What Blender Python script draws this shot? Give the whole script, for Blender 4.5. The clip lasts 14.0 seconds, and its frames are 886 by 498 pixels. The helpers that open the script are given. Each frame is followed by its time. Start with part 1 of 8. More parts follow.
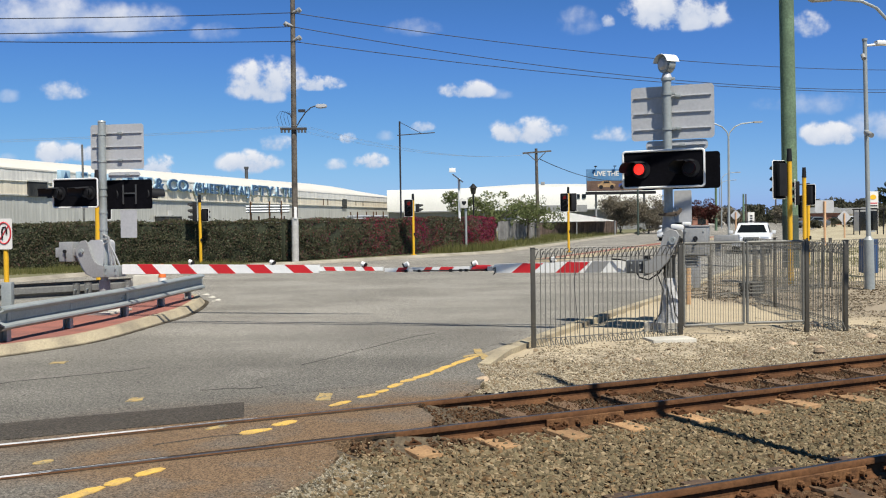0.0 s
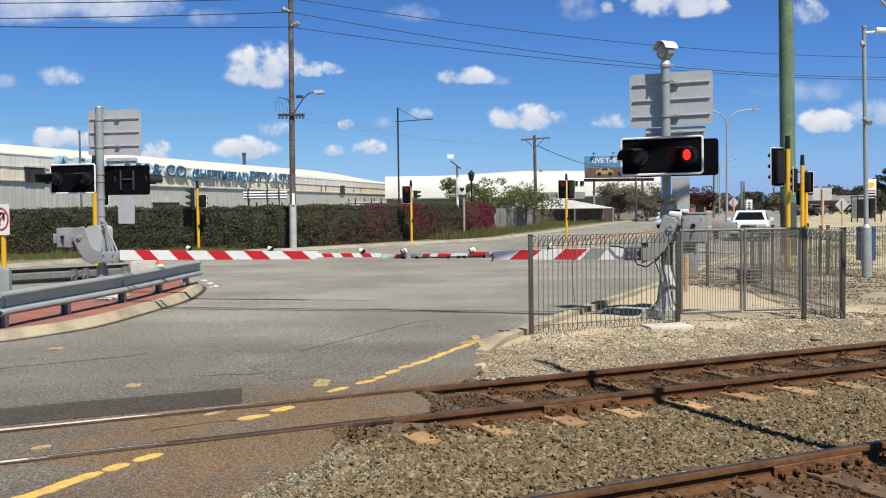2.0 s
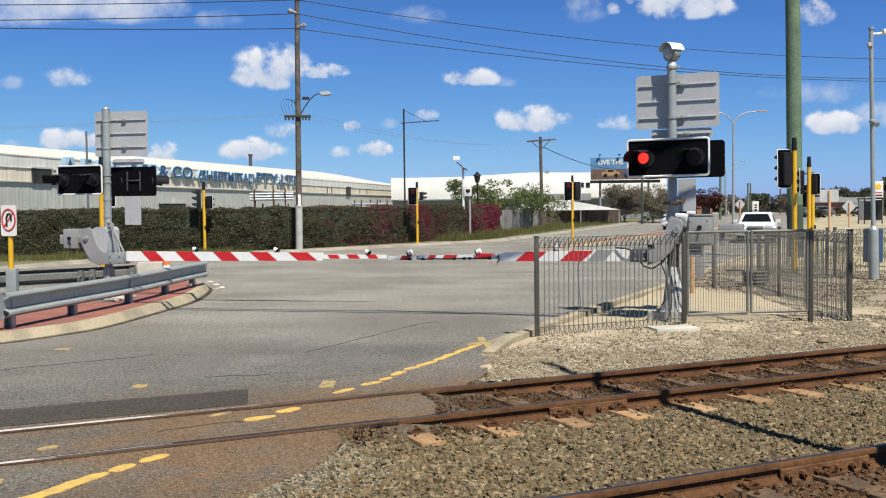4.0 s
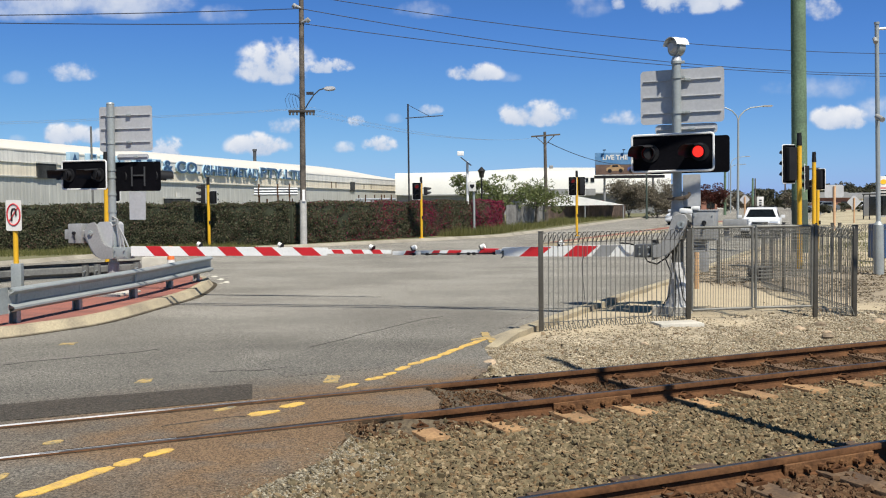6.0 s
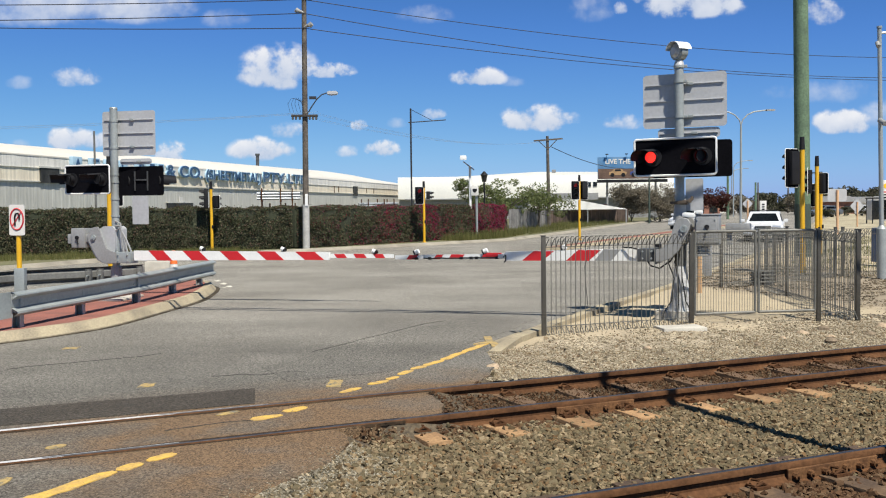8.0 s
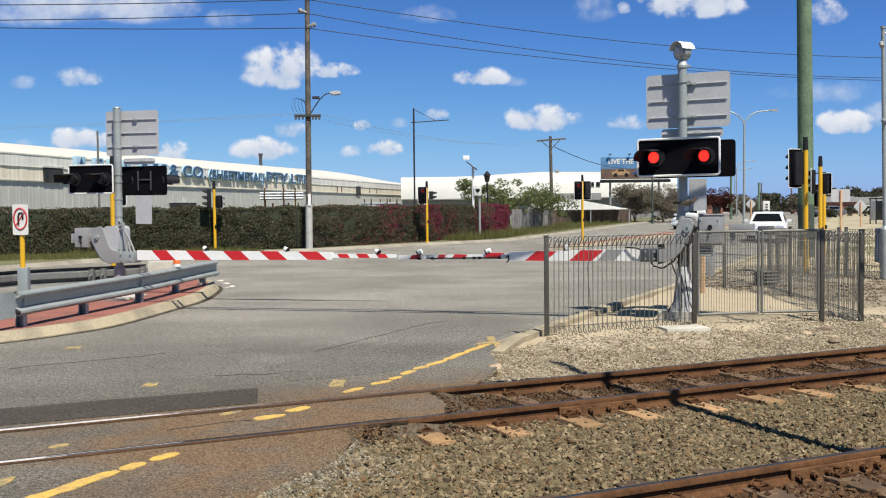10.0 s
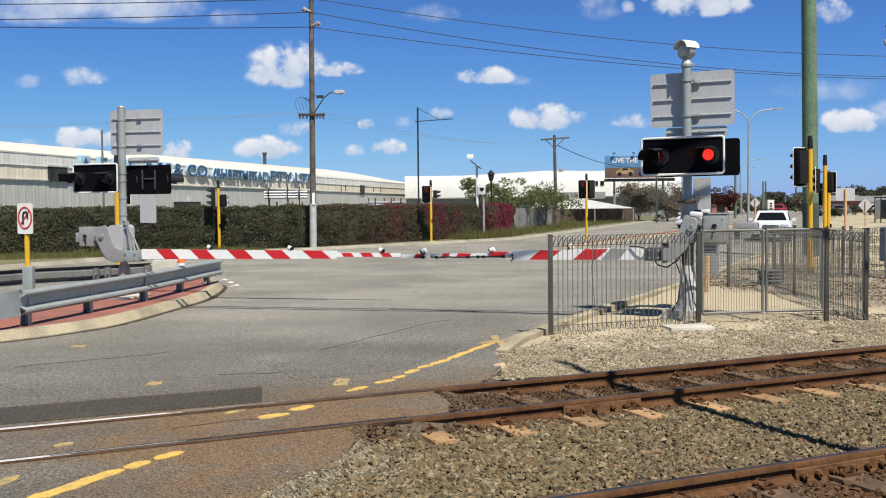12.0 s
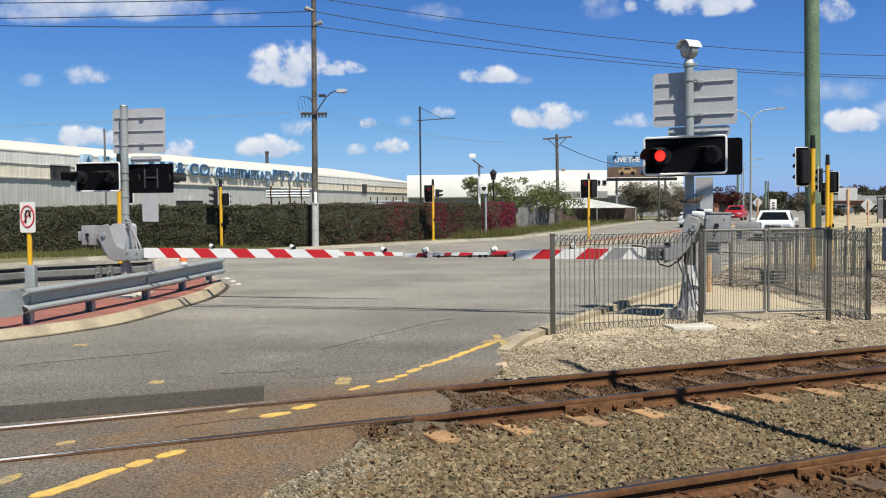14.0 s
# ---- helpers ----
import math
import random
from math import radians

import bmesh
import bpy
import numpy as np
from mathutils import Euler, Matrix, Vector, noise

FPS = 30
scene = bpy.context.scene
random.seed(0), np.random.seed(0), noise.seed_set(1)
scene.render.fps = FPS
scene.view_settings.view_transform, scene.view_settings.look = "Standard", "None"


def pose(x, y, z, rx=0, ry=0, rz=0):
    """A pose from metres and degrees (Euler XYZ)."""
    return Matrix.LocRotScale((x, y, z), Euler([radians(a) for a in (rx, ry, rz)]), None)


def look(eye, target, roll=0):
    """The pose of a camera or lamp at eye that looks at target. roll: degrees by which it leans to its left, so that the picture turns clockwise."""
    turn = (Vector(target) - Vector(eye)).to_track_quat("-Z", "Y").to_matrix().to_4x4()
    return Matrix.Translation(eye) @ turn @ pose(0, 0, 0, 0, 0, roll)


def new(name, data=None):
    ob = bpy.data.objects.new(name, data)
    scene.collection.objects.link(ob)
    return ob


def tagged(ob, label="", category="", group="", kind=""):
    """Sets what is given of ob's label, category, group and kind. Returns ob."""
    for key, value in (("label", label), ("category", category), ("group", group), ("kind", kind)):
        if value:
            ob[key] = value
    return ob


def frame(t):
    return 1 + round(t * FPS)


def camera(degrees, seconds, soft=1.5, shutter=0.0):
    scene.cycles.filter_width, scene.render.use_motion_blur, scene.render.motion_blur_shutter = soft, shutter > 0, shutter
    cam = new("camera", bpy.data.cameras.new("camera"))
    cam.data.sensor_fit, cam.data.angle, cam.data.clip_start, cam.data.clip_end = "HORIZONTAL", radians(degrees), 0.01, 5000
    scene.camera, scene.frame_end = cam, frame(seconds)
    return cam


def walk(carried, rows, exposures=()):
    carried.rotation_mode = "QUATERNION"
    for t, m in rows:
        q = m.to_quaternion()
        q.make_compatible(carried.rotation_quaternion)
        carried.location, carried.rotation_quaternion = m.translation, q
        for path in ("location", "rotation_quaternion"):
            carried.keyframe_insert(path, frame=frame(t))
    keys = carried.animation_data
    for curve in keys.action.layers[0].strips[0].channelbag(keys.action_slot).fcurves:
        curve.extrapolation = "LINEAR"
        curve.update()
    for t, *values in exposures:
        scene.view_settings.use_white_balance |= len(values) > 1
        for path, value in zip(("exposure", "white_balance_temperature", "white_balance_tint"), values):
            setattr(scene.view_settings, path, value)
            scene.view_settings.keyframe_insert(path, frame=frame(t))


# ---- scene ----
# ---- camera and its walk ----
EYE = 1.85
cam = camera(49.52, 14.0, soft=1.1)
PATH = [
    (0, pose(0, 0, EYE, 88.204, 0.825, -0.937)),
    (0.5, pose(0, 0, EYE, 88.040, 0.773, -0.980)),
    (1, pose(0, 0, EYE, 87.563, 0.870, -1.192)),
    (1.5, pose(0, 0, EYE, 87.378, 0.804, -1.293)),
    (2, pose(0, 0, EYE, 87.406, 0.694, -1.057)),
    (2.5, pose(0, 0, EYE, 87.528, 0.575, -0.904)),
    (3, pose(0, 0, EYE, 87.573, 0.628, -0.856)),
    (5.5, pose(0, 0, EYE, 87.260, 0.578, -0.484)),
    (6, pose(0, 0, EYE, 87.212, 0.604, -0.455)),
    (6.5, pose(0, 0, EYE, 87.312, 0.562, -0.487)),
    (7, pose(0, 0, EYE, 87.427, 0.500, -0.479)),
    (7.5, pose(0, 0, EYE, 87.466, 0.584, -0.380)),
    (8, pose(0, 0, EYE, 87.469, 0.639, -0.297)),
    (10.5, pose(0, 0, EYE, 87.470, 0.596, -0.080)),
    (11, pose(0, 0, EYE, 87.373, 0.612, -0.028)),
    (11.5, pose(0, 0, EYE, 87.352, 0.583, 0.044)),
    (12, pose(0, 0, EYE, 87.408, 0.600, 0.115)),
    (12.5, pose(0, 0, EYE, 87.406, 0.633, 0.146)),
    (13, pose(0, 0, EYE, 87.371, 0.643, 0.179)),
    (13.5, pose(0, 0, EYE, 87.372, 0.561, 0.152)),
    (14, pose(0, 0, EYE, 87.359, 0.526, 0.243)),
]
walk(cam, PATH)

# ---- world, sun, exposure ----
SUN_FROM = Vector((0.43 * math.cos(radians(58)), -0.903 * math.cos(radians(58)), math.sin(radians(58))))
world = bpy.data.worlds.new("daylight")
scene.world = world
world.use_nodes = True
wn, wl = world.node_tree.nodes, world.node_tree.links
sky = wn.new("ShaderNodeTexSky")
sky.sky_type = "NISHITA"
sky.sun_disc = False
sky.sun_elevation = radians(58)
sky.sun_rotation = math.atan2(SUN_FROM.x, SUN_FROM.y)
sky.air_density, sky.dust_density, sky.ozone_density = 1.0, 0.3, 3.0


def world_math(op, a, b):
    n = wn.new("ShaderNodeMath")
    n.operation = op
    for s, v in zip(n.inputs, (a, b)):
        if isinstance(v, (int, float)):
            s.default_value = v
        else:
            wl.new(v, s)
    return n.outputs[0]


# sky model regraded channel by channel to a deeper blue: less red, more blue
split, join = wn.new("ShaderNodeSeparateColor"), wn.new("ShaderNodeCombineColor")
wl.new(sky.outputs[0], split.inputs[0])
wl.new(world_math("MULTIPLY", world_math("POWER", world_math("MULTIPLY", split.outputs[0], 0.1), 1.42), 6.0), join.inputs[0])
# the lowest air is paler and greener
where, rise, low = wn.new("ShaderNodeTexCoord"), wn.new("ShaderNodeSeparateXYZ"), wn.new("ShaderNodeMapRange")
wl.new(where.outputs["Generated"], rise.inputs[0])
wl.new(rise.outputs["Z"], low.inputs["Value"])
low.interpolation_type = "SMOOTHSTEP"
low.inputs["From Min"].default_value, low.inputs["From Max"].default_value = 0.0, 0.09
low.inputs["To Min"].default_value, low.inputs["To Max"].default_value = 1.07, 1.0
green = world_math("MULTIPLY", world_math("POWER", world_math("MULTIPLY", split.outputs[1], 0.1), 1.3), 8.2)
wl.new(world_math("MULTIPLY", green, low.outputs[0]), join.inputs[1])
# blue is cut where the sky is dim, which keeps shadows less blue
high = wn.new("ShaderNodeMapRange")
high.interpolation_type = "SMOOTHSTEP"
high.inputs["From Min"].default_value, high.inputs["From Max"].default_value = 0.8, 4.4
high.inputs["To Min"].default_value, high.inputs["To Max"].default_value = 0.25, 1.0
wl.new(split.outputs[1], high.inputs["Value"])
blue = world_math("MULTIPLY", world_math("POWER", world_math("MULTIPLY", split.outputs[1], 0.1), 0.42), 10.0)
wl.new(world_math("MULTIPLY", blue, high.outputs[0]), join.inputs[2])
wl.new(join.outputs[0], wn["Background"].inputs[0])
wn["Background"].inputs[1].default_value = 0.067
lamp = bpy.data.lights.new("sun", "SUN")
lamp.energy, lamp.angle, lamp.color = 5.0, radians(0.53), (1.0, 0.955, 0.85)
sun = new("sun", lamp)
sun.matrix_world = look(SUN_FROM * 100, (0, 0, 0))
scene.view_settings.exposure = 0.5


# ---- materials ----
def mat(name, col, rough=0.6, metal=0.0, var=0.18, scale=1.5, fine=40.0, bump=0.15, col2=None, mix=0.5, spec=0.5, per_object=0.0):
    """A surface with slow stains (scale) and fine grain (fine), both in 1/m."""
    m = bpy.data.materials.new(name)
    m.use_nodes = True
    nt = m.node_tree
    b = nt.nodes["Principled BSDF"]
    tc = nt.nodes.new("ShaderNodeTexCoord")
    slow, grain = nt.nodes.new("ShaderNodeTexNoise"), nt.nodes.new("ShaderNodeTexNoise")
    slow.inputs["Scale"].default_value, slow.inputs["Detail"].default_value = scale, 6
    grain.inputs["Scale"].default_value, grain.inputs["Detail"].default_value = fine, 4
    for nz in (slow, grain):
        nt.links.new(tc.outputs["Object"], nz.inputs["Vector"])
    ramp = nt.nodes.new("ShaderNodeValToRGB")
    c2 = col2 or tuple(c * (1 - 1.6 * var) for c in col)
    ramp.color_ramp.elements[0].color, ramp.color_ramp.elements[1].color = (*c2, 1), (*col, 1)
    ramp.color_ramp.elements[0].position, ramp.color_ramp.elements[1].position = 0.5 - 0.25 * mix - 0.05, 0.5 + 0.2 * mix
    nt.links.new(slow.outputs["Fac"], ramp.inputs["Fac"])
    g = nt.nodes.new("ShaderNodeMapRange")
    g.inputs["From Min"].default_value, g.inputs["From Max"].default_value = 0.3, 0.7
    g.inputs["To Min"].default_value, g.inputs["To Max"].default_value = 1 - var, 1 + var
    nt.links.new(grain.outputs["Fac"], g.inputs["Value"])
    mul = nt.nodes.new("ShaderNodeMix")
    mul.data_type, mul.blend_type = "RGBA", "MULTIPLY"
    mul.inputs["Factor"].default_value = 1.0
    nt.links.new(ramp.outputs["Color"], mul.inputs["A"])
    nt.links.new(g.outputs["Result"], mul.inputs["B"])
    out = mul.outputs["Result"]
    if per_object:
        oi, hv = nt.nodes.new("ShaderNodeObjectInfo"), nt.nodes.new("ShaderNodeMapRange")
        hv.inputs["To Min"].default_value, hv.inputs["To Max"].default_value = 1 - per_object, 1 + per_object
        nt.links.new(oi.outputs["Random"], hv.inputs["Value"])
        mo = nt.nodes.new("ShaderNodeMix")
        mo.data_type, mo.blend_type = "RGBA", "MULTIPLY"
        mo.inputs["Factor"].default_value = 1.0
        nt.links.new(out, mo.inputs["A"])
        nt.links.new(hv.outputs["Result"], mo.inputs["B"])
        out = mo.outputs["Result"]
    nt.links.new(out, b.inputs["Base Color"])
    b.inputs["Roughness"].default_value, b.inputs["Metallic"].default_value = rough, metal
    b.inputs["Specular IOR Level"].default_value = spec
    if bump:
        bp = nt.nodes.new("ShaderNodeBump")
        bp.inputs["Strength"].default_value, bp.inputs["Distance"].default_value = bump, 0.02
        nt.links.new(grain.outputs["Fac"], bp.inputs["Height"])
        nt.links.new(bp.outputs["Normal"], b.inputs["Normal"])
    return m


def island_mat(name, cols, rough=0.9, spec=0.2, trans=0.0):
    """Many loose pieces in one mesh, each with its own shade of the given colours."""
    m = bpy.data.materials.new(name)
    m.use_nodes = True
    nt = m.node_tree
    b = nt.nodes["Principled BSDF"]
    geo, ramp = nt.nodes.new("ShaderNodeNewGeometry"), nt.nodes.new("ShaderNodeValToRGB")
    while len(ramp.color_ramp.elements) < len(cols):
        ramp.color_ramp.elements.new(0.5)
    for i, (e, c) in enumerate(zip(ramp.color_ramp.elements, cols)):
        e.position, e.color = i / (len(cols) - 1), (*c, 1)
    nt.links.new(geo.outputs["Random Per Island"], ramp.inputs["Fac"])
    nt.links.new(ramp.outputs["Color"], b.inputs["Base Color"])
    b.inputs["Roughness"].default_value, b.inputs["Specular IOR Level"].default_value = rough, spec
    if trans:
        t, mx = nt.nodes.new("ShaderNodeBsdfTranslucent"), nt.nodes.new("ShaderNodeMixShader")
        nt.links.new(ramp.outputs["Color"], t.inputs["Color"])
        mx.inputs[0].default_value = trans
        nt.links.new(b.outputs[0], mx.inputs[1])
        nt.links.new(t.outputs[0], mx.inputs[2])
        nt.links.new(mx.outputs[0], nt.nodes["Material Output"].inputs["Surface"])
    return m


def glow_mat(name, col, strength):
    m = bpy.data.materials.new(name)
    m.use_nodes = True
    b = m.node_tree.nodes["Principled BSDF"]
    b.inputs["Base Color"].default_value = (*col, 1)
    b.inputs["Emission Color"].default_value = (*col, 1)
    b.inputs["Emission Strength"].default_value = strength
    return m


GALV = mat("galvanised_steel", (0.33, 0.355, 0.35), 0.5, 0.3, 0.08, 3, 25, 0.03)
ALU = mat("aluminium_sheet", (0.45, 0.452, 0.46), 0.5, 0.15, 0.07, 2, 20, 0.02)
DARK_STEEL = mat("dull_dark_steel", (0.065, 0.067, 0.07), 0.6, 0.2, 0.15, 3, 25, 0.05)
DULL_GREY = mat("mid_grey_steel", (0.15, 0.15, 0.142), 0.65, 0.1, 0.2, 2, 20, 0.05)
DARK_CLAMP = mat("dull_grey_clamp", (0.075, 0.08, 0.085), 0.55, 0.2, 0.12, 3, 25, 0.03)
GREY_PAINT = mat("grey_paint", (0.29, 0.29, 0.285), 0.5, 0.1, 0.1, 2, 25, 0.03)
WHITE = mat("white_paint", (0.76, 0.755, 0.73), 0.45, 0, 0.05, 3, 30, 0.03)
RED = mat("red_reflective_paint", (0.527, 0.017, 0.0213), 0.4, 0, 0.06, 3, 30, 0.03)
BLACK = mat("black_plastic", (0.012, 0.012, 0.014), 0.6, 0, 0.2, 4, 40, 0.03, spec=0.25)
MATT_BLACK = mat("matt_black_board", (0.006, 0.006, 0.008), 0.9, 0, 0.2, 3, 40, 0.03, spec=0.03)
YELLOW = mat("yellow_post_paint", (0.656, 0.368, 0.016), 0.4, 0, 0.06, 3, 20, 0.03)
LINE_YELLOW = mat("yellow_road_paint", (0.612, 0.383, 0.0765), 0.75, 0, 0.2, 8, 60, 0.3, col2=(0.425, 0.281, 0.102))
LINE_FADED = mat("faded_yellow_road_paint", (0.42, 0.29, 0.1), 0.8, 0, 0.25, 8, 60, 0.3, col2=(0.25, 0.2, 0.11))


def wear(m, share, col=(0.13, 0.122, 0.1)):
    """Bare asphalt shows through where the paint has gone."""
    nt = m.node_tree
    b = nt.nodes["Principled BSDF"]
    old = b.inputs["Base Color"].links[0].from_socket
    tc, nz, mr, mx = nt.nodes.new("ShaderNodeTexCoord"), nt.nodes.new("ShaderNodeTexNoise"), nt.nodes.new("ShaderNodeMapRange"), nt.nodes.new("ShaderNodeMix")
    nz.inputs["Scale"].default_value, nz.inputs["Detail"].default_value, nz.inputs["Roughness"].default_value = 11, 10, 0.75
    nt.links.new(tc.outputs["Object"], nz.inputs["Vector"])
    mr.inputs["From Min"].default_value, mr.inputs["From Max"].default_value = share, share + 0.05
    nt.links.new(nz.outputs["Fac"], mr.inputs["Value"])
    mx.data_type = "RGBA"
    mx.inputs["A"].default_value = (*col, 1)
    nt.links.new(mr.outputs[0], mx.inputs["Factor"])
    nt.links.new(old, mx.inputs["B"])
    nt.links.new(mx.outputs["Result"], b.inputs["Base Color"])


wear(LINE_YELLOW, 0.36)
wear(LINE_FADED, 0.42)
# pale, mostly non-metal colour carries the white glint of the rail head
RAIL_GLINT = mat("rail_head_glint", (0.78, 0.76, 0.72), 0.4, 0.35, 0.1, 3, 20, 0.03)
RUBBER = mat("black_rubber", (0.02, 0.02, 0.02), 0.8, 0, 0.2, 4, 40, 0.1)
CONCRETE = mat("kerb_concrete", (0.37, 0.31, 0.205), 0.85, 0, 0.2, 1.6, 40, 0.3, col2=(0.22, 0.185, 0.13))
KERB_GREY = mat("grey_kerb_concrete", (0.3, 0.27, 0.215), 0.85, 0, 0.2, 1.2, 40, 0.3, col2=(0.2, 0.178, 0.14))
SLAB = mat("white_concrete", (0.496, 0.464, 0.4), 0.85, 0, 0.12, 3, 60, 0.3)
SLEEPER_DARK = mat("dirty_brown_sleeper", (0.13, 0.08, 0.043), 0.9, 0, 0.3, 5, 30, 0.4, col2=(0.07, 0.043, 0.026), per_object=0.2)
RED_PAVING = mat("red_paving", (0.27, 0.1, 0.072), 0.85, 0, 0.18, 2, 30, 0.3, col2=(0.19, 0.078, 0.06))
TIMBER_GREY = mat("weathered_pole_timber", (0.12, 0.1, 0.08), 0.85, 0, 0.35, 2, 14, 0.4, col2=(0.05, 0.042, 0.036))
TIMBER_DARK = mat("dark_crossarm_timber", (0.06, 0.052, 0.046), 0.85, 0, 0.3, 2, 14, 0.3)
TIMBER_GREEN = mat("treated_green_pole", (0.118, 0.182, 0.108), 0.8, 0, 0.25, 1.5, 16, 0.4, col2=(0.075, 0.118, 0.075))
GREEN_DARK = mat("pole_base_wrap", (0.045, 0.065, 0.05), 0.7, 0, 0.2, 2, 20, 0.2)
RUST_RAIL = mat("rusty_rail_side", (0.105, 0.05, 0.023), 0.8, 0.0, 0.25, 3, 30, 0.25, col2=(0.06, 0.028, 0.014), spec=0.1)
RUST_PLATE = mat("orange_rust_plate", (0.15, 0.075, 0.034), 0.8, 0.0, 0.3, 8, 40, 0.3, col2=(0.075, 0.036, 0.018), spec=0.15)
RAIL_HEAD = mat("polished_rail_head", (0.22, 0.2, 0.18), 0.42, 1.0, 0.12, 3, 20, 0.05)
SLEEPER = mat("tan_sleeper", (0.31, 0.185, 0.088), 0.9, 0, 0.25, 5, 30, 0.4, col2=(0.18, 0.1, 0.05), per_object=0.25)
FENCE_WIRE = mat("dull_fence_wire", (0.17, 0.165, 0.145), 0.5, 0.3, 0.15, 3, 25, 0.05, per_object=0.15)
FENCE_STEEL = mat("dull_fence_steel", (0.088, 0.08, 0.066), 0.5, 0.35, 0.15, 3, 25, 0.05, per_object=0.15)
WIRE = mat("dark_cable", (0.02, 0.02, 0.025), 0.6)
GLASS_DARK = mat("dark_window_glass", (0.015, 0.018, 0.02), 0.08, 0, 0.1, 3, 20, 0, spec=0.6)
CAR_WHITE = mat("white_car_paint", (0.624, 0.632, 0.64), 0.25, 0, 0.03, 2, 10, 0)
CAR_RED = mat("red_car_paint", (0.4, 0.02, 0.03), 0.25, 0, 0.03, 2, 10, 0)
LAMP_GLASS = mat("headlight_glass", (0.6, 0.62, 0.65), 0.1, 0.3, 0.05, 4, 20, 0)
LED_ON = glow_mat("lit_red_led", (1.0, 0.028, 0.016), 1.5)
LED_LENS = glow_mat("red_lamp_lens", (0.6, 0.01, 0.01), 0.55)
LED_DIM = glow_mat("lit_small_red_led", (0.35, 0.012, 0.012), 0.12)
PINK_RED = mat("red_sign_ink", (0.5, 0.03, 0.04), 0.5, 0, 0.05)
SIGN_WHITE = mat("sign_white", (0.612, 0.595, 0.561), 0.5, 0, 0.05)
PEACH_POST = mat("peach_post", (0.6, 0.36, 0.2), 0.6, 0, 0.1)
BLUE = mat("blue_bin", (0.03, 0.08, 0.2), 0.5)
ORANGE = mat("orange_plastic", (0.75, 0.16, 0.03), 0.5, 0, 0.05)


# ---- small mesh kit ----
def box(bm, sx, sy, sz, m=None, bevel=0.0):
    """A box centred at m."""
    r = bmesh.ops.create_cube(bm, size=1.0, matrix=(m or Matrix()) @ Matrix.Diagonal((sx, sy, sz, 1)))
    if bevel:
        es = list({e for v in r["verts"] for e in v.link_edges})
        bmesh.ops.bevel(bm, geom=es, offset=bevel, segments=2, affect="EDGES", profile=0.6)


def rod(bm, p, q, r, r2=None, seg=12, caps=True):
    p, q = Vector(p), Vector(q)
    d = q - p
    m = Matrix.Translation((p + q) / 2) @ d.to_track_quat("Z", "Y").to_matrix().to_4x4()
    bmesh.ops.create_cone(bm, cap_ends=caps, segments=seg, radius1=r, radius2=r if r2 is None else r2, depth=d.length, matrix=m)


def pipe(bm, pts, r, seg=8, closed=False):
    """A bent round bar through pts."""
    pts = [Vector(p) for p in pts]
    n = len(pts)
    rings = []
    side = None
    for i, p in enumerate(pts):
        a = pts[i - 1] if (i or closed) else p
        b = pts[(i + 1) % n] if (i < n - 1 or closed) else p
        t = (b - a).normalized()
        if side is None:
            side = t.orthogonal().normalized()
        side = (side - t * side.dot(t)).normalized()
        up = t.cross(side)
        rings.append([bm.verts.new(p + r * (math.cos(k * math.tau / seg) * side + math.sin(k * math.tau / seg) * up)) for k in range(seg)])
    for i in range(n if closed else n - 1):
        a, b = rings[i], rings[(i + 1) % n]
        for k in range(seg):
            bm.faces.new((a[k], a[(k + 1) % seg], b[(k + 1) % seg], b[k]))
    if not closed:
        bm.faces.new(rings[0][::-1])
        bm.faces.new(rings[-1])


def prism(bm, outline, z0, z1, m=None):
    """An outline in x, y drawn up from z0 to z1."""
    m = m or Matrix()
    lo = [bm.verts.new(m @ Vector((x, y, z0))) for x, y in outline]
    hi = [bm.verts.new(m @ Vector((x, y, z1))) for x, y in outline]
    n = len(outline)
    bm.faces.new(lo[::-1])
    bm.faces.new(hi)
    for i in range(n):
        bm.faces.new((lo[i], lo[(i + 1) % n], hi[(i + 1) % n], hi[i]))


def sweep(bm, profile, path, closed_profile=True):
    """A profile (across, up) carried along a path on the ground (x, y, z)."""
    path = [Vector(p) for p in path]
    rings = []
    for i, p in enumerate(path):
        t = (path[min(i + 1, len(path) - 1)] - path[max(i - 1, 0)]).normalized()
        side = Vector((t.y, -t.x, 0)).normalized()
        rings.append([bm.verts.new(p + side * a + Vector((0, 0, b))) for a, b in profile])
    k = len(profile)
    for a, b in zip(rings, rings[1:]):
        for i in range(k if closed_profile else k - 1):
            bm.faces.new((a[i], a[(i + 1) % k], b[(i + 1) % k], b[i]))
    if closed_profile:
        bm.faces.new(rings[0][::-1])
        bm.faces.new(rings[-1])


def smooth_path(pts, k=6):
    out = []
    P = [Vector(p) for p in pts]
    P = [P[0] * 2 - P[1]] + P + [P[-1] * 2 - P[-2]]
    for i in range(1, len(P) - 2):
        for j in range(k):
            t = j / k
            a, b, c, d = P[i - 1:i + 3]
            out.append(0.5 * (2 * b + (c - a) * t + (2 * a - 5 * b + 4 * c - d) * t * t + (3 * b - a - 3 * c + d) * t ** 3))
    out.append(P[-2])
    return out


def rounded(w, h, r, seg=5):
    pts = []
    for cx, cy, a0 in ((w / 2 - r, h / 2 - r, 0), (-w / 2 + r, h / 2 - r, 90), (-w / 2 + r, -h / 2 + r, 180), (w / 2 - r, -h / 2 + r, 270)):
        for i in range(seg + 1):
            a = radians(a0 + 90 * i / seg)
            pts.append((cx + r * math.cos(a), cy + r * math.sin(a)))
    return pts


UPRIGHT = pose(0, 0, 0, 90, 0, 0)


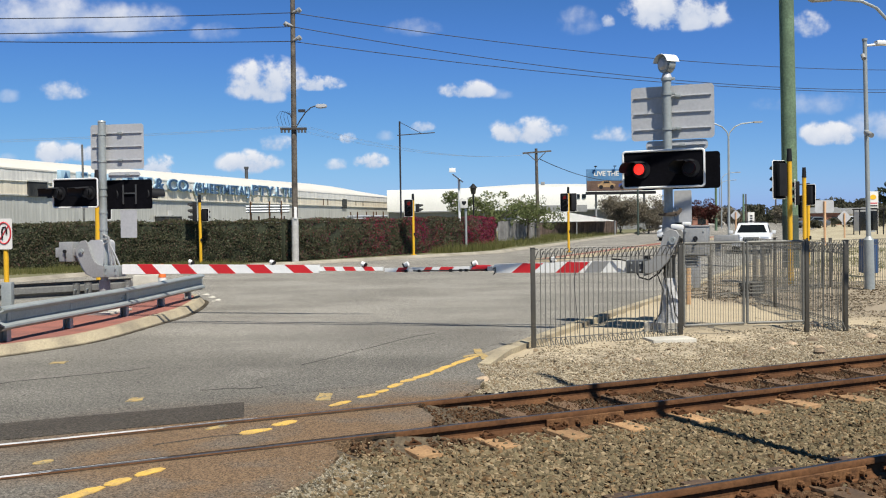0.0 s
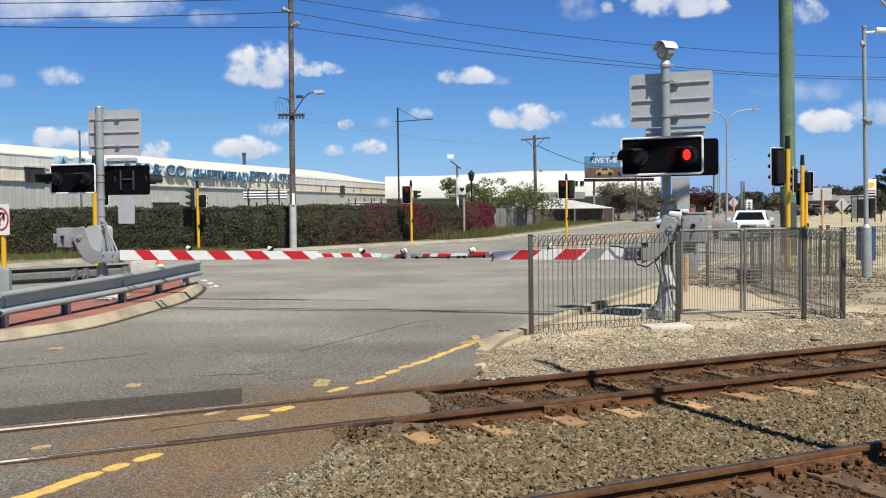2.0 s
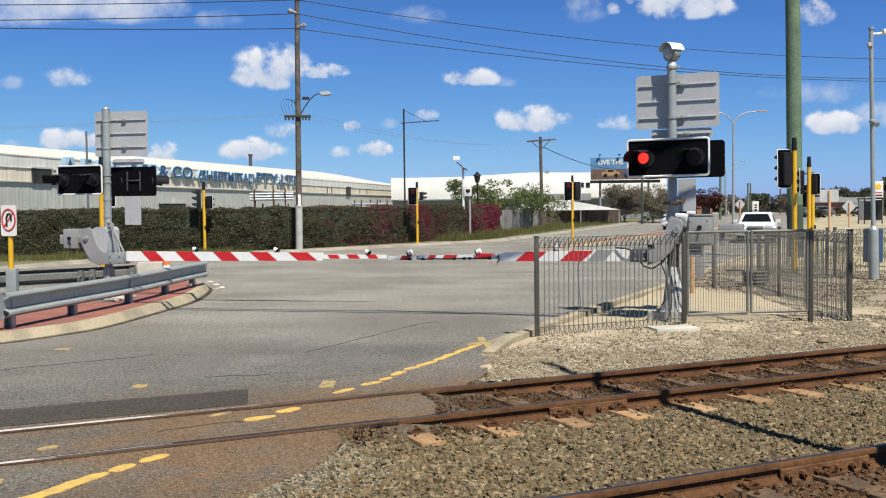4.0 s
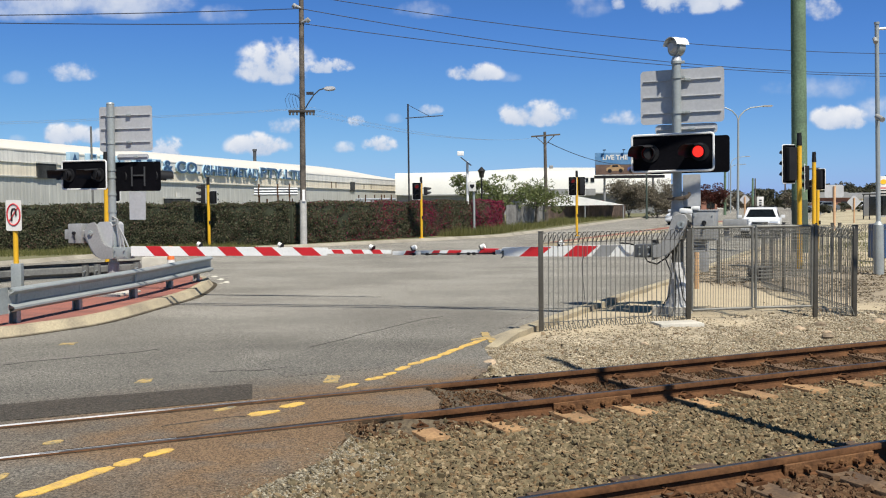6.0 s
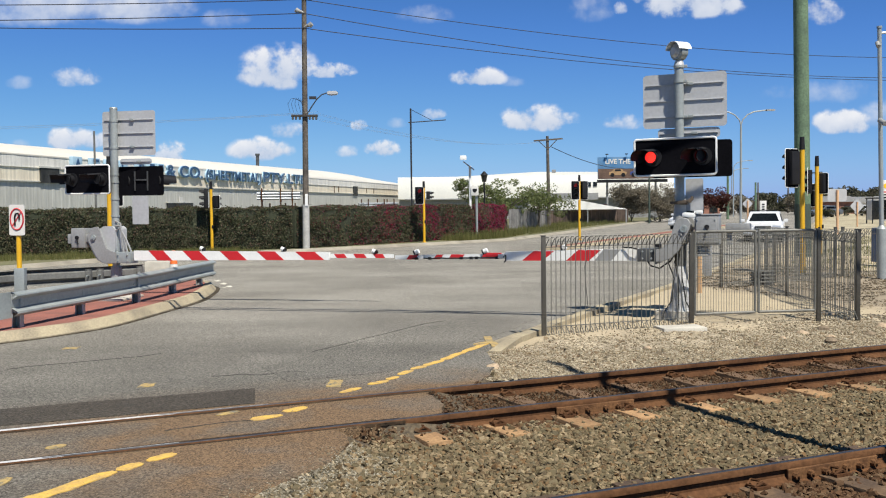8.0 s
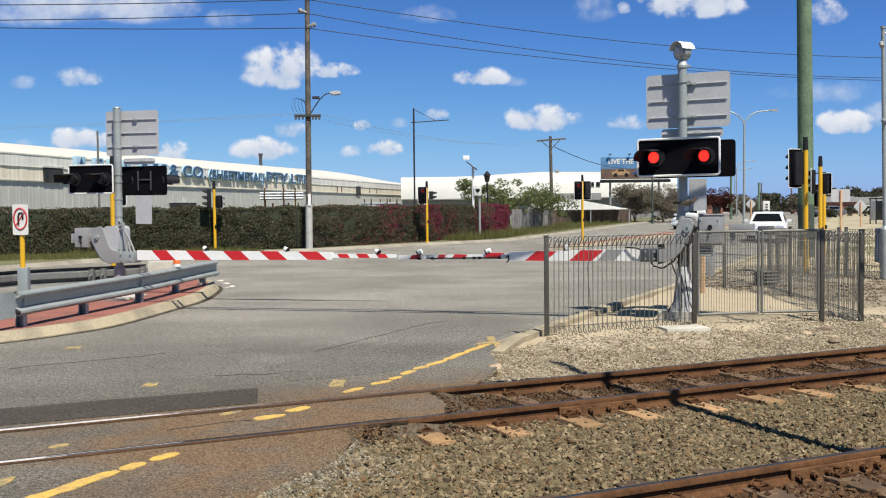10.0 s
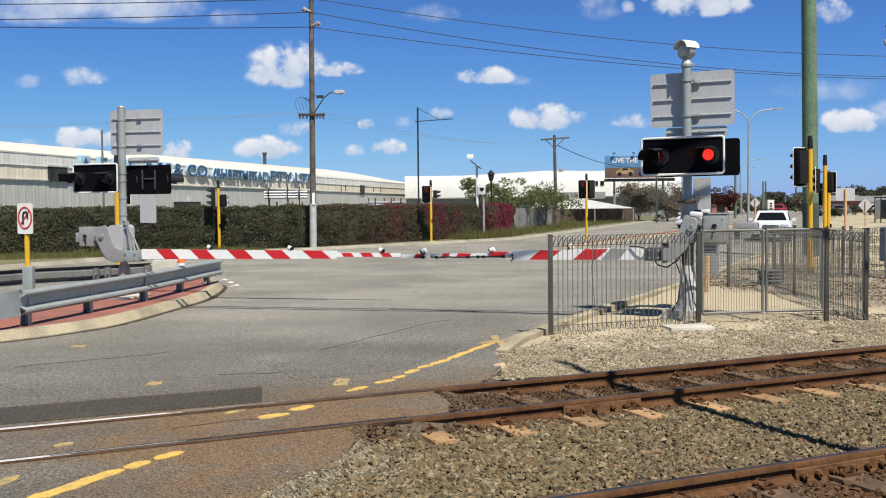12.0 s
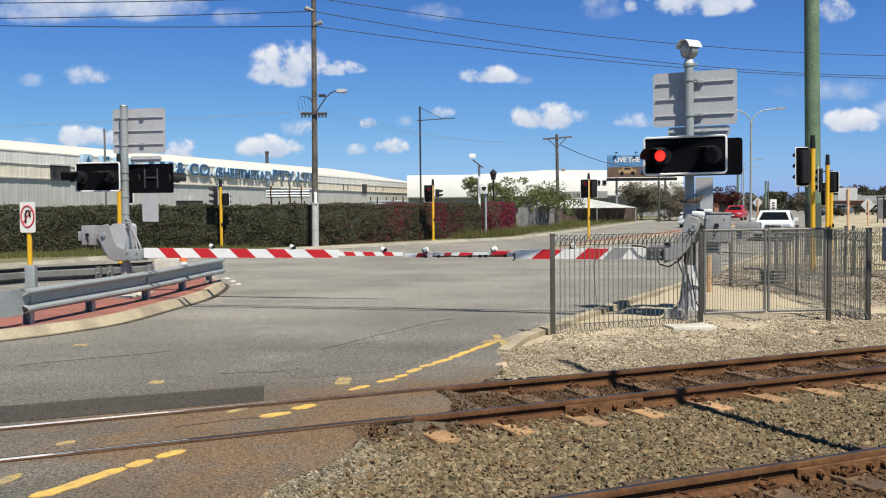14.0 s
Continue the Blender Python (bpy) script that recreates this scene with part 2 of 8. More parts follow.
def finish(name, bm, material, smooth=35.0):
    me = bpy.data.meshes.new(name)
    bmesh.ops.recalc_face_normals(bm, faces=bm.faces)
    bm.to_mesh(me)
    bm.free()
    for k in material if isinstance(material, (list, tuple)) else (material,):
        me.materials.append(k)
    if smooth:
        me.shade_smooth()
        me.set_sharp_from_angle(angle=radians(smooth))
    return me


def part(name, bm, material, parent=None, label="", m=None, smooth=35.0):
    ob = new(name, finish(name, bm, material, smooth))
    ob.parent = parent
    if m is not None:
        ob.matrix_basis = m
    return tagged(ob, label)


def thing(name, m, label, category, group=""):
    ob = new(name)
    ob.empty_display_size = 0.2
    ob.matrix_basis = m
    return tagged(ob, label, category, group)


def structure(name, bm, material, label, category, m=None, smooth=35.0):
    ob = part(name, bm, material, None, label, m, smooth)
    return tagged(ob, "", category, "", "structure")


def letters(body, size, m, material, parent, name="lettering", depth=0.02, width=None, label="", bold=0.0):
    """Words in the built-in font, their foot at m, standing in m's x and z."""
    cu = bpy.data.curves.new(name, "FONT")
    cu.body, cu.size, cu.extrude, cu.offset = body, size, depth, bold
    cu.materials.append(material)
    ob = new(name, cu)
    bpy.context.view_layer.update()
    s = width / ob.dimensions.x if width else 1.0
    ob.parent = parent
    ob.matrix_basis = m @ UPRIGHT @ Matrix.Diagonal((s, 1, 1, 1))
    return tagged(ob, label)


def scatter_mesh(name, protos, places):
    """One mesh of many copies: protos are (verts, faces) arrays, places rows of (proto, 4x4)."""
    vs, fs, base = [], [], 0
    for k, m in places:
        v, f = protos[k]
        vs.append(v @ m[:3, :3].T + m[:3, 3])
        fs.append(f + base)
        base += len(v)
    v, f = np.concatenate(vs), np.concatenate(fs)
    me = bpy.data.meshes.new(name)
    me.vertices.add(len(v))
    me.vertices.foreach_set("co", v.astype(np.float32).ravel())
    k = f.shape[1]
    me.loops.add(f.size)
    me.loops.foreach_set("vertex_index", f.astype(np.int32).ravel())
    me.polygons.add(len(f))
    me.polygons.foreach_set("loop_start", np.arange(0, f.size, k, dtype=np.int32))
    me.update(calc_edges=True)
    me.validate()
    me.shade_flat()
    return me


def spin(rng, s, flat=1.0):
    """A random turn with sizes s."""
    q = rng.normal(size=4)
    w, x, y, z = q / np.linalg.norm(q)
    r = np.array([[1 - 2 * (y * y + z * z), 2 * (x * y - z * w), 2 * (x * z + y * w)], [2 * (x * y + z * w), 1 - 2 * (x * x + z * z), 2 * (y * z - x * w)], [2 * (x * z - y * w), 2 * (y * z + x * w), 1 - 2 * (x * x + y * y)]])
    m = np.eye(4)
    m[:3, :3] = np.diag((1, 1, flat)) @ r * s
    return m


def spin_flat(rng, s, tilt=0.35):
    """A turn about the upright axis with a slight tilt, for flakes that lie down."""
    a, b, c = rng.uniform(0, math.tau), rng.normal(0, tilt), rng.normal(0, tilt)
    r = pose(0, 0, 0, math.degrees(b), math.degrees(c), math.degrees(a)).to_3x3()
    m = np.eye(4)
    m[:3, :3] = np.array(r) * s
    return m


def stone_protos(rng, count=10, low=(0.8, 0.6, 0.45), high=(1.4, 1.0, 0.75), corners=11):
    """Broken angular stones: hulls of a few random points."""
    out = []
    for _ in range(count):
        bm = bmesh.new()
        p = rng.normal(size=(corners, 3))
        p = p / np.linalg.norm(p, axis=1, keepdims=True) * rng.uniform(0.75, 1.15, (corners, 1)) * rng.uniform(low, high)
        bmesh.ops.convex_hull(bm, input=[bm.verts.new(q) for q in p])
        for v in [v for v in bm.verts if not v.link_faces]:
            bm.verts.remove(v)
        bmesh.ops.triangulate(bm, faces=bm.faces[:])
        bm.verts.index_update()
        out.append((np.array([list(v.co) for v in bm.verts]), np.array([[q.index for q in f.verts] for f in bm.faces])))
        bm.free()
    return out


def chip_protos(rng, count=16):
    """Sharp-edged broken stone: skewed six-sided blocks with one corner knocked off."""
    out = []
    for _ in range(count):
        half = rng.uniform((0.8, 0.5, 0.28), (1.35, 0.95, 0.6))
        p = np.array([(i, j, k) for i in (-1, 1) for j in (-1, 1) for k in (-1, 1)], float)
        p[:, :2] *= np.where(p[:, 2:3] > 0, rng.uniform(0.45, 0.9, (1, 2)), 1.0)
        p = (p + rng.uniform(-0.38, 0.38, (8, 3))) * half
        bm = bmesh.new()
        bmesh.ops.convex_hull(bm, input=[bm.verts.new(q) for q in p])
        for v in [v for v in bm.verts if not v.link_faces]:
            bm.verts.remove(v)
        bmesh.ops.triangulate(bm, faces=bm.faces[:])
        bm.verts.index_update()
        out.append((np.array([list(v.co) for v in bm.verts]), np.array([[q.index for q in f.verts] for f in bm.faces])))
        bm.free()
    return out


def leaf_protos(rng, count=4):
    """Small folded leaves, two quads each."""
    out = []
    for _ in range(count):
        w = rng.uniform(0.3, 0.5)
        v = np.array([(0, -1, 0), (w, 0, 0.25), (0, 1, 0.1), (-w, 0, 0.25)], float)
        out.append((v, np.array([[0, 1, 2], [0, 2, 3]])))
    return out


def on_ground(x, y, rz=0.0, z=0.0, lean=0.0, nod=0.0):
    """A place to stand: lean in degrees to the side (x), nod away (y)."""
    return pose(x, y, z) @ pose(0, 0, 0, -nod, lean, 0) @ pose(0, 0, 0, 0, 0, rz)


# ---- ground, roads, track bed ----
TRACK = pose(0, 0, 0, 0, 0, 24.2)     # x along the rails, y across them
RNG = np.random.default_rng(7)


def rolling(name, x0, x1, y0, y1, step, z, rough, material, m, label, category, freq=1.2):
    bm = bmesh.new()
    nx, ny = int((x1 - x0) / step), int((y1 - y0) / step)
    rows = []
    for j in range(ny + 1):
        row = []
        for i in range(nx + 1):
            p = Vector((x0 + (x1 - x0) * i / nx, y0 + (y1 - y0) * j / ny, 0))
            n = noise.noise(p * freq) + 0.5 * noise.noise(p * freq * 2.7) + 0.25 * noise.noise(p * freq * 7)
            row.append(bm.verts.new((p.x, p.y, z(p.x, p.y) + rough * n)))
        rows.append(row)
    for a, b in zip(rows, rows[1:]):
        for i in range(nx):
            bm.faces.new((a[i], a[i + 1], b[i + 1], b[i]))
    return structure(name, bm, material, label, category, m, 180)


GRASS_GROUND = mat("dry_grass_ground", (0.15, 0.138, 0.068), 0.95, 0, 0.3, 0.35, 12, 0.4, col2=(0.075, 0.085, 0.034))
def dirt_mat():
    """Stony grey-brown earth along the rails, passing into smoother yellow sand (y is the distance across the track)."""
    m = mat("pale_sandy_dirt", (0.385, 0.325, 0.235), 0.95, 0, 0.4, 1.4, 18, 1.0, col2=(0.19, 0.16, 0.118), mix=0.8, spec=0.1)
    nt = m.node_tree
    b = nt.nodes["Principled BSDF"]
    old = b.inputs["Base Color"].links[0].from_socket
    tc, sep, wob, add, ease, mx = (nt.nodes.new("ShaderNode" + k) for k in ("TexCoord", "SeparateXYZ", "TexNoise", "Math", "MapRange", "Mix"))
    nt.links.new(tc.outputs["Object"], sep.inputs[0])
    nt.links.new(tc.outputs["Object"], wob.inputs["Vector"])
    wob.inputs["Scale"].default_value, wob.inputs["Detail"].default_value = 1.1, 8
    add.operation = "MULTIPLY_ADD"
    nt.links.new(wob.outputs["Fac"], add.inputs[0])
    add.inputs[1].default_value = 2.6
    nt.links.new(sep.outputs["Y"], add.inputs[2])
    ease.interpolation_type = "SMOOTHSTEP"
    ease.inputs["From Min"].default_value, ease.inputs["From Max"].default_value = 11.9, 12.9
    ease.inputs["To Max"].default_value = 0.8
    nt.links.new(add.outputs[0], ease.inputs["Value"])
    mx.data_type = "RGBA"
    nt.links.new(ease.outputs[0], mx.inputs["Factor"])
    nt.links.new(old, mx.inputs["A"])
    mx.inputs["B"].default_value = (0.41, 0.34, 0.235, 1)
    # brown mulch farther along the track
    add2, ease2, mx2 = (nt.nodes.new("ShaderNode" + k) for k in ("Math", "MapRange", "Mix"))
    add2.operation = "MULTIPLY_ADD"
    nt.links.new(wob.outputs["Fac"], add2.inputs[0])
    add2.inputs[1].default_value = 1.6
    nt.links.new(sep.outputs["X"], add2.inputs[2])
    ease2.interpolation_type = "SMOOTHSTEP"
    ease2.inputs["From Min"].default_value, ease2.inputs["From Max"].default_value = 13.9, 14.6
    ease2.inputs["To Max"].default_value = 0.85
    nt.links.new(add2.outputs[0], ease2.inputs["Value"])
    ease3, both = nt.nodes.new("ShaderNodeMapRange"), nt.nodes.new("ShaderNodeMath")
    ease3.inputs["From Min"].default_value, ease3.inputs["From Max"].default_value = 20.3, 21.6
    ease3.inputs["To Min"].default_value, ease3.inputs["To Max"].default_value = 1.0, 0.0
    nt.links.new(add2.outputs[0], ease3.inputs["Value"])
    both.operation = "MULTIPLY"
    nt.links.new(ease2.outputs[0], both.inputs[0])
    nt.links.new(ease3.outputs[0], both.inputs[1])
    mx2.data_type = "RGBA"
    nt.links.new(both.outputs[0], mx2.inputs["Factor"])
    nt.links.new(mx.outputs["Result"], mx2.inputs["A"])
    mx2.inputs["B"].default_value = (0.25, 0.208, 0.155, 1)
    nt.links.new(mx2.outputs["Result"], b.inputs["Base Color"])
    return m


DIRT = dirt_mat()
SCRUB = mat("dry_scrub_ground", (0.4, 0.345, 0.235), 0.95, 0, 0.3, 0.4, 14, 0.5, col2=(0.24, 0.205, 0.125))
BALLAST_BED = mat("ballast_bed", (0.09, 0.068, 0.042), 0.95, 0, 0.5, 3.0, 24, 1.0, col2=(0.07, 0.05, 0.03))


def asphalt_mat(name="worn_asphalt", tone=1.0, rusty=0.85):
    """Worn grey asphalt: fine stones, slow stains, long tyre streaks, and rust that has washed off the rails."""
    m = mat(name, tuple(c * tone for c in (0.166, 0.155, 0.134)), 0.85, 0, 0.42, 0.35, 30, 0.9, col2=tuple(c * tone for c in (0.121, 0.112, 0.096)), spec=0.3)
    nt = m.node_tree
    b = nt.nodes["Principled BSDF"]
    old = b.inputs["Base Color"].links[0].from_socket
    tc = nt.nodes.new("ShaderNodeTexCoord")
    # tyre streaks along the carriageway
    turn = nt.nodes.new("ShaderNodeMapping")
    turn.inputs["Rotation"].default_value = (0, 0, radians(-64))
    turn.inputs["Scale"].default_value = (0.16, 0.8, 1)
    nt.links.new(tc.outputs["Object"], turn.inputs["Vector"])
    streak = nt.nodes.new("ShaderNodeTexNoise")
    streak.inputs["Scale"].default_value, streak.inputs["Detail"].default_value = 1.0, 5
    nt.links.new(turn.outputs[0], streak.inputs["Vector"])
    sr = nt.nodes.new("ShaderNodeMapRange")
    sr.inputs["From Min"].default_value, sr.inputs["From Max"].default_value = 0.35, 0.65
    sr.inputs["To Min"].default_value, sr.inputs["To Max"].default_value = 0.84, 1.06
    nt.links.new(streak.outputs["Fac"], sr.inputs["Value"])
    mul = nt.nodes.new("ShaderNodeMix")
    mul.data_type, mul.blend_type = "RGBA", "MULTIPLY"
    mul.inputs["Factor"].default_value = 1.0
    nt.links.new(old, mul.inputs["A"])
    nt.links.new(sr.outputs[0], mul.inputs["B"])
    # coarse pale stones
    cell = nt.nodes.new("ShaderNodeTexVoronoi")
    cell.inputs["Scale"].default_value = 92
    nt.links.new(tc.outputs["Object"], cell.inputs["Vector"])
    cr = nt.nodes.new("ShaderNodeMapRange")
    cr.inputs["To Min"].default_value, cr.inputs["To Max"].default_value = 0.15, 1.9
    nt.links.new(cell.outputs["Color"], cr.inputs["Value"])
    mul2 = nt.nodes.new("ShaderNodeMix")
    mul2.data_type, mul2.blend_type = "RGBA", "MULTIPLY"
    mul2.inputs["Factor"].default_value = 1.0
    nt.links.new(cr.outputs[0], mul2.inputs["B"])
    # rust beside the rails
    rail = nt.nodes.new("ShaderNodeMapping")
    rail.vector_type = "POINT"
    rail.inputs["Rotation"].default_value = (0, 0, radians(-24.2))
    nt.links.new(tc.outputs["Object"], rail.inputs["Vector"])
    sep = nt.nodes.new("ShaderNodeSeparateXYZ")
    nt.links.new(rail.outputs[0], sep.inputs[0])
    wob = nt.nodes.new("ShaderNodeTexNoise")
    wob.inputs["Scale"].default_value, wob.inputs["Detail"].default_value = 1.6, 6
    nt.links.new(tc.outputs["Object"], wob.inputs["Vector"])

    def calc(op, a, c, d=None):
        n = nt.nodes.new("ShaderNodeMath")
        n.operation = op
        for s, v in zip(n.inputs, (a, c, d)):
            if v is None:
                continue
            if isinstance(v, (int, float)):
                s.default_value = v
            else:
                nt.links.new(v, s)
        return n.outputs[0]
    near = calc("ABSOLUTE", calc("SUBTRACT", sep.outputs["Y"], 7.2), 0)
    band = calc("MULTIPLY", calc("SUBTRACT", 1.0, calc("DIVIDE", near, 3.0)), 1.6)
    along = calc("DIVIDE", calc("ADD", sep.outputs["X"], 0.5), 1.9)
    amount = calc("MULTIPLY", calc("MINIMUM", calc("MAXIMUM", band, 0.0), 1.0), calc("MINIMUM", calc("MAXIMUM", along, 0.0), 1.0))
    amount = calc("MULTIPLY", amount, calc("POWER", calc("MULTIPLY", wob.outputs["Fac"], 1.75), 2.2))
    beside = calc("MINIMUM", calc("ABSOLUTE", calc("SUBTRACT", sep.outputs["Y"], 7.62), 0), calc("ABSOLUTE", calc("SUBTRACT", sep.outputs["Y"], 8.83), 0))
    seam = calc("MAXIMUM", calc("SUBTRACT", 0.8, calc("MULTIPLY", beside, 2.6)), 0.0)
    amount = calc("ADD", amount, calc("MULTIPLY", seam, calc("MINIMUM", calc("MAXIMUM", along, 0.0), 1.0)))
    amount = calc("MINIMUM", amount, rusty)
    rust = nt.nodes.new("ShaderNodeMix")
    rust.data_type = "RGBA"
    rust.inputs["B"].default_value = (0.15, 0.092, 0.047, 1)
    nt.links.new(amount, rust.inputs["Factor"])
    # colour multiplied up with y: darker near, brighter beyond the crossing
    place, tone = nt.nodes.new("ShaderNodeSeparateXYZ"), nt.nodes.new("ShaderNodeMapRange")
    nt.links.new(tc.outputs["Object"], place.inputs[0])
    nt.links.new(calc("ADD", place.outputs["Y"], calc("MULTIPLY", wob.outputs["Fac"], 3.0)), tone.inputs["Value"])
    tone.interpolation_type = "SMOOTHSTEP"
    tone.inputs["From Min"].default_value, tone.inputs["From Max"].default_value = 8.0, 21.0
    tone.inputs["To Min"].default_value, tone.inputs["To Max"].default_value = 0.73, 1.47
    y_graded = nt.nodes.new("ShaderNodeMix")
    y_graded.data_type, y_graded.blend_type = "RGBA", "MULTIPLY"
    y_graded.inputs["Factor"].default_value = 1.0
    nt.links.new(mul.outputs["Result"], y_graded.inputs["A"])
    nt.links.new(tone.outputs[0], y_graded.inputs["B"])
    nt.links.new(y_graded.outputs["Result"], rust.inputs["A"])
    nt.links.new(rust.outputs["Result"], mul2.inputs["A"])
    nt.links.new(mul2.outputs["Result"], b.inputs["Base Color"])
    return m


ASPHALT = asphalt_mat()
TAR = mat("tar_seal", (0.058, 0.056, 0.053), 0.85, 0, 0.35, 0.8, 36, 0.5, col2=(0.042, 0.041, 0.04), spec=0.1)
PATCH = asphalt_mat("newer_dark_asphalt", 0.4, 0.1)


def wobbled(pts, step=0.25, amount=0.05, seed=0):
    out = []
    n = len(pts)
    for i in range(n):
        a, b = Vector((*pts[i], 0)), Vector((*pts[(i + 1) % n], 0))
        k = max(1, int((b - a).length / step))
        k = min(k, 60)
        for j in range(k):
            p = a.lerp(b, j / k)
            w = noise.noise_vector(p * 2.3 + Vector((seed, 0, 0))) * amount + noise.noise_vector(p * 9 + Vector((seed, 3, 0))) * amount * 0.5
            out.append((p.x + w.x, p.y + w.y))
    return out


bm = bmesh.new()
prism(bm, [(-2500, -2500), (2500, -2500), (2500, 2500), (-2500, 2500)], -0.5, -0.24)
structure("ground", bm, GRASS_GROUND, "dry grass and bare earth stretching to the horizon", "ground", smooth=0)

# carriageway with its ragged edge towards the ballast
bm = bmesh.new()
edge = [(-90, -8), (-2.2, -8), (-1.7, 2.9)]
ragged = [(-1.6, 3.0), (-1.3, 5.8), (-1.17, 6.24), (-0.96, 6.61), (-0.83, 6.87), (-0.75, 7.25), (-0.72, 7.5), (-0.78, 7.75), (-0.9, 7.93), (-0.12, 8.38), (0.0, 8.55), (0.03, 8.8), (-0.02, 9.17), (-0.12, 9.45), (-0.05, 9.66), (0.33, 9.9), (0.54, 10.5), (0.66, 11.2), (0.62, 11.8), (0.6, 12.1)]
for p, q in zip(ragged, ragged[1:]):
    a, b = Vector((*p, 0)), Vector((*q, 0))
    k = max(2, int((b - a).length / 0.08))
    for j in range(k):
        c = a.lerp(b, j / k)
        w = noise.noise_vector(c * 4) * 0.035 + noise.noise_vector(c * 14) * 0.03
        edge.append((c.x + w.x, c.y + w.y))
edge += [(0.6, 12.1), (1.45, 13.9), (2.95, 16.95), (5.5, 21.9), (10.4, 32.1), (18.5, 49), (33, 84), (58, 140), (96, 205), (162, 340), (345, 820), (290, 820), (98, 340), (34, 145), (14.5, 90), (-20, 60), (-90, 40)]
prism(bm, edge, -0.2, 0.0)
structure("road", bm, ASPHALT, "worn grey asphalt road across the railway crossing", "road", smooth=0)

bm = bmesh.new()
prism(bm, wobbled([(-8, 7.6), (-4.16, 8.9), (-1.9, 9.82), (-1.76, 9.06), (-4.3, 8.02), (-8, 6.3)], 0.3, 0.015), -0.02, 0.006)
structure("road_patch", bm, PATCH, "darker newer asphalt patch beside the rail", "road", smooth=0)

bm = bmesh.new()
prism(bm, wobbled([(-1.61, 10.21), (-2.08, 11.11), (-0.7, 13.85), (0.94, 16.86), (1.74, 16.08), (0.99, 14.03), (0.5, 13.17), (-0.55, 10.74)], 0.3, 0.05, 9), -0.02, 0.004)
structure("road_patch", bm, asphalt_mat("resealed_asphalt", 0.9), "slightly darker resealed strip of asphalt", "road", smooth=0)


def crack(pts, seed):
    """A thin tarred crack."""
    bm = bmesh.new()
    path = []
    for a, b in zip(pts, pts[1:]):
        for k in range(8):
            p = Vector((*a, 0)).lerp(Vector((*b, 0)), k / 8)
            n = noise.noise_vector(p * 5 + Vector((seed, 0, 0))) * 0.05
            path.append((p.x + n.x, p.y + n.y, 0))
    sweep(bm, [(-0.006, -0.01), (-0.004, 0.005), (0.004, 0.005), (0.006, -0.01)], path)
    structure("road_crack", bm, TAR, "thin dark tarred crack in the asphalt", "road", smooth=0)


for i, line in enumerate([[(-2.51, 10.54), (-2.25, 10.66), (-1.99, 10.61), (-1.71, 10.81), (-1.44, 10.76)], [(-3.62, 8.88), (-3.46, 9.02), (-3.2, 9.03)], [(-5.09, 11.22), (-4.57, 11.59), (-3.76, 12.07), (-3.55, 12.33)], [(-2.3, 7.96), (-1.98, 8.19), (-1.58, 8.4)], [(-1.64, 12.29), (-1.15, 13.3), (-0.23, 15.16), (0.13, 15.5)]]):
    crack(line, i)

# verge beyond the far kerb
bm = bmesh.new()
FAR_KERB = [(-24, 4), (-18.5, 18), (-13.9, 30), (-12.2, 34.2), (-9.5, 37.6), (-5.8, 40.4), (-0.7, 45.8), (3.4, 50.2), (9, 65), (15.7, 84), (37, 140), (104, 340), (300, 820)]
prism(bm, FAR_KERB + [(-700, 820), (-700, 4)], -0.2, 0.1)
structure("verge", bm, GRASS_GROUND, "grassy verge and yards beyond the road", "ground", smooth=0)
KERB_PROFILE = [(-0.13, -0.15), (-0.13, 0.135), (0.02, 0.135), (0.12, 0.03), (0.3, 0.012), (0.3, -0.15)]
bm = bmesh.new()
sweep(bm, KERB_PROFILE, [(x, y, 0) for x, y in FAR_KERB])
structure("kerb_far", bm, KERB_GREY, "pale concrete kerb along the grass verge", "kerb")

# sandy ground on the far side of the tracks, and the ballast
RAGGED = ragged


def edge_x(y):
    """Where the asphalt ends towards the ballast."""
    for (xa, ya), (xb, yb) in zip(RAGGED, RAGGED[1:]):
        if ya <= y <= yb:
            return xa + (xb - xa) * (y - ya) / (yb - ya)
    return RAGGED[0][0] if y < RAGGED[0][1] else RAGGED[-1][0] + 0.126 * (y - RAGGED[-1][1])


def dirt_z(s, o):
    w = TRACK @ Vector((s, o, 0))
    inside = w.x - (edge_x(w.y) if w.y < 12.1 else 0.6 + 0.485 * (w.y - 12.1))
    if inside < (-0.2 if w.y < 12.1 else 0.02):
        return -0.12
    if inside < 0.04:
        return -0.026
    base = -0.07 + 0.13 * min(1, max(0, (o - 9.3) / 2.2))
    if w.y >= 12.4:
        return base - 0.05 * max(0.0, 1 - inside / 0.6)
    k = math.exp(-inside / 0.35)
    return base * (1 - k) - 0.014 * k


def dirt_top(s, o):
    p = Vector((s, o, 0)) * 1.7
    return dirt_z(s, o) + 0.03 * (noise.noise(p) + 0.5 * noise.noise(p * 2.7) + 0.25 * noise.noise(p * 7))


def bed_z(s, o):
    w = TRACK @ Vector((s, o, 0))
    d = w.x - edge_x(w.y)
    if d < 0:
        return -0.13
    return -0.15 + 0.14 * math.exp(-max(0.0, d - 0.03) / 0.2)


rolling("dirt_ground", 2.0, 26.0, 9.15, 30.0, 0.11, dirt_z, 0.03, DIRT, TRACK, "pale sandy dirt with stones and tyre marks", "ground", 1.7)
rolling("track_bed", -2.0, 40.0, 0.5, 9.6, 0.16, bed_z, 0.012, BALLAST_BED, TRACK, "dark ballast bed under the rails", "ground")

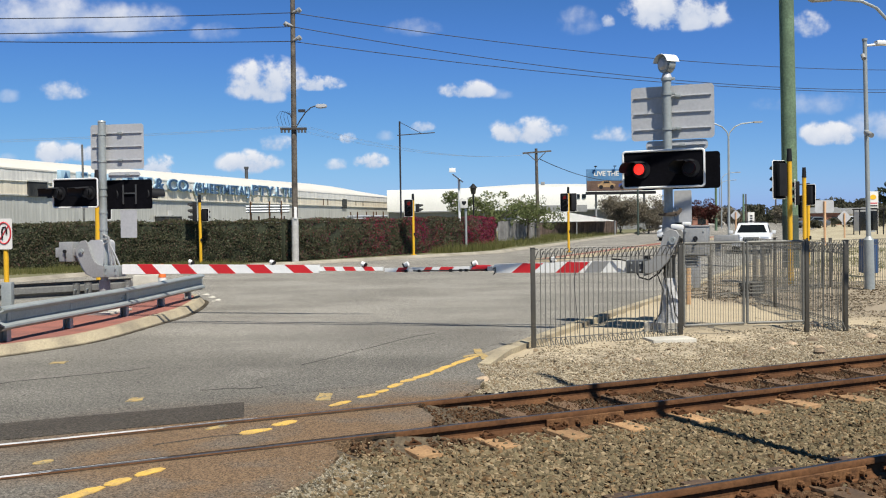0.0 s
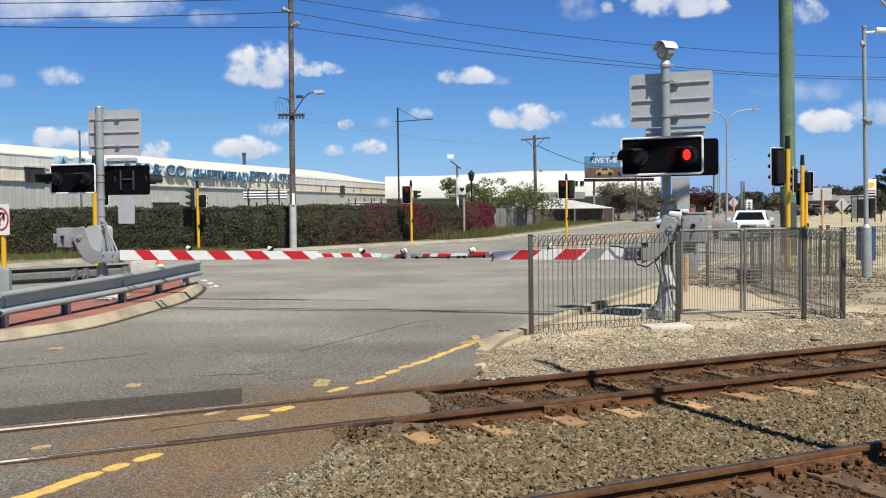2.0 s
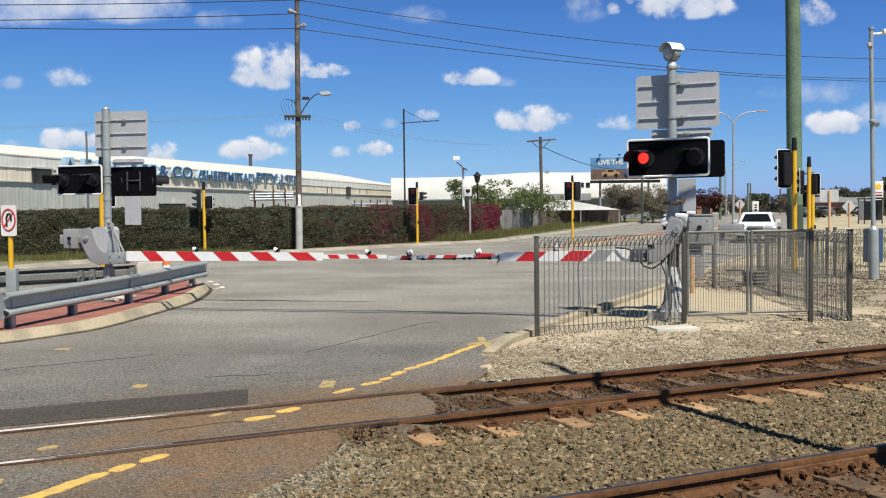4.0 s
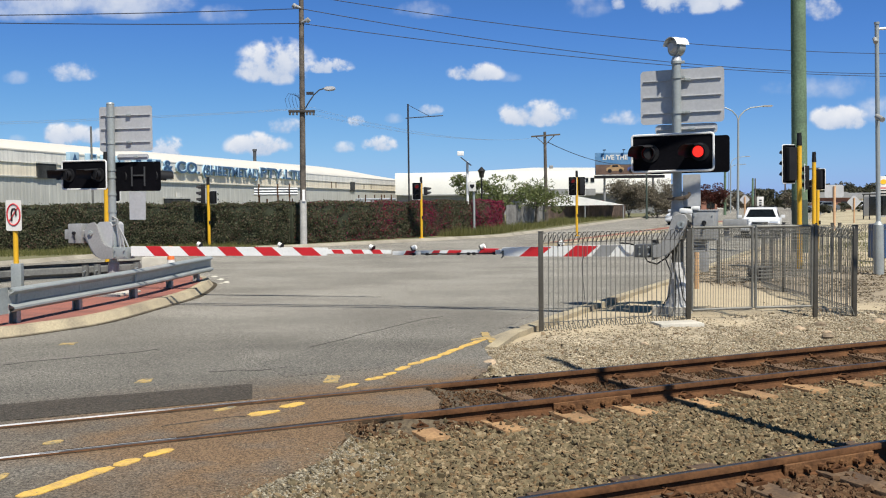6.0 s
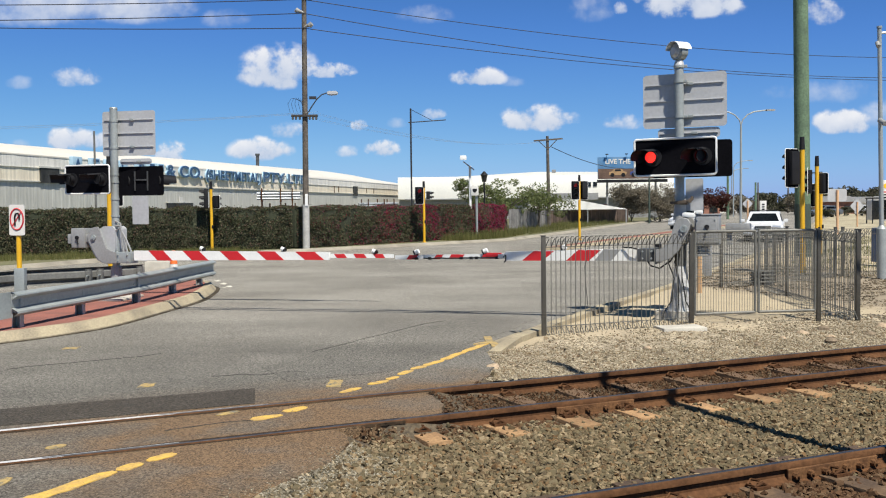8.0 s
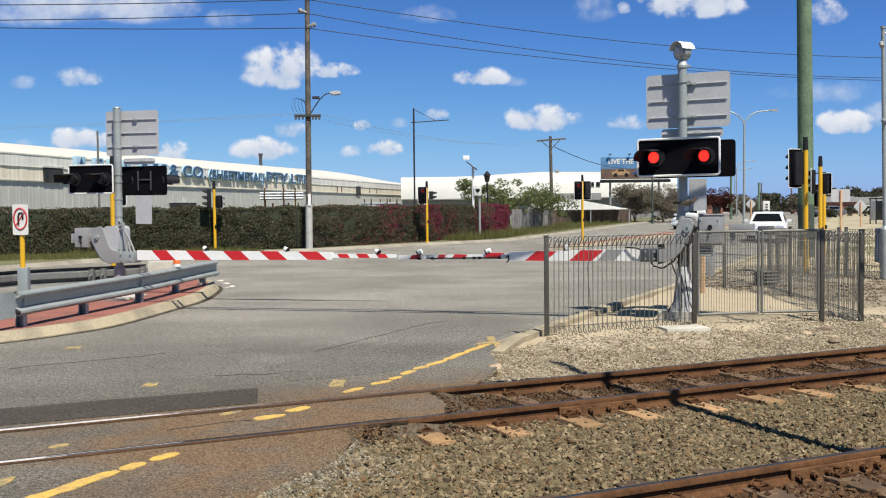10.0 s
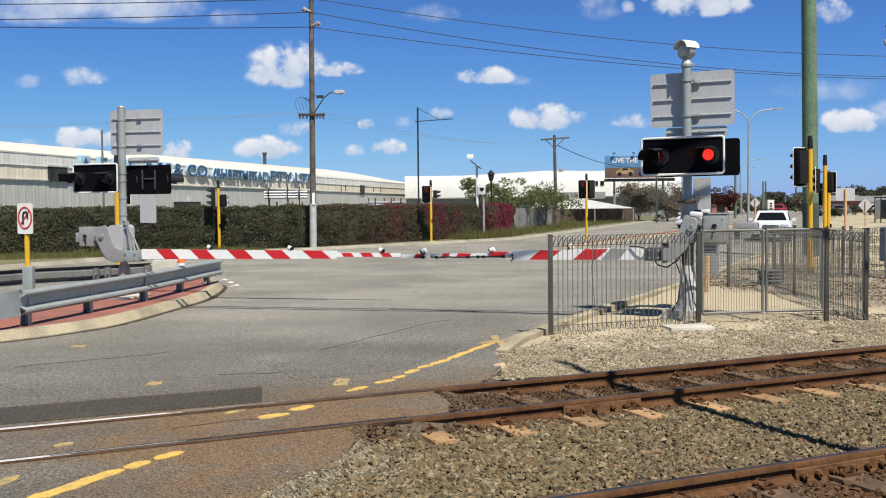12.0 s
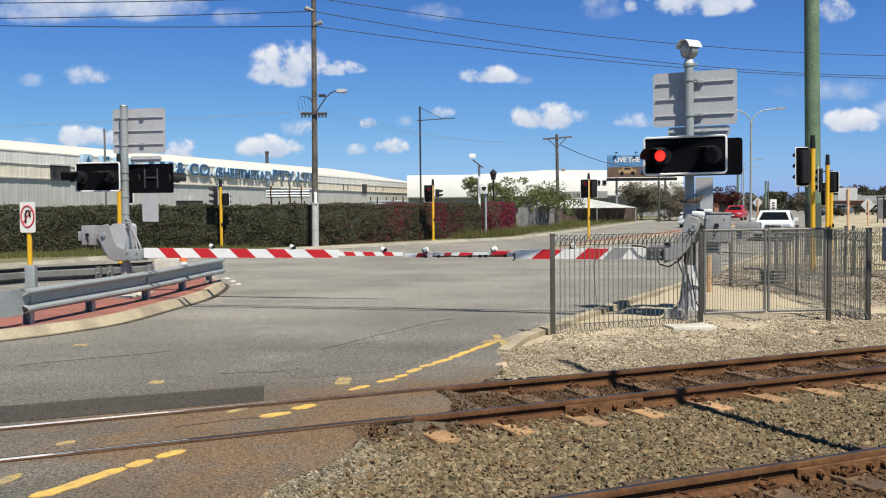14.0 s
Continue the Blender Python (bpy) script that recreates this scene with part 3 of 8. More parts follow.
# right-hand kerb, from the crossing along the road
RIGHT_KERB = [(0.62, 12.05, -0.06), (0.8, 12.5, -0.02), (0.95, 12.9, 0.0), (1.42, 13.85, 0.015), (2.95, 16.95, 0.02), (4.1, 19.2, 0.01), (5.5, 21.9, 0), (7.6, 26.3, 0), (10.4, 32.1, 0), (18.5, 49, 0), (33, 84, 0), (58, 140, 0), (96, 205, 0), (162, 340, 0)]
bm = bmesh.new()
sweep(bm, [(0.16, -0.15), (0.16, 0.085), (0.0, 0.085), (-0.09, 0.02), (-0.25, 0.008), (-0.25, -0.15)], RIGHT_KERB)
structure("kerb_right", bm, CONCRETE, "stained concrete kerb beside the sandy ground", "kerb")
bm = bmesh.new()
prism(bm, [(5.5, 22.2), (10.4, 32.6), (18.6, 49.5), (33.1, 84), (58.1, 140), (96, 205), (162, 340), (345, 820), (700, 820), (700, 60), (30, 24), (14, 20)], -0.2, 0.03)
structure("verge_right", bm, SCRUB, "dry grass strip along the road", "ground", smooth=0)

# ---- rails and sleepers ----
RAIL_PROFILE = [(-0.072, -0.145), (-0.072, -0.132), (-0.03, -0.112), (-0.011, -0.096), (-0.009, -0.05), (-0.036, -0.038), (-0.036, -0.006), (-0.029, 0.004), (0.029, 0.004), (0.036, -0.006), (0.036, -0.038), (0.009, -0.05), (0.011, -0.096), (0.03, -0.112), (0.072, -0.132), (0.072, -0.145)]
GROOVE = mat("rusty_groove_dirt", (0.06, 0.04, 0.025), 0.95, 0, 0.4, 4, 30, 0.5, col2=(0.03, 0.023, 0.017), spec=0.05)
RAILS = (8.83, 7.69, 5.15, 4.01)


def rail(off):
    t = thing("rail", TRACK, "brown rusty steel rail with a polished head", "rail", "rails of the crossing")
    bm = bmesh.new()
    sweep(bm, RAIL_PROFILE, [(-25, off, 0.006), (60, off, 0.006)])
    part("web_and_foot", bm, RUST_RAIL, t, "rust-brown rail web and foot")
    bm = bmesh.new()
    sweep(bm, [(-0.017, 0.0), (-0.015, 0.007), (0.013, 0.007), (0.015, 0.0)], [(-25, off, 0.006), (60, off, 0.006)])
    part("running_face", bm, RAIL_HEAD, t, "worn brown running face")
    bm = bmesh.new()
    end = 2.2 if off > 8 else 1.2
    sweep(bm, [(-0.022, 0.0), (-0.02, 0.0085), (0.02, 0.0085), (0.022, 0.0)], [(-25, off, 0.006), (end - 2.0, off, 0.006), (end, off + 0.012, 0.003)])
    part("polished_glint", bm, RAIL_GLINT, t, "polished rail head on the road, its white glint put into the colour")
    # grooves in the asphalt beside the rail, as far as the paving goes
    s = 0.0
    while (TRACK @ Vector((s, off, 0))).x < edge_x((TRACK @ Vector((s, off, 0))).y) - 0.05:
        s += 0.05
    inner = -1 if off in (8.83, 5.15) else 1
    for side, wide in ((inner, 0.055), (-inner, 0.022)):
        bm = bmesh.new()
        a, b = side * 0.036, side * (0.036 + wide)
        sweep(bm, [(-a, -0.02), (-a, 0.003), (-b, 0.003), (-b, -0.02)], [(-25 + (s + 25) * k / 60, off + 0.006 * noise.noise(Vector((k, off, side))), 0) for k in range(61)])
        part("groove", bm, GROOVE, t, "dark rusty groove in the asphalt", None, 0)


for off in RAILS:
    rail(off)

# rail joints with bolted fishplates
def fishplate(s, off):
    t = thing("fishplate", TRACK @ pose(s, off - 0.024, -0.07), "rusty bolted joint plate on the rail", "rail joint", "rail joints")
    bm = bmesh.new()
    prism(bm, [(-0.435, -0.055), (0.435, -0.055), (0.435, 0.036), (-0.435, 0.036)], 0.0, 0.026, pose(0, 0, 0, 90, 0, 0))
    bmesh.ops.bevel(bm, geom=bm.edges[:], offset=0.005, segments=1, affect="EDGES")
    part("plate", bm, RUST_PLATE, t)
    for x in (-0.38, -0.24, -0.1, 0.1, 0.24, 0.38):
        bm = bmesh.new()
        rod(bm, (x, -0.02, -0.01), (x, -0.065, -0.01), 0.026, seg=8)
        rod(bm, (x, -0.065, -0.01), (x, -0.085, -0.01), 0.012, seg=8)
        part("bolt", bm, RUST_PLATE, t)


fishplate(5.06, 7.69)
fishplate(5.42, 5.15)


def sleeper_mesh(material):
    bm = bmesh.new()
    box(bm, 0.23, 2.1, 0.12, pose(0, 0, -0.19), 0.012)
    return finish("sleeper", bm, material)


def clip_mesh():
    bm = bmesh.new()
    pipe(bm, [(-0.05, -0.02, -0.01), (-0.05, 0.06, 0.0), (0, 0.075, 0.03), (0.05, 0.06, 0.0), (0.05, -0.02, 0.0), (0.0, -0.035, 0.025), (-0.015, 0.03, 0.03)], 0.011, 6)
    box(bm, 0.13, 0.06, 0.02, pose(0, 0.06, -0.008))
    return finish("clip", bm, RUST_RAIL)


def rust_between(m, col=(0.11, 0.066, 0.038)):
    """Rust dust covers a sleeper between its rails (y runs along the sleeper)."""
    nt = m.node_tree
    b = nt.nodes["Principled BSDF"]
    old = b.inputs["Base Color"].links[0].from_socket
    tc, sep, ab, nz, add, mr, mx = (nt.nodes.new("ShaderNode" + k) for k in ("TexCoord", "SeparateXYZ", "Math", "TexNoise", "Math", "MapRange", "Mix"))
    nt.links.new(tc.outputs["Object"], sep.inputs[0])
    nt.links.new(tc.outputs["Object"], nz.inputs["Vector"])
    nz.inputs["Scale"].default_value = 9
    ab.operation, add.operation = "ABSOLUTE", "MULTIPLY_ADD"
    nt.links.new(sep.outputs["Y"], ab.inputs[0])
    nt.links.new(nz.outputs["Fac"], add.inputs[0])
    add.inputs[1].default_value = 0.2
    nt.links.new(ab.outputs[0], add.inputs[2])
    mr.inputs["From Min"].default_value, mr.inputs["From Max"].default_value = 0.62, 0.78
    mr.inputs["To Min"].default_value, mr.inputs["To Max"].default_value = 0.85, 0.0
    nt.links.new(add.outputs[0], mr.inputs["Value"])
    mx.data_type = "RGBA"
    nt.links.new(mr.outputs[0], mx.inputs["Factor"])
    nt.links.new(old, mx.inputs["A"])
    mx.inputs["B"].default_value = (*col, 1)
    nt.links.new(mx.outputs["Result"], b.inputs["Base Color"])


rust_between(SLEEPER)
SLEEPER_ME, DARK_SLEEPER_ME, CLIP_ME = sleeper_mesh(SLEEPER), sleeper_mesh(SLEEPER_DARK), clip_mesh()
for mid in (8.26, 4.58):
    s = 0.35
    while s < 24:
        w = TRACK @ Vector((s, mid - 1.0, 0))
        if w.x < edge_x(w.y) + 0.8:
            s += 0.72
            continue
        sl = new("sleeper", DARK_SLEEPER_ME if mid < 5 else SLEEPER_ME)
        sl.matrix_basis = TRACK @ pose(s, mid + RNG.uniform(-0.05, 0.05), RNG.uniform(0.014, 0.028), 0, 0, RNG.uniform(-2, 2))
        tagged(sl, "dirty brown timber sleeper under the rails" if mid < 5 else "tan rust-stained timber sleeper under the rails", "sleeper", "sleepers under the rails")
        for off, sgn in ((0.57, 1), (0.57, -1), (-0.57, 1), (-0.57, -1)):
            c = new("clip", CLIP_ME)
            c.parent = sl
            c.matrix_basis = pose(0, off + sgn * 0.06, -0.11, 0, 0, 0 if sgn > 0 else 180)
        s += 0.72


# loose ballast, thicker where the tracks are seen close by
def ballast():
    protos = chip_protos(RNG)
    stones = {"grey": [], "rust": [], "fines": []}
    for _ in range(200000):
        s, o = RNG.uniform(-0.5, 13), RNG.uniform(3.6, 9.55)
        w = TRACK @ Vector((s, o, 0))
        if w.y < 4.6 or w.x > 0.53 * w.y + 0.5:
            continue
        d = w.x - edge_x(w.y)
        if d < 0.02 or any(abs(o - r) < 0.08 for r in RAILS):
            continue
        four_foot = 7.77 < o < 8.75
        fine = RNG.random() < (0.75 if four_foot else 0.95 - 1.5 * d)
        size = RNG.uniform(0.004, 0.012) if fine else (RNG.uniform(0.021, 0.029) if RNG.random() < 0.25 else RNG.uniform(0.01, 0.021))
        if four_foot:
            size *= 0.62
        z = bed_z(s, o) + RNG.uniform(-0.004, 0.02) + (0.012 if four_foot else 0.0)
        mid = 8.26 if o > 6.4 else 4.58
        k = (s - 0.35) / 0.72
        if s > 2.4 and abs(o - mid) < 1.07 and abs(k - round(k)) < 0.205:
            if RNG.random() < (0.8 if abs(o - 8.26) < 0.5 else 0.965):
                continue
            z += 0.03
        m = spin_flat(RNG, size, 0.7)
        m[:3, 3] = (w.x, w.y, z)
        close = min(abs(o - r) for r in RAILS)
        chance = 0.9 if four_foot else (0.9 if o < 5.3 else 0.95 - 2.6 * close)
        kind = "rust" if RNG.random() < chance + 0.08 else ("fines" if fine else "grey")
        stones[kind].append((RNG.integers(len(protos)), m))
    for kind, name, cols, label in (
            ("rust", "rusty_ballast", [(0.039, 0.02, 0.01), (0.079, 0.04, 0.019), (0.1, 0.058, 0.03), (0.058, 0.029, 0.014), (0.124, 0.08, 0.045), (0.069, 0.031, 0.014)], "rust-stained crushed stone beside the rails"),
            ("grey", "ballast", [(0.06, 0.047, 0.026), (0.15, 0.118, 0.066), (0.085, 0.07, 0.042), (0.2, 0.155, 0.09), (0.075, 0.05, 0.026), (0.27, 0.21, 0.128), (0.14, 0.083, 0.038), (0.1, 0.085, 0.055)], "loose sharp-edged grey-green crushed stone between the rails"),
            ("fines", "ballast_fines", [(0.132, 0.098, 0.057), (0.264, 0.204, 0.125), (0.194, 0.151, 0.091), (0.37, 0.302, 0.201), (0.106, 0.073, 0.04)], "fine pale stone chips among the ballast")):
        me = scatter_mesh(name, protos, stones[kind])
        me.materials.append(island_mat(name + "_stone", cols))
        tagged(new(name, me), label, "ballast", "", "stuff")


ballast()


def gravel():
    protos = chip_protos(RNG, 12)
    places = []
    for _ in range(62000):
        s, o = RNG.uniform(3.2, 16), 8.94 + abs(RNG.normal(0, 1.3))
        w = TRACK @ Vector((s, o, 0))
        if o < 9.15:
            z = -0.1 + 0.2 * (o - 8.94) if w.x - edge_x(w.y) > 0.05 else -1
        else:
            z = dirt_top(s, o) if dirt_z(s, o) > -0.1 else -1
        bare = noise.noise(Vector((w.x, w.y, 0)) * 1.3) + 0.5 * noise.noise(Vector((w.x, w.y, 2)) * 4.0) + 0.35 * (o - 10.4)
        if z < -0.5 or o > 16 or bare > RNG.uniform(-0.1, 0.9):
            continue
        m = spin_flat(RNG, RNG.uniform(0.004, 0.014) * (RNG.uniform(1.6, 2.8) if RNG.random() < 0.03 else 1), 0.5)
        m[:3, 3] = (w.x, w.y, z + RNG.uniform(-0.002, 0.008))
        places.append((RNG.integers(len(protos)), m))
    me = scatter_mesh("gravel", protos, places)
    me.materials.append(island_mat("pale_gravel", [(0.179, 0.148, 0.099), (0.293, 0.247, 0.168), (0.107, 0.083, 0.056), (0.375, 0.329, 0.243), (0.228, 0.177, 0.111), (0.155, 0.103, 0.062)]))
    tagged(new("gravel", me), "small pale stones strewn over sandy dirt", "gravel", "", "stuff")
    places = []
    for _ in range(700):
        y = RNG.uniform(4.8, 7.4)
        x = edge_x(y) - abs(RNG.normal(0, 0.18)) + 0.1
        m = spin(RNG, RNG.uniform(0.003, 0.008), 0.7)
        m[:3, 3] = (x, y, 0.002)
        places.append((RNG.integers(len(protos)), m))
    for _ in range(24000):
        y = RNG.uniform(4.8, 7.5)
        d = abs(RNG.normal(0, 0.33)) + 0.02
        w = TRACK.inverted() @ Vector((edge_x(y) + d, y, 0))
        if w.y > 9.5 or 7.6 < w.y < 8.95 or any(abs(w.y - q) < 0.09 for q in RAILS):
            continue
        m = spin(RNG, RNG.uniform(0.003, 0.011), 0.7)
        m[:3, 3] = (edge_x(y) + d, y, bed_z(w.x, w.y) + RNG.uniform(0.002, 0.014))
        places.append((RNG.integers(len(protos)), m))
    me = scatter_mesh("edge_gravel", protos, places)
    me.materials.append(island_mat("edge_gravel_stone", [(0.12, 0.1, 0.068), (0.216, 0.188, 0.136), (0.08, 0.066, 0.044), (0.32, 0.288, 0.22), (0.16, 0.132, 0.088), (0.4, 0.364, 0.288)]))
    tagged(new("edge_gravel", me), "fine pale gravel along the broken asphalt edge", "gravel", "", "stuff")


gravel()


def leaf_litter():
    protos = leaf_protos(RNG)
    places = []
    for _ in range(15000):
        s, o = RNG.uniform(12.6, 20.3), RNG.uniform(10.8, 21)
        w = TRACK @ Vector((s, o, 0))
        z = dirt_top(s, o)
        if z < -0.06 or s < 13.3 + RNG.uniform(0, 0.5) or noise.noise(Vector((w.x, w.y, 0)) * 0.6) < -0.15:
            continue
        m = spin(RNG, RNG.uniform(0.02, 0.06), 0.35)
        m[:3, 3] = (w.x, w.y, z + 0.02)
        places.append((RNG.integers(4), m))
    me = scatter_mesh("leaf_litter", protos, places)
    me.materials.append(island_mat("dead_leaf", [(0.05, 0.035, 0.022), (0.12, 0.085, 0.05), (0.07, 0.06, 0.045), (0.2, 0.16, 0.1)]))
    tagged(new("leaf_litter", me), "dead leaves and twigs on the dirt", "leaf litter", "", "stuff")


leaf_litter()

# ---- median island ----
ISLAND = [(-7.9, 11.6), (-6.23, 13.41), (-5.72, 14.13), (-5.24, 15.23), (-4.98, 17.44), (-4.85, 19.3), (-5.02, 21.3), (-5.3, 22.6), (-5.8, 23.4), (-6.6, 23.8), (-7.3, 23.5), (-7.8, 20), (-8.4, 16), (-10, 11.6)]
bm = bmesh.new()
prism(bm, [(x - 0.13 * (i < 10), y) for i, (x, y) in enumerate(ISLAND)], -0.1, 0.135)
structure("island_paving", bm, RED_PAVING, "red paved median island", "pavement", smooth=0)
bm = bmesh.new()
sweep(bm, [(-0.22, -0.1), (-0.22, 0.14), (-0.08, 0.14), (0.02, 0.02), (0.02, -0.1)], smooth_path([(x, y, 0) for x, y in ISLAND[:10]], 4))
structure("kerb_island", bm, CONCRETE, "cream concrete kerb round the median island", "kerb")

bm = bmesh.new()
sweep(bm, [(0.0, -0.02), (0.0, 0.005), (0.11, 0.005), (0.11, -0.02)], smooth_path([(x + 0.03 * noise.noise(Vector((x, y, 0)) * 3), y, 0) for x, y in ISLAND[:10]], 4))
structure("gutter_dirt", bm, mat("gutter_grime", (0.075, 0.062, 0.045), 0.95, 0, 0.4, 3, 30, 0.4, spec=0.1), "dark grime in the gutter by the island kerb", "gutter", smooth=0)

MEDIAN = [(4.3, 39.6), (5.2, 39.9), (15.4, 60.0), (24.5, 78.0), (23.6, 78.4), (14.4, 60.5)]
bm = bmesh.new()
prism(bm, MEDIAN, -0.05, 0.12)
structure("median_paving", bm, RED_PAVING, "red paved strip between the carriageways", "pavement", smooth=0)
bm = bmesh.new()
sweep(bm, [(-0.1, -0.05), (-0.1, 0.14), (0.08, 0.13), (0.14, -0.05)], [(*MEDIAN[i], 0) for i in (4, 5, 0, 1, 2, 3)])
structure("kerb_median", bm, CONCRETE, "pale concrete kerb round the red strip", "kerb")

# painted marks on the road
def mark(pts, seed=0, label="worn yellow paint dash on the road", paint=None, top=0.006):
    bm = bmesh.new()
    prism(bm, wobbled(pts, 0.03, 0.034, seed), -0.01, top)
    structure("road_marking", bm, paint or LINE_YELLOW, label, "road marking", smooth=0)


def dash(p, q, w=0.12, seed=0, paint=None):
    p, q = Vector((*p, 0)), Vector((*q, 0))
    d = q - p
    s = d.normalized().cross(Vector((0, 0, 1))) * w / 2
    end = d * min(0.25, 0.09 / d.length)
    ring = [p + s * 0.35, p + s * 0.85 + end, q + s * 0.9 - end, q + s * 0.4, q - s * 0.35, q - s * 0.9 - end, p - s + end, p - s * 0.4]
    mark([tuple(v.xy) for v in ring], seed, paint=paint)


for i, (p, q) in enumerate([((-2.68, 6.06), (-2.3, 6.72)), ((-2.28, 6.76), (-2.17, 6.98)), ((-2.16, 7.02), (-2.03, 7.21)), ((-1.64, 8.33), (-1.43, 8.55)), ((-1.42, 8.64), (-1.26, 8.86)), ((-0.99, 9.52), (-0.8, 9.78)), ((-0.76, 9.96), (-0.57, 10.18)), ((-0.57, 10.25), (-0.45, 10.41)), ((-0.46, 10.54), (-0.32, 10.8)), ((-0.3, 10.86), (-0.18, 11.08)), ((-0.17, 11.12), (0.02, 11.5)), ((0.02, 11.5), (0.33, 12.15)), ((0.31, 12.12), (0.68, 12.95)), ((-3.05, 6.35), (-2.98, 6.6)), ((-3.06, 7.4), (-2.98, 7.52)), ((-2.0, 8.55), (-1.85, 8.72))]):
    dash(p, q, 0.14 if i < 5 else 0.105, i, LINE_FADED if i > 12 else None)
mark([(-1.19, 10.25), (-1.05, 10.24), (-1.02, 9.85), (-1.17, 9.86)], 3, "worn yellow paint square on the road", LINE_FADED)
mark([(-3.16, 9.94), (-3.16, 10.17), (-3.02, 10.19), (-3.02, 9.97)], 4, "worn yellow paint square on the road", LINE_FADED)
mark([(0.62, 13.5), (0.72, 13.52), (0.74, 13.06), (0.95, 13.1), (0.96, 12.96), (0.78, 12.9), (0.82, 12.55), (0.7, 12.5), (0.66, 12.84), (0.46, 12.72), (0.46, 12.85), (0.64, 13.0)], 5, "faded yellow paint at the end of the kerb", LINE_FADED, 0.0105)
mark([(-5.06, 12.94), (-4.86, 12.98), (-4.86, 12.8), (-5.05, 12.78)], 6, "faded yellow paint square on the road", LINE_FADED)


# ---- level crossing masts with flashing lights and booms ----
def target_board(parent, w, h, lit, name="light_board", border=True, aim=0.0, hood=0.36, spots=(-0.39, 0.39)):
    """A black board with a white rim and two hooded lamps; it faces -y of its own space. Returns board and lamp discs."""
    bm = bmesh.new()
    prism(bm, rounded(w, h, 0.05), -0.012, 0.012, UPRIGHT)
    board = part(name, bm, MATT_BLACK, parent, "black light board with white rim")
    if border:
        bm = bmesh.new()
        pts = [(x, -0.016, z) for x, z in rounded(w - 0.02, h - 0.02, 0.045)]
        pipe(bm, pts, 0.017, 6, closed=True)
        part("rim", bm, WHITE, board)
    discs = []
    for x in spots:
        bm = bmesh.new()
        n = 20
        rings = []
        for k, (d, r) in enumerate(((0.0, 0.135), (hood, 0.132))):
            ring = []
            for i in range(n + 1):
                a = radians(50 + 165 * i / n)
                dd = d * (1.0 if 70 < math.degrees(a) < 195 else 0.6)
                ring.append((r * math.cos(a), -0.012 - dd, r * math.sin(a)))
            rings.append(ring)
        for inner in (0, 1):
            vv = [[bm.verts.new((p[0] * (1 - 0.03 * inner), p[1], p[2] * (1 - 0.03 * inner))) for p in ring] for ring in rings]
            for i in range(n):
                bm.faces.new((vv[0][i], vv[0][i + 1], vv[1][i + 1], vv[1][i]))
        part("hood", bm, BLACK, board, "", pose(x, -0.02, 0, 4, 0, aim))
        bm = bmesh.new()
        rod(bm, (0, -0.012, 0), (0, -0.03, 0), 0.14, seg=24)
        part("bezel", bm, BLACK, board, "", pose(x, 0, 0))
        # black cup added to block the glow of a turned-away lit face
        bm = bmesh.new()
        n = 24
        cup = [[bm.verts.new((r * math.cos(k * math.tau / n), y, r * math.sin(k * math.tau / n))) for k in range(n)] for r, y in ((0.091, -0.02), (0.091, -0.124), (0.1, -0.124), (0.1, -0.02))]
        for a, b in zip(cup, cup[1:]):
            for k in range(n):
                bm.faces.new((a[k], a[(k + 1) % n], b[(k + 1) % n], b[k]))
        part("light_shield_cup", bm, BLACK, board, "", pose(x + 0.03 * math.sin(radians(aim)), 0, 0))
        # lamp disc: lit face ahead, dark face behind; it turns about its upright axis
        bm = bmesh.new()
        rod(bm, (0, -0.006, 0), (0, 0.006, 0), 0.087, seg=28)
        for ring in range(5):
            for k in range(max(1, ring * 6)):
                a = k * math.tau / max(1, ring * 6) + 0.3 * ring
                rod(bm, (0.0178 * ring * math.cos(a), -0.005, 0.0178 * ring * math.sin(a)), (0.0178 * ring * math.cos(a), -0.009, 0.0178 * ring * math.sin(a)), 0.0085, seg=6)
        disc = part("lamp_disc", bm, [BLACK, LED_ON if lit else BLACK, LED_LENS if lit else BLACK], board, "red signal lamp", pose(x + 0.03 * math.sin(radians(aim)), -0.12, 0, 0, 0, aim * 0.35), 0)
        for f in disc.data.polygons:
            if f.center.y < -0.0065:
                f.material_index = 1
            elif f.center.y < -0.0055:
                f.material_index = 2
        discs.append(disc)
    return board, discs


def sign_back(parent, w, h, m, ribs=3, name="sign_board"):
    bm = bmesh.new()
    prism(bm, rounded(w, h, 0.06), -0.002, 0.002, UPRIGHT)
    sb = part(name, bm, ALU, parent, "bare aluminium back of a road sign", m)
    for i in range(ribs):
        z = h * ((i + 0.5) / ribs - 0.5) * (0.9 if ribs > 1 else 0)
        bm = bmesh.new()
        box(bm, w * 0.93, 0.024, 0.012, pose(0, -0.014, z), 0.002)
        box(bm, w * 0.93, 0.006, 0.024, pose(0, -0.004, z - 0.008))
        part("rail", bm, ALU, sb)
        if ribs > 1 and i == 1:
            continue
        bm = bmesh.new()
        box(bm, 0.1, 0.035, 0.05, pose(0.09, -0.035, z), 0.008)
        rod(bm, (0.07, -0.06, z), (0.07, -0.03, z), 0.012, seg=6)
        part("clamp", bm, GALV, sb)
    return sb


def band(bm, length0, length1, hh0, hh1, y0, y1, slant=0.0, grow=0.0):
    """A piece of the boom from x = length0 to length1, its ends slanted."""
    g = grow
    a = [(length0, -hh0 - g), (length1, -hh1 - g), (length1 + slant, hh1 + g), (length0 + slant, hh0 + g)]
    prism(bm, a, y0 - g, y1 + g, UPRIGHT)


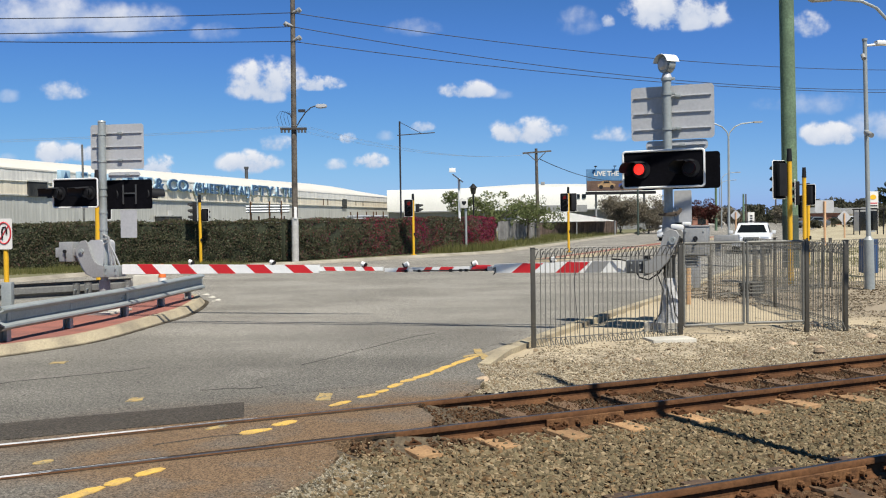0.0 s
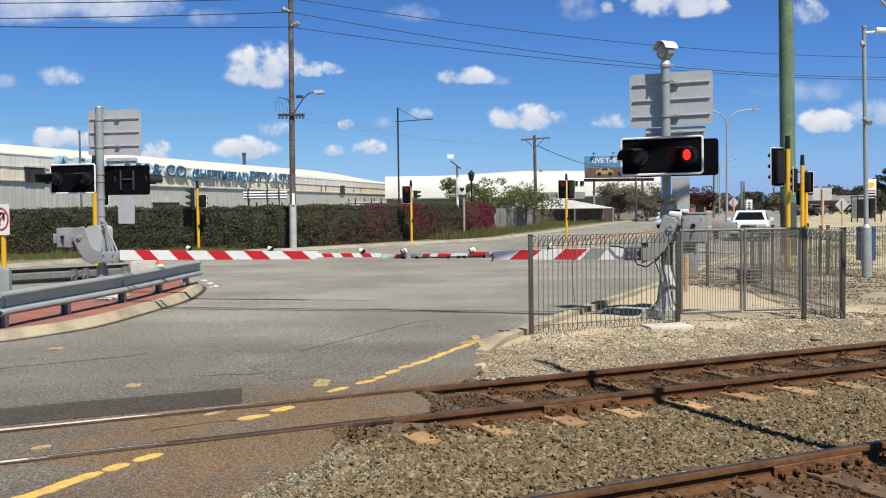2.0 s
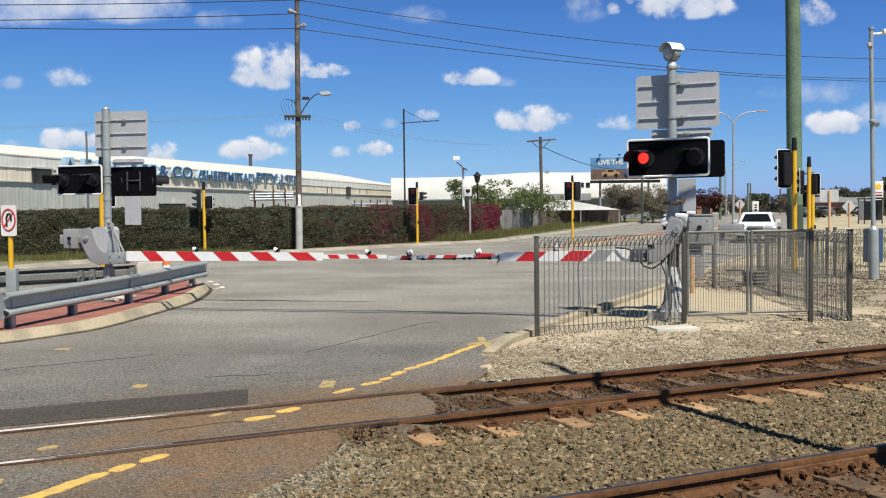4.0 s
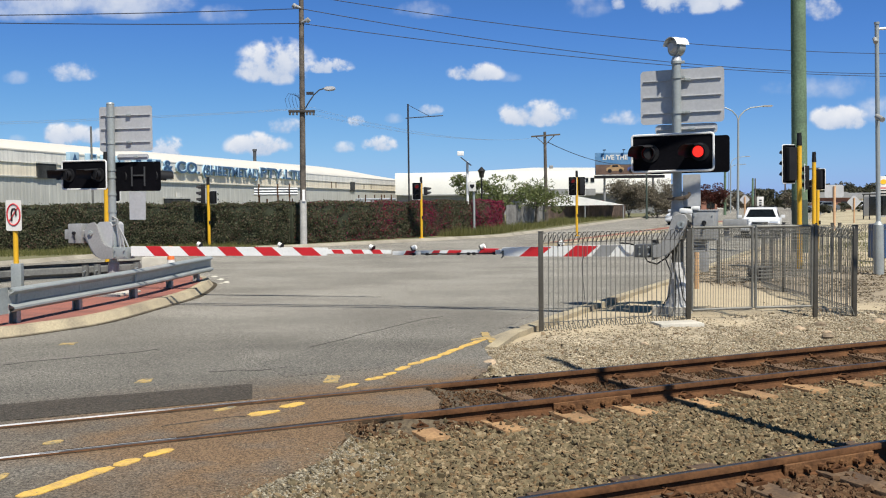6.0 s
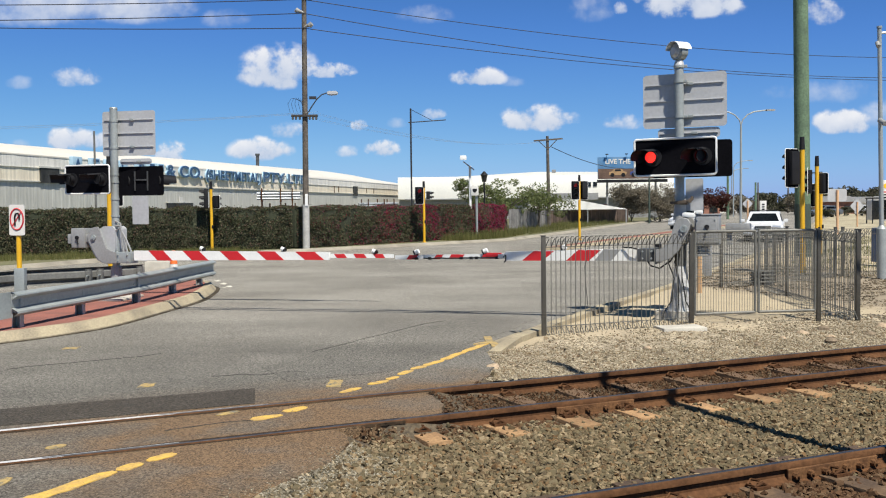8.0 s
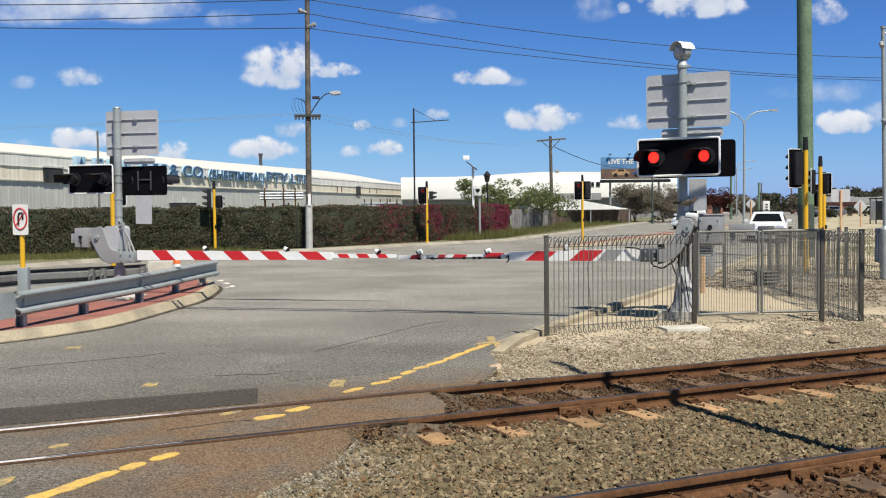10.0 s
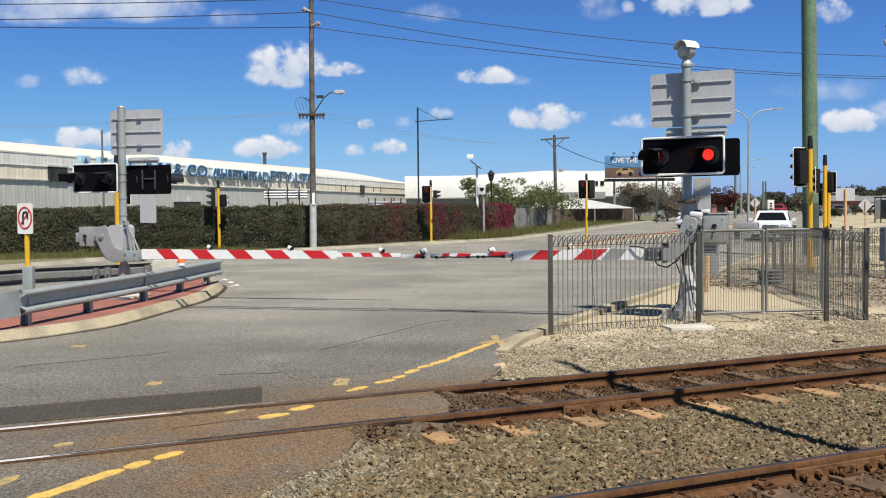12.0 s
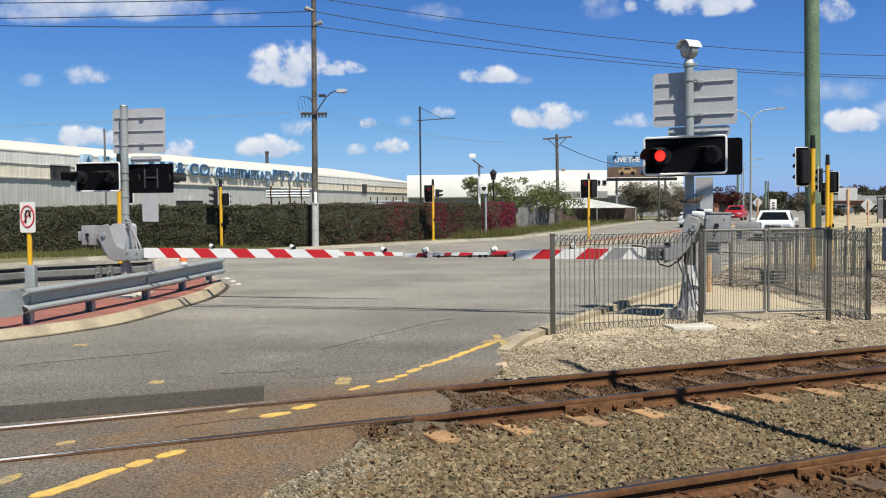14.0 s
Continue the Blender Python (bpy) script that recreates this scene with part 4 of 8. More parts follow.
def boom(parent, reach, thick, split, tip_reach, reds, tip_reds, lights, tip_cable, droop, side, greys=()):
    """The gate's arm along +x of the parent (side 1) or along -x (side -1), bands as fractions of metres from the clamp."""
    b = new("boom")
    b.parent = parent
    tagged(b, "red and white striped boom, lowered")
    flip = Matrix.Diagonal((side, 1, 1, 1))
    def put(name, bm, material, label=""):
        bmesh.ops.transform(bm, matrix=flip, verts=bm.verts)
        part(name, bm, material, b, label)
    def zc(x):
        return -droop * (x / tip_reach) ** 1.0
    def piece(name, x0, x1, hh, yy, material, slant, grow=0.0, label=""):
        bm = bmesh.new()
        band(bm, x0, x1, hh, hh, -yy, yy, slant, grow)
        bmesh.ops.transform(bm, matrix=pose(0, 0, zc((x0 + x1) / 2)), verts=bm.verts)
        put(name, bm, material, label)
    def half(x):
        return thick / 2 * (1 - 0.25 * x / split)
    bm = bmesh.new()
    pts = [(0, half(0)), (split, half(split) - 0.0 + 0), (split, -half(split)), (0, -half(0))]
    prism(bm, [(x, z + zc(x)) for x, z in pts], -0.035, 0.035, UPRIGHT)
    put("arm", bm, WHITE, "white boom arm")
    bm = bmesh.new()
    h2 = 0.042
    prism(bm, [(split - 0.05, zc(split) + h2), (tip_reach, zc(tip_reach) + h2 * 0.8), (tip_reach, zc(tip_reach) - h2 * 0.8), (split - 0.05, zc(split) - h2)], -0.02, 0.02, UPRIGHT)
    put("arm_tip", bm, WHITE, "thin white end of the boom")
    for x0, x1 in reds:
        piece("red_band", x0, x1, half((x0 + x1) / 2), 0.035, RED, -0.2, 0.002)
    for x0, x1 in greys:
        piece("grey_band", x0, x1, half((x0 + x1) / 2), 0.035, GREY_PAINT, -0.15, 0.002)
    for x0, x1 in tip_reds:
        piece("red_band", x0, x1, 0.037, 0.02, RED, -0.06, 0.002)
    for x in lights:
        z = zc(x) + (half(x) if x < split else 0.04)
        bm = bmesh.new()
        rod(bm, (x + 0.03, 0, z + 0.035), (x - 0.04, 0, z + 0.065), 0.042, seg=14)
        put("boom_lamp", bm, WHITE, "small white boom lamp")
        bm = bmesh.new()
        rod(bm, (x + 0.03, -0.004, z + 0.035), (x + 0.05, -0.012, z + 0.026), 0.044, seg=14)
        put("lamp_lens", bm, BLACK, "dark lens")
        bm = bmesh.new()
        box(bm, 0.06, 0.04, 0.06, pose(x, 0, z + 0.005), 0.005)
        put("lamp_foot", bm, BLACK)
    if tip_cable:
        bm = bmesh.new()
        pts = [(split + 0.01, -0.05, zc(split) - 0.1), (split - 0.02, -0.05, zc(split) - 0.07), (split - 0.02, -0.045, zc(split) + 0.02)]
        for i in range(50):
            x = split + 0.03 + (tip_cable - split) * i / 49
            pts.append((x, -0.032, zc(x) - 0.02 + 0.012 * noise.noise(Vector((x * 6, 1, 2)))))
        pipe(bm, pts, 0.011, 6)
        put("cable", bm, RUBBER, "black cable tied along the boom")
        for x in (split + 0.07, tip_cable - 0.14):
            bm = bmesh.new()
            box(bm, 0.09, 0.05, 0.07, pose(x, -0.03, zc(x)), 0.01)
            put("junction_box", bm, SIGN_WHITE, "small pale junction box")
        for x in (split + 0.14, split + 0.5, split + 0.6, split + 0.78, tip_cable - 0.05, tip_cable - 0.3):
            bm = bmesh.new()
            box(bm, 0.05, 0.06, 0.045, pose(x, -0.02, zc(x) - 0.022), 0.006)
            put("clip", bm, BLACK)
        bm = bmesh.new()
        box(bm, 0.26, 0.05, 0.07, pose(split + 0.2, -0.005, zc(split) + 0.02), 0.006)
        put("splice_bracket", bm, RED, "red painted splice bracket")
    return b


def gate_machine(parent, side, drive=True):
    """The grey drive box, the curved counterweight arm and the clamp that holds the boom. Its pivot is at its origin."""
    g = new("gate_machine")
    g.parent = parent
    tagged(g, "grey cast gate machine with curved arm")
    if drive:
        bm = bmesh.new()
        box(bm, 0.36, 0.34, 0.45, pose(0.32 * side, 0.1, -0.03), 0.02)
        box(bm, 0.38, 0.36, 0.02, pose(0.32 * side, 0.1, 0.205), 0.008)
        part("drive_box", bm, GREY_PAINT, g)
        bm = bmesh.new()
        box(bm, 0.31, 0.03, 0.41, pose(0.32 * side, -0.08, -0.03), 0.012)
        part("box_door", bm, GREY_PAINT, g)
        bm = bmesh.new()
        rod(bm, (0.33 * side, -0.09, 0.02), (0.33 * side, -0.12, 0.02), 0.035, seg=16)
        rod(bm, (0.33 * side, -0.11, 0.02), (0.33 * side, -0.13, -0.08), 0.014, seg=8)
        part("door_lock", bm, BLACK, g)
    # curved arm, a thick plate
    outline_top = [(0.06, 0.15), (-0.03, 0.17), (-0.12, 0.13), (-0.16, 0.0), (-0.19, -0.12), (-0.25, -0.24), (-0.32, -0.31), (-0.43, -0.32)]
    outline_bot = [(-0.43, -0.51), (-0.34, -0.51), (-0.2, -0.46), (-0.07, -0.33), (0.02, -0.17), (0.08, -0.02), (0.1, 0.08)]
    for y0, y1, nm in ((-0.2, -0.15, "side_arm"), (0.36, 0.41, "side_arm")):
        bm = bmesh.new()
        prism(bm, [(x * side, z) for x, z in outline_top + outline_bot], -y1, -y0, UPRIGHT)
        bmesh.ops.bevel(bm, geom=bm.edges[:], offset=0.008, segments=1, affect="EDGES")
        part(nm, bm, GREY_PAINT, g, "curved grey side arm")
    bm = bmesh.new()
    prism(bm, [(x * side, z) for x, z in ((-0.1, 0.1), (-0.12, -0.1), (-0.2, -0.25), (-0.32, -0.35), (-0.43, -0.36), (-0.43, -0.47), (-0.3, -0.47), (-0.14, -0.38), (-0.02, -0.2), (0.05, 0.05))], -0.36, 0.15, UPRIGHT)
    part("arm_core", bm, GREY_PAINT, g)
    if drive:
        bm = bmesh.new()
        box(bm, 0.2, 0.3, 0.07, pose(0.06 * side, 0.05, 0.2, 0, 6), 0.02)
        box(bm, 0.1, 0.2, 0.05, pose(0.2 * side, 0.0, 0.245), 0.015)
        part("top_cover", bm, WHITE, g, "pale lumpy top cover")
        for k in range(4):
            bm = bmesh.new()
            box(bm, 0.2, 0.22, 0.035, pose(0.24 * side, 0.08, -0.28 - 0.045 * k), 0.006)
            part("motor_rib", bm, GREY_PAINT, g)
        for x in (0.19, 0.45):
            bm = bmesh.new()
            rod(bm, (x * side, -0.09, 0.13), (x * side, -0.105, 0.13), 0.012, seg=8)
            part("bolt", bm, GALV, g)
    bm = bmesh.new()
    rod(bm, (0, -0.23, 0), (0, 0.42, 0), 0.03, seg=20)
    rod(bm, (0, -0.23, 0), (0, -0.2, 0), 0.055, seg=20)
    part("pivot", bm, GALV, g)
    bm = bmesh.new()
    box(bm, 0.3, 0.36, 0.2, pose(-0.57 * side, 0.03, -0.41), 0.012)
    box(bm, 0.04, 0.46, 0.26, pose(-0.43 * side, 0.03, -0.415), 0.01)
    part("boom_clamp", bm, DARK_CLAMP, g, "dull grey clamp holding the boom")
    for x in (-0.5, -0.64):
        for z in (-0.35, -0.46):
            bm = bmesh.new()
            rod(bm, (x * side, -0.14, z), (x * side, -0.17, z), 0.016, seg=6)
            part("bolt", bm, GALV, g)
    bm = bmesh.new()
    pipe(bm, [(-0.7 * side, -0.06, -0.33), (-0.82 * side, -0.05, -0.3), (-0.98 * side, 0, -0.29)], 0.012, 6)
    part("cable", bm, BLACK, g, "thin black cable")
    bm = bmesh.new()
    box(bm, 0.09, 0.07, 0.06, pose(-0.42 * side, 0.0, -0.27), 0.01)
    part("cable_joint", bm, BLACK, g)
    return g


def mast_right():
    t = thing("crossing_mast", on_ground(3.78, 14.95, -23, 0.0, -0.4), "grey railway crossing mast with flashing red lights and lowered boom", "crossing signal", "crossing signals")
    bm = bmesh.new()
    rod(bm, (0, 0, 0.15), (0, 0, 4.0), 0.07, seg=24)
    part("post", bm, GALV, t)
    for z in (1.95, 2.3, 2.86, 3.2, 3.74, 3.97):
        bm = bmesh.new()
        rod(bm, (0, 0, z - 0.02), (0, 0, z + 0.02), 0.084, seg=24)
        box(bm, 0.05, 0.06, 0.04, pose(0.1, 0, z), 0.005)
        part("band_clamp", bm, GALV, t)
    bm = bmesh.new()
    prism(bm, rounded(0.56, 0.46, 0.02), -0.05, 0.19, pose(-0.08, 0, 0))
    part("footing", bm, SLAB, t, "rough concrete footing")
    bm = bmesh.new()
    ring = [(0.2, 0.19), (0.175, 0.26), (0.148, 0.45), (0.122, 0.66), (0.1, 0.84), (0.09, 0.88)]
    for (r0, z0), (r1, z1) in zip(ring, ring[1:]):
        rod(bm, (0, 0, z0), (0, 0, z1), r0, r1, 20, caps=False)
    rod(bm, (0, 0, 0.15), (0, 0, 0.19), 0.2, seg=20)
    part("base_shroud", bm, mat("chalky_white_paint", (0.5, 0.5, 0.5), 0.7, 0, 0.2, 5, 25, 0.1), t, "chalky white cast base")
    bm = bmesh.new()
    rod(bm, (0, 0, 0.85), (0, 0, 1.32), 0.088, seg=20)
    part("post_sleeve", bm, DULL_GREY, t, "dull grey lower sleeve")
    for k in range(4):
        a = radians(45 + 90 * k)
        bm = bmesh.new()
        rod(bm, (0.16 * math.cos(a), 0.16 * math.sin(a), 0.18), (0.16 * math.cos(a), 0.16 * math.sin(a), 0.25), 0.02, seg=6)
        part("bolt", bm, GALV, t)
    # warning bell on top
    bm = bmesh.new()
    rod(bm, (0, 0, 3.98), (0, 0, 4.06), 0.085, 0.06, seg=16)
    box(bm, 0.08, 0.08, 0.08, pose(0, 0, 4.07), 0.02)
    part("bell_bracket", bm, ALU, t)
    bm = bmesh.new()
    rod(bm, (-0.045, -0.05, 4.2), (0.05, 0.07, 4.2), 0.135, seg=28)
    bmesh.ops.bevel(bm, geom=[g for g in bm.edges if len(g.link_faces) == 2 and g.calc_face_angle(0) > 1.0], offset=0.015, segments=2, affect="EDGES")
    part("bell", bm, GALV, t, "round grey bell gong")
    bm = bmesh.new()
    rod(bm, (-0.075, -0.09, 4.2), (-0.04, -0.045, 4.2), 0.06, 0.1, seg=20)
    part("bell_boss", bm, ALU, t)
    bm = bmesh.new()
    rows_ = [[bm.verts.new((sx + r * math.cos(a) * 0.8, sy + r * math.cos(a) * -0.62, 4.2 + r * math.sin(a))) for a in [radians(10 + 160 * i / 12) for i in range(13)]] for sx, sy, r in ((-0.085, -0.1, 0.145), (0.075, 0.1, 0.145), (0.075, 0.1, 0.155), (-0.085, -0.1, 0.155))]
    for p, q in zip(rows_, rows_[1:] + rows_[:1]):
        for i in range(12):
            bm.faces.new((p[i], p[i + 1], q[i + 1], q[i]))
    part("bell_cover", bm, WHITE, t, "white rain cover over the bell")
    sign_back(t, 1.28, 0.84, pose(0.06, 0.12, 3.46))
    sign_back(t, 0.95, 0.16, pose(0.12, 0.14, 2.95), 1, "small_sign")
    bm = bmesh.new()
    prism(bm, rounded(0.27, 0.5, 0.02), -0.002, 0.002, pose(0.2, 0.15, 1.99) @ UPRIGHT)
    part("back_plate", bm, ALU, t, "plain aluminium plate")
    # front and rear light boards on brackets
    front = new("front_lights")
    front.parent = t
    front.matrix_basis = pose(-0.03, -0.26, 2.57, 0, 0, 0)
    tagged(front, "pair of hooded flashing red lamps")
    board, discs = target_board(front, 1.25, 0.58, 1, aim=-28.0, spots=(-0.335, 0.415))
    rear = new("rear_lights")
    rear.parent = t
    rear.matrix_basis = pose(0.12, 0.42, 2.56, 0, 0, 180)
    tagged(rear, "black back of the lights facing the road")
    target_board(rear, 1.25, 0.58, 0, border=False)
    for x in (-0.2, 0.3):
        bm = bmesh.new()
        box(bm, 0.04, 0.7, 0.04, pose(x * 0.5, 0.08, 2.62), 0.004)
        part("light_bracket", bm, GALV, t)
    # weathered hook bracket
    bm = bmesh.new()
    box(bm, 0.26, 0.2, 0.03, pose(0.0, -0.06, 1.86, 0, 4), 0.008)
    box(bm, 0.24, 0.02, 0.05, pose(0.08, -0.17, 1.88, 0, -6), 0.005)
    prism(bm, [(0.17, -0.02), (0.23, 0.03), (0.23, 0.08), (0.19, 0.09), (0.19, 0.06), (0.13, 0.02)], 0.15, 0.19, pose(0, 0, 1.88) @ UPRIGHT)
    part("hook_bracket", bm, mat("weathered_bracket", (0.12, 0.09, 0.065), 0.8, 0.2, 0.25), t, "brown weathered hook bracket")
    bm = bmesh.new()
    rod(bm, (0, 0, 1.6), (0, 0, 1.84), 0.11, 0.085, seg=20)
    part("collar", bm, GREY_PAINT, t)
    g = gate_machine(t, 1)
    g.matrix_basis = pose(0.11, -0.17, 1.475)
    bm = bmesh.new()
    for k in range(3):
        x0 = -0.1 + 0.07 * k
        pipe(bm, [(x0, -0.12, 1.15), (x0 - 0.06 + 0.03 * k, -0.17, 0.95), (-0.07 + 0.06 * k, -0.16, 0.7), (0.11 * (k - 1), -0.2, 0.35), (0.2 * (k - 1), -0.27, 0.2), (0.25 * (k - 1), -0.34, 0.01)], 0.01, 6)
    part("cables", bm, RUBBER, t, "black cables hanging down the post")
    bm = bmesh.new()
    box(bm, 0.36, 0.3, 0.12, pose(0.85, 0.25, 1.47), 0.015)
    box(bm, 0.08, 0.08, 0.25, pose(0.72, 0.2, 1.32), 0.01)
    part("cable_box", bm, GREY_PAINT, t, "flat grey cable box")
    bm = bmesh.new()
    pipe(bm, [(-0.5, -0.2, 1.02), (-0.42, -0.25, 0.9), (-0.28, -0.24, 0.86), (-0.12, -0.2, 0.97), (-0.05, -0.15, 1.1)], 0.013, 6)
    part("loop_cable", bm, RUBBER, t, "black cable loop")
    arm = boom(t, 0, 0.19, 2.24, 4.26, ((0.82, 1.193), (1.592, 1.941)), ((2.34, 2.68), (3.02, 3.26), (3.41, 3.54), (3.88, 4.05)), (1.24, 2.6, 3.86), 3.9, 0.06, -1, ((0.453, 0.727),))
    arm.matrix_basis = pose(-0.6, -0.12, 1.065)
    return t, discs


MAST_RIGHT, LAMP_DISCS = mast_right()


def mast_left():
    t = thing("crossing_mast", on_ground(-6.67, 19.87, -16, 0.13, 0.4), "grey crossing mast with side lights and lowered boom, on the island", "crossing signal", "crossing signals")
    bm = bmesh.new()
    rod(bm, (0, 0, 0.05), (0, 0, 3.8), 0.078, seg=24)
    rod(bm, (0, 0, 3.8), (0, 0, 3.83), 0.084, 0.07, seg=24)
    part("post", bm, GALV, t)
    for z in (3.55, 3.0, 2.45, 2.3, 1.95, 1.6):
        bm = bmesh.new()
        rod(bm, (0, 0, z - 0.02), (0, 0, z + 0.02), 0.088, seg=24)
        part("band_clamp", bm, GALV, t)
    bm = bmesh.new()
    prism(bm, rounded(0.58, 0.5, 0.06), -0.05, 0.06)
    part("footing", bm, SLAB, t, "pale concrete footing")
    bm = bmesh.new()
    rod(bm, (0, 0, 0.07), (0, 0, 0.55), 0.125, 0.11, seg=20)
    part("base_shroud", bm, GREY_PAINT, t, "grey cast base")
    sign_back(t, 1.24, 0.92, pose(0.27, 0.12, 3.3))
    sign_back(t, 0.75, 0.12, pose(0.42, 0.13, 2.72), 1, "small_sign")
    bm = bmesh.new()
    prism(bm, rounded(0.38, 0.58, 0.02), -0.002, 0.002, pose(0.5, 0.14, 1.72) @ UPRIGHT)
    part("back_plate", bm, ALU, t, "plain aluminium plate")
    a = new("side_lights")
    a.parent = t
    a.matrix_basis = pose(-0.5, -0.2, 2.35, 0, 0, -7)
    tagged(a, "unlit hooded lamps turned aside")
    target_board(a, 1.18, 0.6, 0, aim=-50.0, hood=0.42)
    c = new("side_lights")
    c.parent = t
    c.matrix_basis = pose(0.5, 0.16, 2.32, 0, 0, 174)
    tagged(c, "black back of hooded lamps turned away")
    bd, _ = target_board(c, 1.15, 0.6, 0, border=False, aim=-32.0)
    for x in (-0.2, 0.12):
        bm = bmesh.new()
        box(bm, 0.03, 0.02, 0.4, pose(x, 0.03, 0), 0.004)
        part("strut", bm, DARK_STEEL, bd)
    bm = bmesh.new()
    box(bm, 0.32, 0.02, 0.03, pose(-0.04, 0.03, 0.02), 0.004)
    part("strut", bm, DARK_STEEL, bd)
    g = new("gate_machine")
    g.parent = t
    tagged(g, "grey cast gate machine with a bent arm")
    arm_line = [(-0.47, 1.256), (-0.397, 1.363), (-0.273, 1.387), (-0.21, 1.315), (-0.173, 1.172), (-0.124, 1.018), (-0.062, 0.922), (0.025, 0.875), (0.14, 0.868), (0.14, 0.632), (-0.11, 0.625), (-0.248, 0.684), (-0.347, 0.815), (-0.42, 0.97), (-0.496, 1.089), (-0.52, 1.184)]
    for y0, y1 in ((-0.24, -0.2), (0.16, 0.2)):
        bm = bmesh.new()
        prism(bm, arm_line, -y1, -y0, UPRIGHT)
        bmesh.ops.bevel(bm, geom=bm.edges[:], offset=0.01, segments=2, affect="EDGES")
        part("side_arm", bm, GREY_PAINT, g, "bent grey side arm")
    bm = bmesh.new()
    prism(bm, [(-0.27 + (x + 0.27) * 0.96 - 0.05, 1.0 + (z - 1.0) * 0.93 - 0.015) for x, z in arm_line], -0.16, 0.2, UPRIGHT)
    part("arm_core", bm, GALV, g, "darker core between the side arms")
    bm = bmesh.new()
    prism(bm, rounded(0.34, 0.56, 0.09), -0.3, 0.12, pose(-0.11, 0, 1.11) @ UPRIGHT)
    part("housing", bm, ALU, g, "pale rounded housing")
    bm = bmesh.new()
    rod(bm, (-0.36, -0.24, 1.16), (-0.36, -0.27, 1.16), 0.055, seg=18)
    rod(bm, (-0.36, -0.27, 1.16), (-0.36, -0.29, 1.16), 0.022, seg=8)
    part("pivot", bm, GALV, g)
    bm = bmesh.new()
    box(bm, 0.34, 0.3, 0.225, pose(0.29, -0.06, 0.75), 0.01)
    part("boom_clamp", bm, GALV, g, "galvanised clamp holding the boom")
    for x in (0.18, 0.4):
        for z in (0.69, 0.81):
            bm = bmesh.new()
            rod(bm, (x, -0.21, z), (x, -0.235, z), 0.016, seg=6)
            part("bolt", bm, GALV, g)
    # counterweight boxes out behind the pivot
    bm = bmesh.new()
    box(bm, 0.32, 0.3, 0.4, pose(-0.73, -0.1, 1.15), 0.012)
    part("counterweight", bm, GREY_PAINT, t, "grey counterweight box")
    bm = bmesh.new()
    box(bm, 0.15, 0.26, 0.2, pose(-0.955, -0.05, 1.13), 0.012)
    part("end_weight", bm, GREY_PAINT, t)
    bm = bmesh.new()
    box(bm, 0.22, 0.1, 0.16, pose(-0.5, -0.16, 1.137), 0.03)
    part("weight_arm", bm, GREY_PAINT, t)
    bm = bmesh.new()
    rod(bm, (-0.74, -0.25, 1.16), (-0.74, -0.29, 1.16), 0.035, seg=12)
    rod(bm, (-0.74, -0.27, 1.16), (-0.71, -0.28, 1.02), 0.016, seg=8)
    part("door_lock", bm, BLACK, t)
    for k in range(3):
        bm = bmesh.new()
        pipe(bm, [(0.05, -0.08, 1.5 - 0.1 * k), (0.18, -0.1, 1.45 - 0.05 * k), (0.22 + 0.05 * k, -0.1, 1.1), (0.25 + 0.1 * k, -0.1, 0.82)], 0.02, 6)
        part("hose", bm, GREY_PAINT, t, "grey flexible conduit")
    arm = boom(t, 0, 0.2, 4.2, 5.49, ((0.53, 0.86), (1.29, 1.65), (2.1, 2.48), (2.89, 3.27), (3.7, 4.1)), ((4.35, 4.56), (4.74, 4.96), (5.14, 5.33)), (1.5, 3.23, 5.1), 0, -0.03, 1)
    arm.matrix_basis = pose(0.52, -0.12, 0.795, 0, 0, 2.7)
    return t


mast_left()


# ---- fences by the tracks ----
FENCE_H = 1.42


def fence_post(parent, p, h=1.43, w=0.062):
    bm = bmesh.new()
    box(bm, w, w, h, pose(p[0], p[1], h / 2), 0.004)
    box(bm, 0.07, 0.07, 0.012, pose(p[0], p[1], h))
    part("post", bm, FENCE_STEEL, parent, "dull steel square post")


def loop_panel(parent, p, q, h=1.41, foot=0.06, pitch=0.079, lean=0.05):
    """Upright wires bent over into slanting loops at top and foot, with flat rails."""
    p, q = Vector((*p, 0)), Vector((*q, 0))
    d = (q - p)
    length = d.length
    d.normalize()
    side = Vector((-d.y, d.x, 0))
    n = int(length / pitch)
    bm = bmesh.new()
    up, out = Vector((0, 0, 1)), -side
    # a three-cornered roll at top and foot, folded towards the tracks
    pipe(bm, [up * (foot + 0.1), up * (h - 0.14), up * (h - 0.02), out * 0.02 + up * h, out * lean * 1.8 + up * h, out * (lean * 1.8 + 0.01) + up * (h - 0.02), out * lean + up * (h - 0.075), up * (h - 0.15)], 0.0062, 5)
    pipe(bm, [up * (foot + 0.1), up * (foot + 0.012), out * 0.02 + up * foot, out * lean * 1.8 + up * foot, out * lean + up * (foot + 0.05), up * (foot + 0.11)], 0.006, 5)
    me = finish("looped_wire", bm, FENCE_WIRE)
    for i in range(n):
        w = new("looped_wire", me)
        w.parent = parent
        w.matrix_basis = Matrix.Translation(p + d * (pitch * (i + 0.5))) @ pose(0, 0, 0, RNG.uniform(-0.5, 0.5), RNG.uniform(-0.5, 0.5), RNG.uniform(-3, 3))
    for z in (h - 0.14, foot + 0.1):
        bm = bmesh.new()
        rod(bm, p + Vector((0, 0, z)), q + Vector((0, 0, z)), 0.006, seg=6)
        part("wire_rail", bm, FENCE_WIRE, parent)


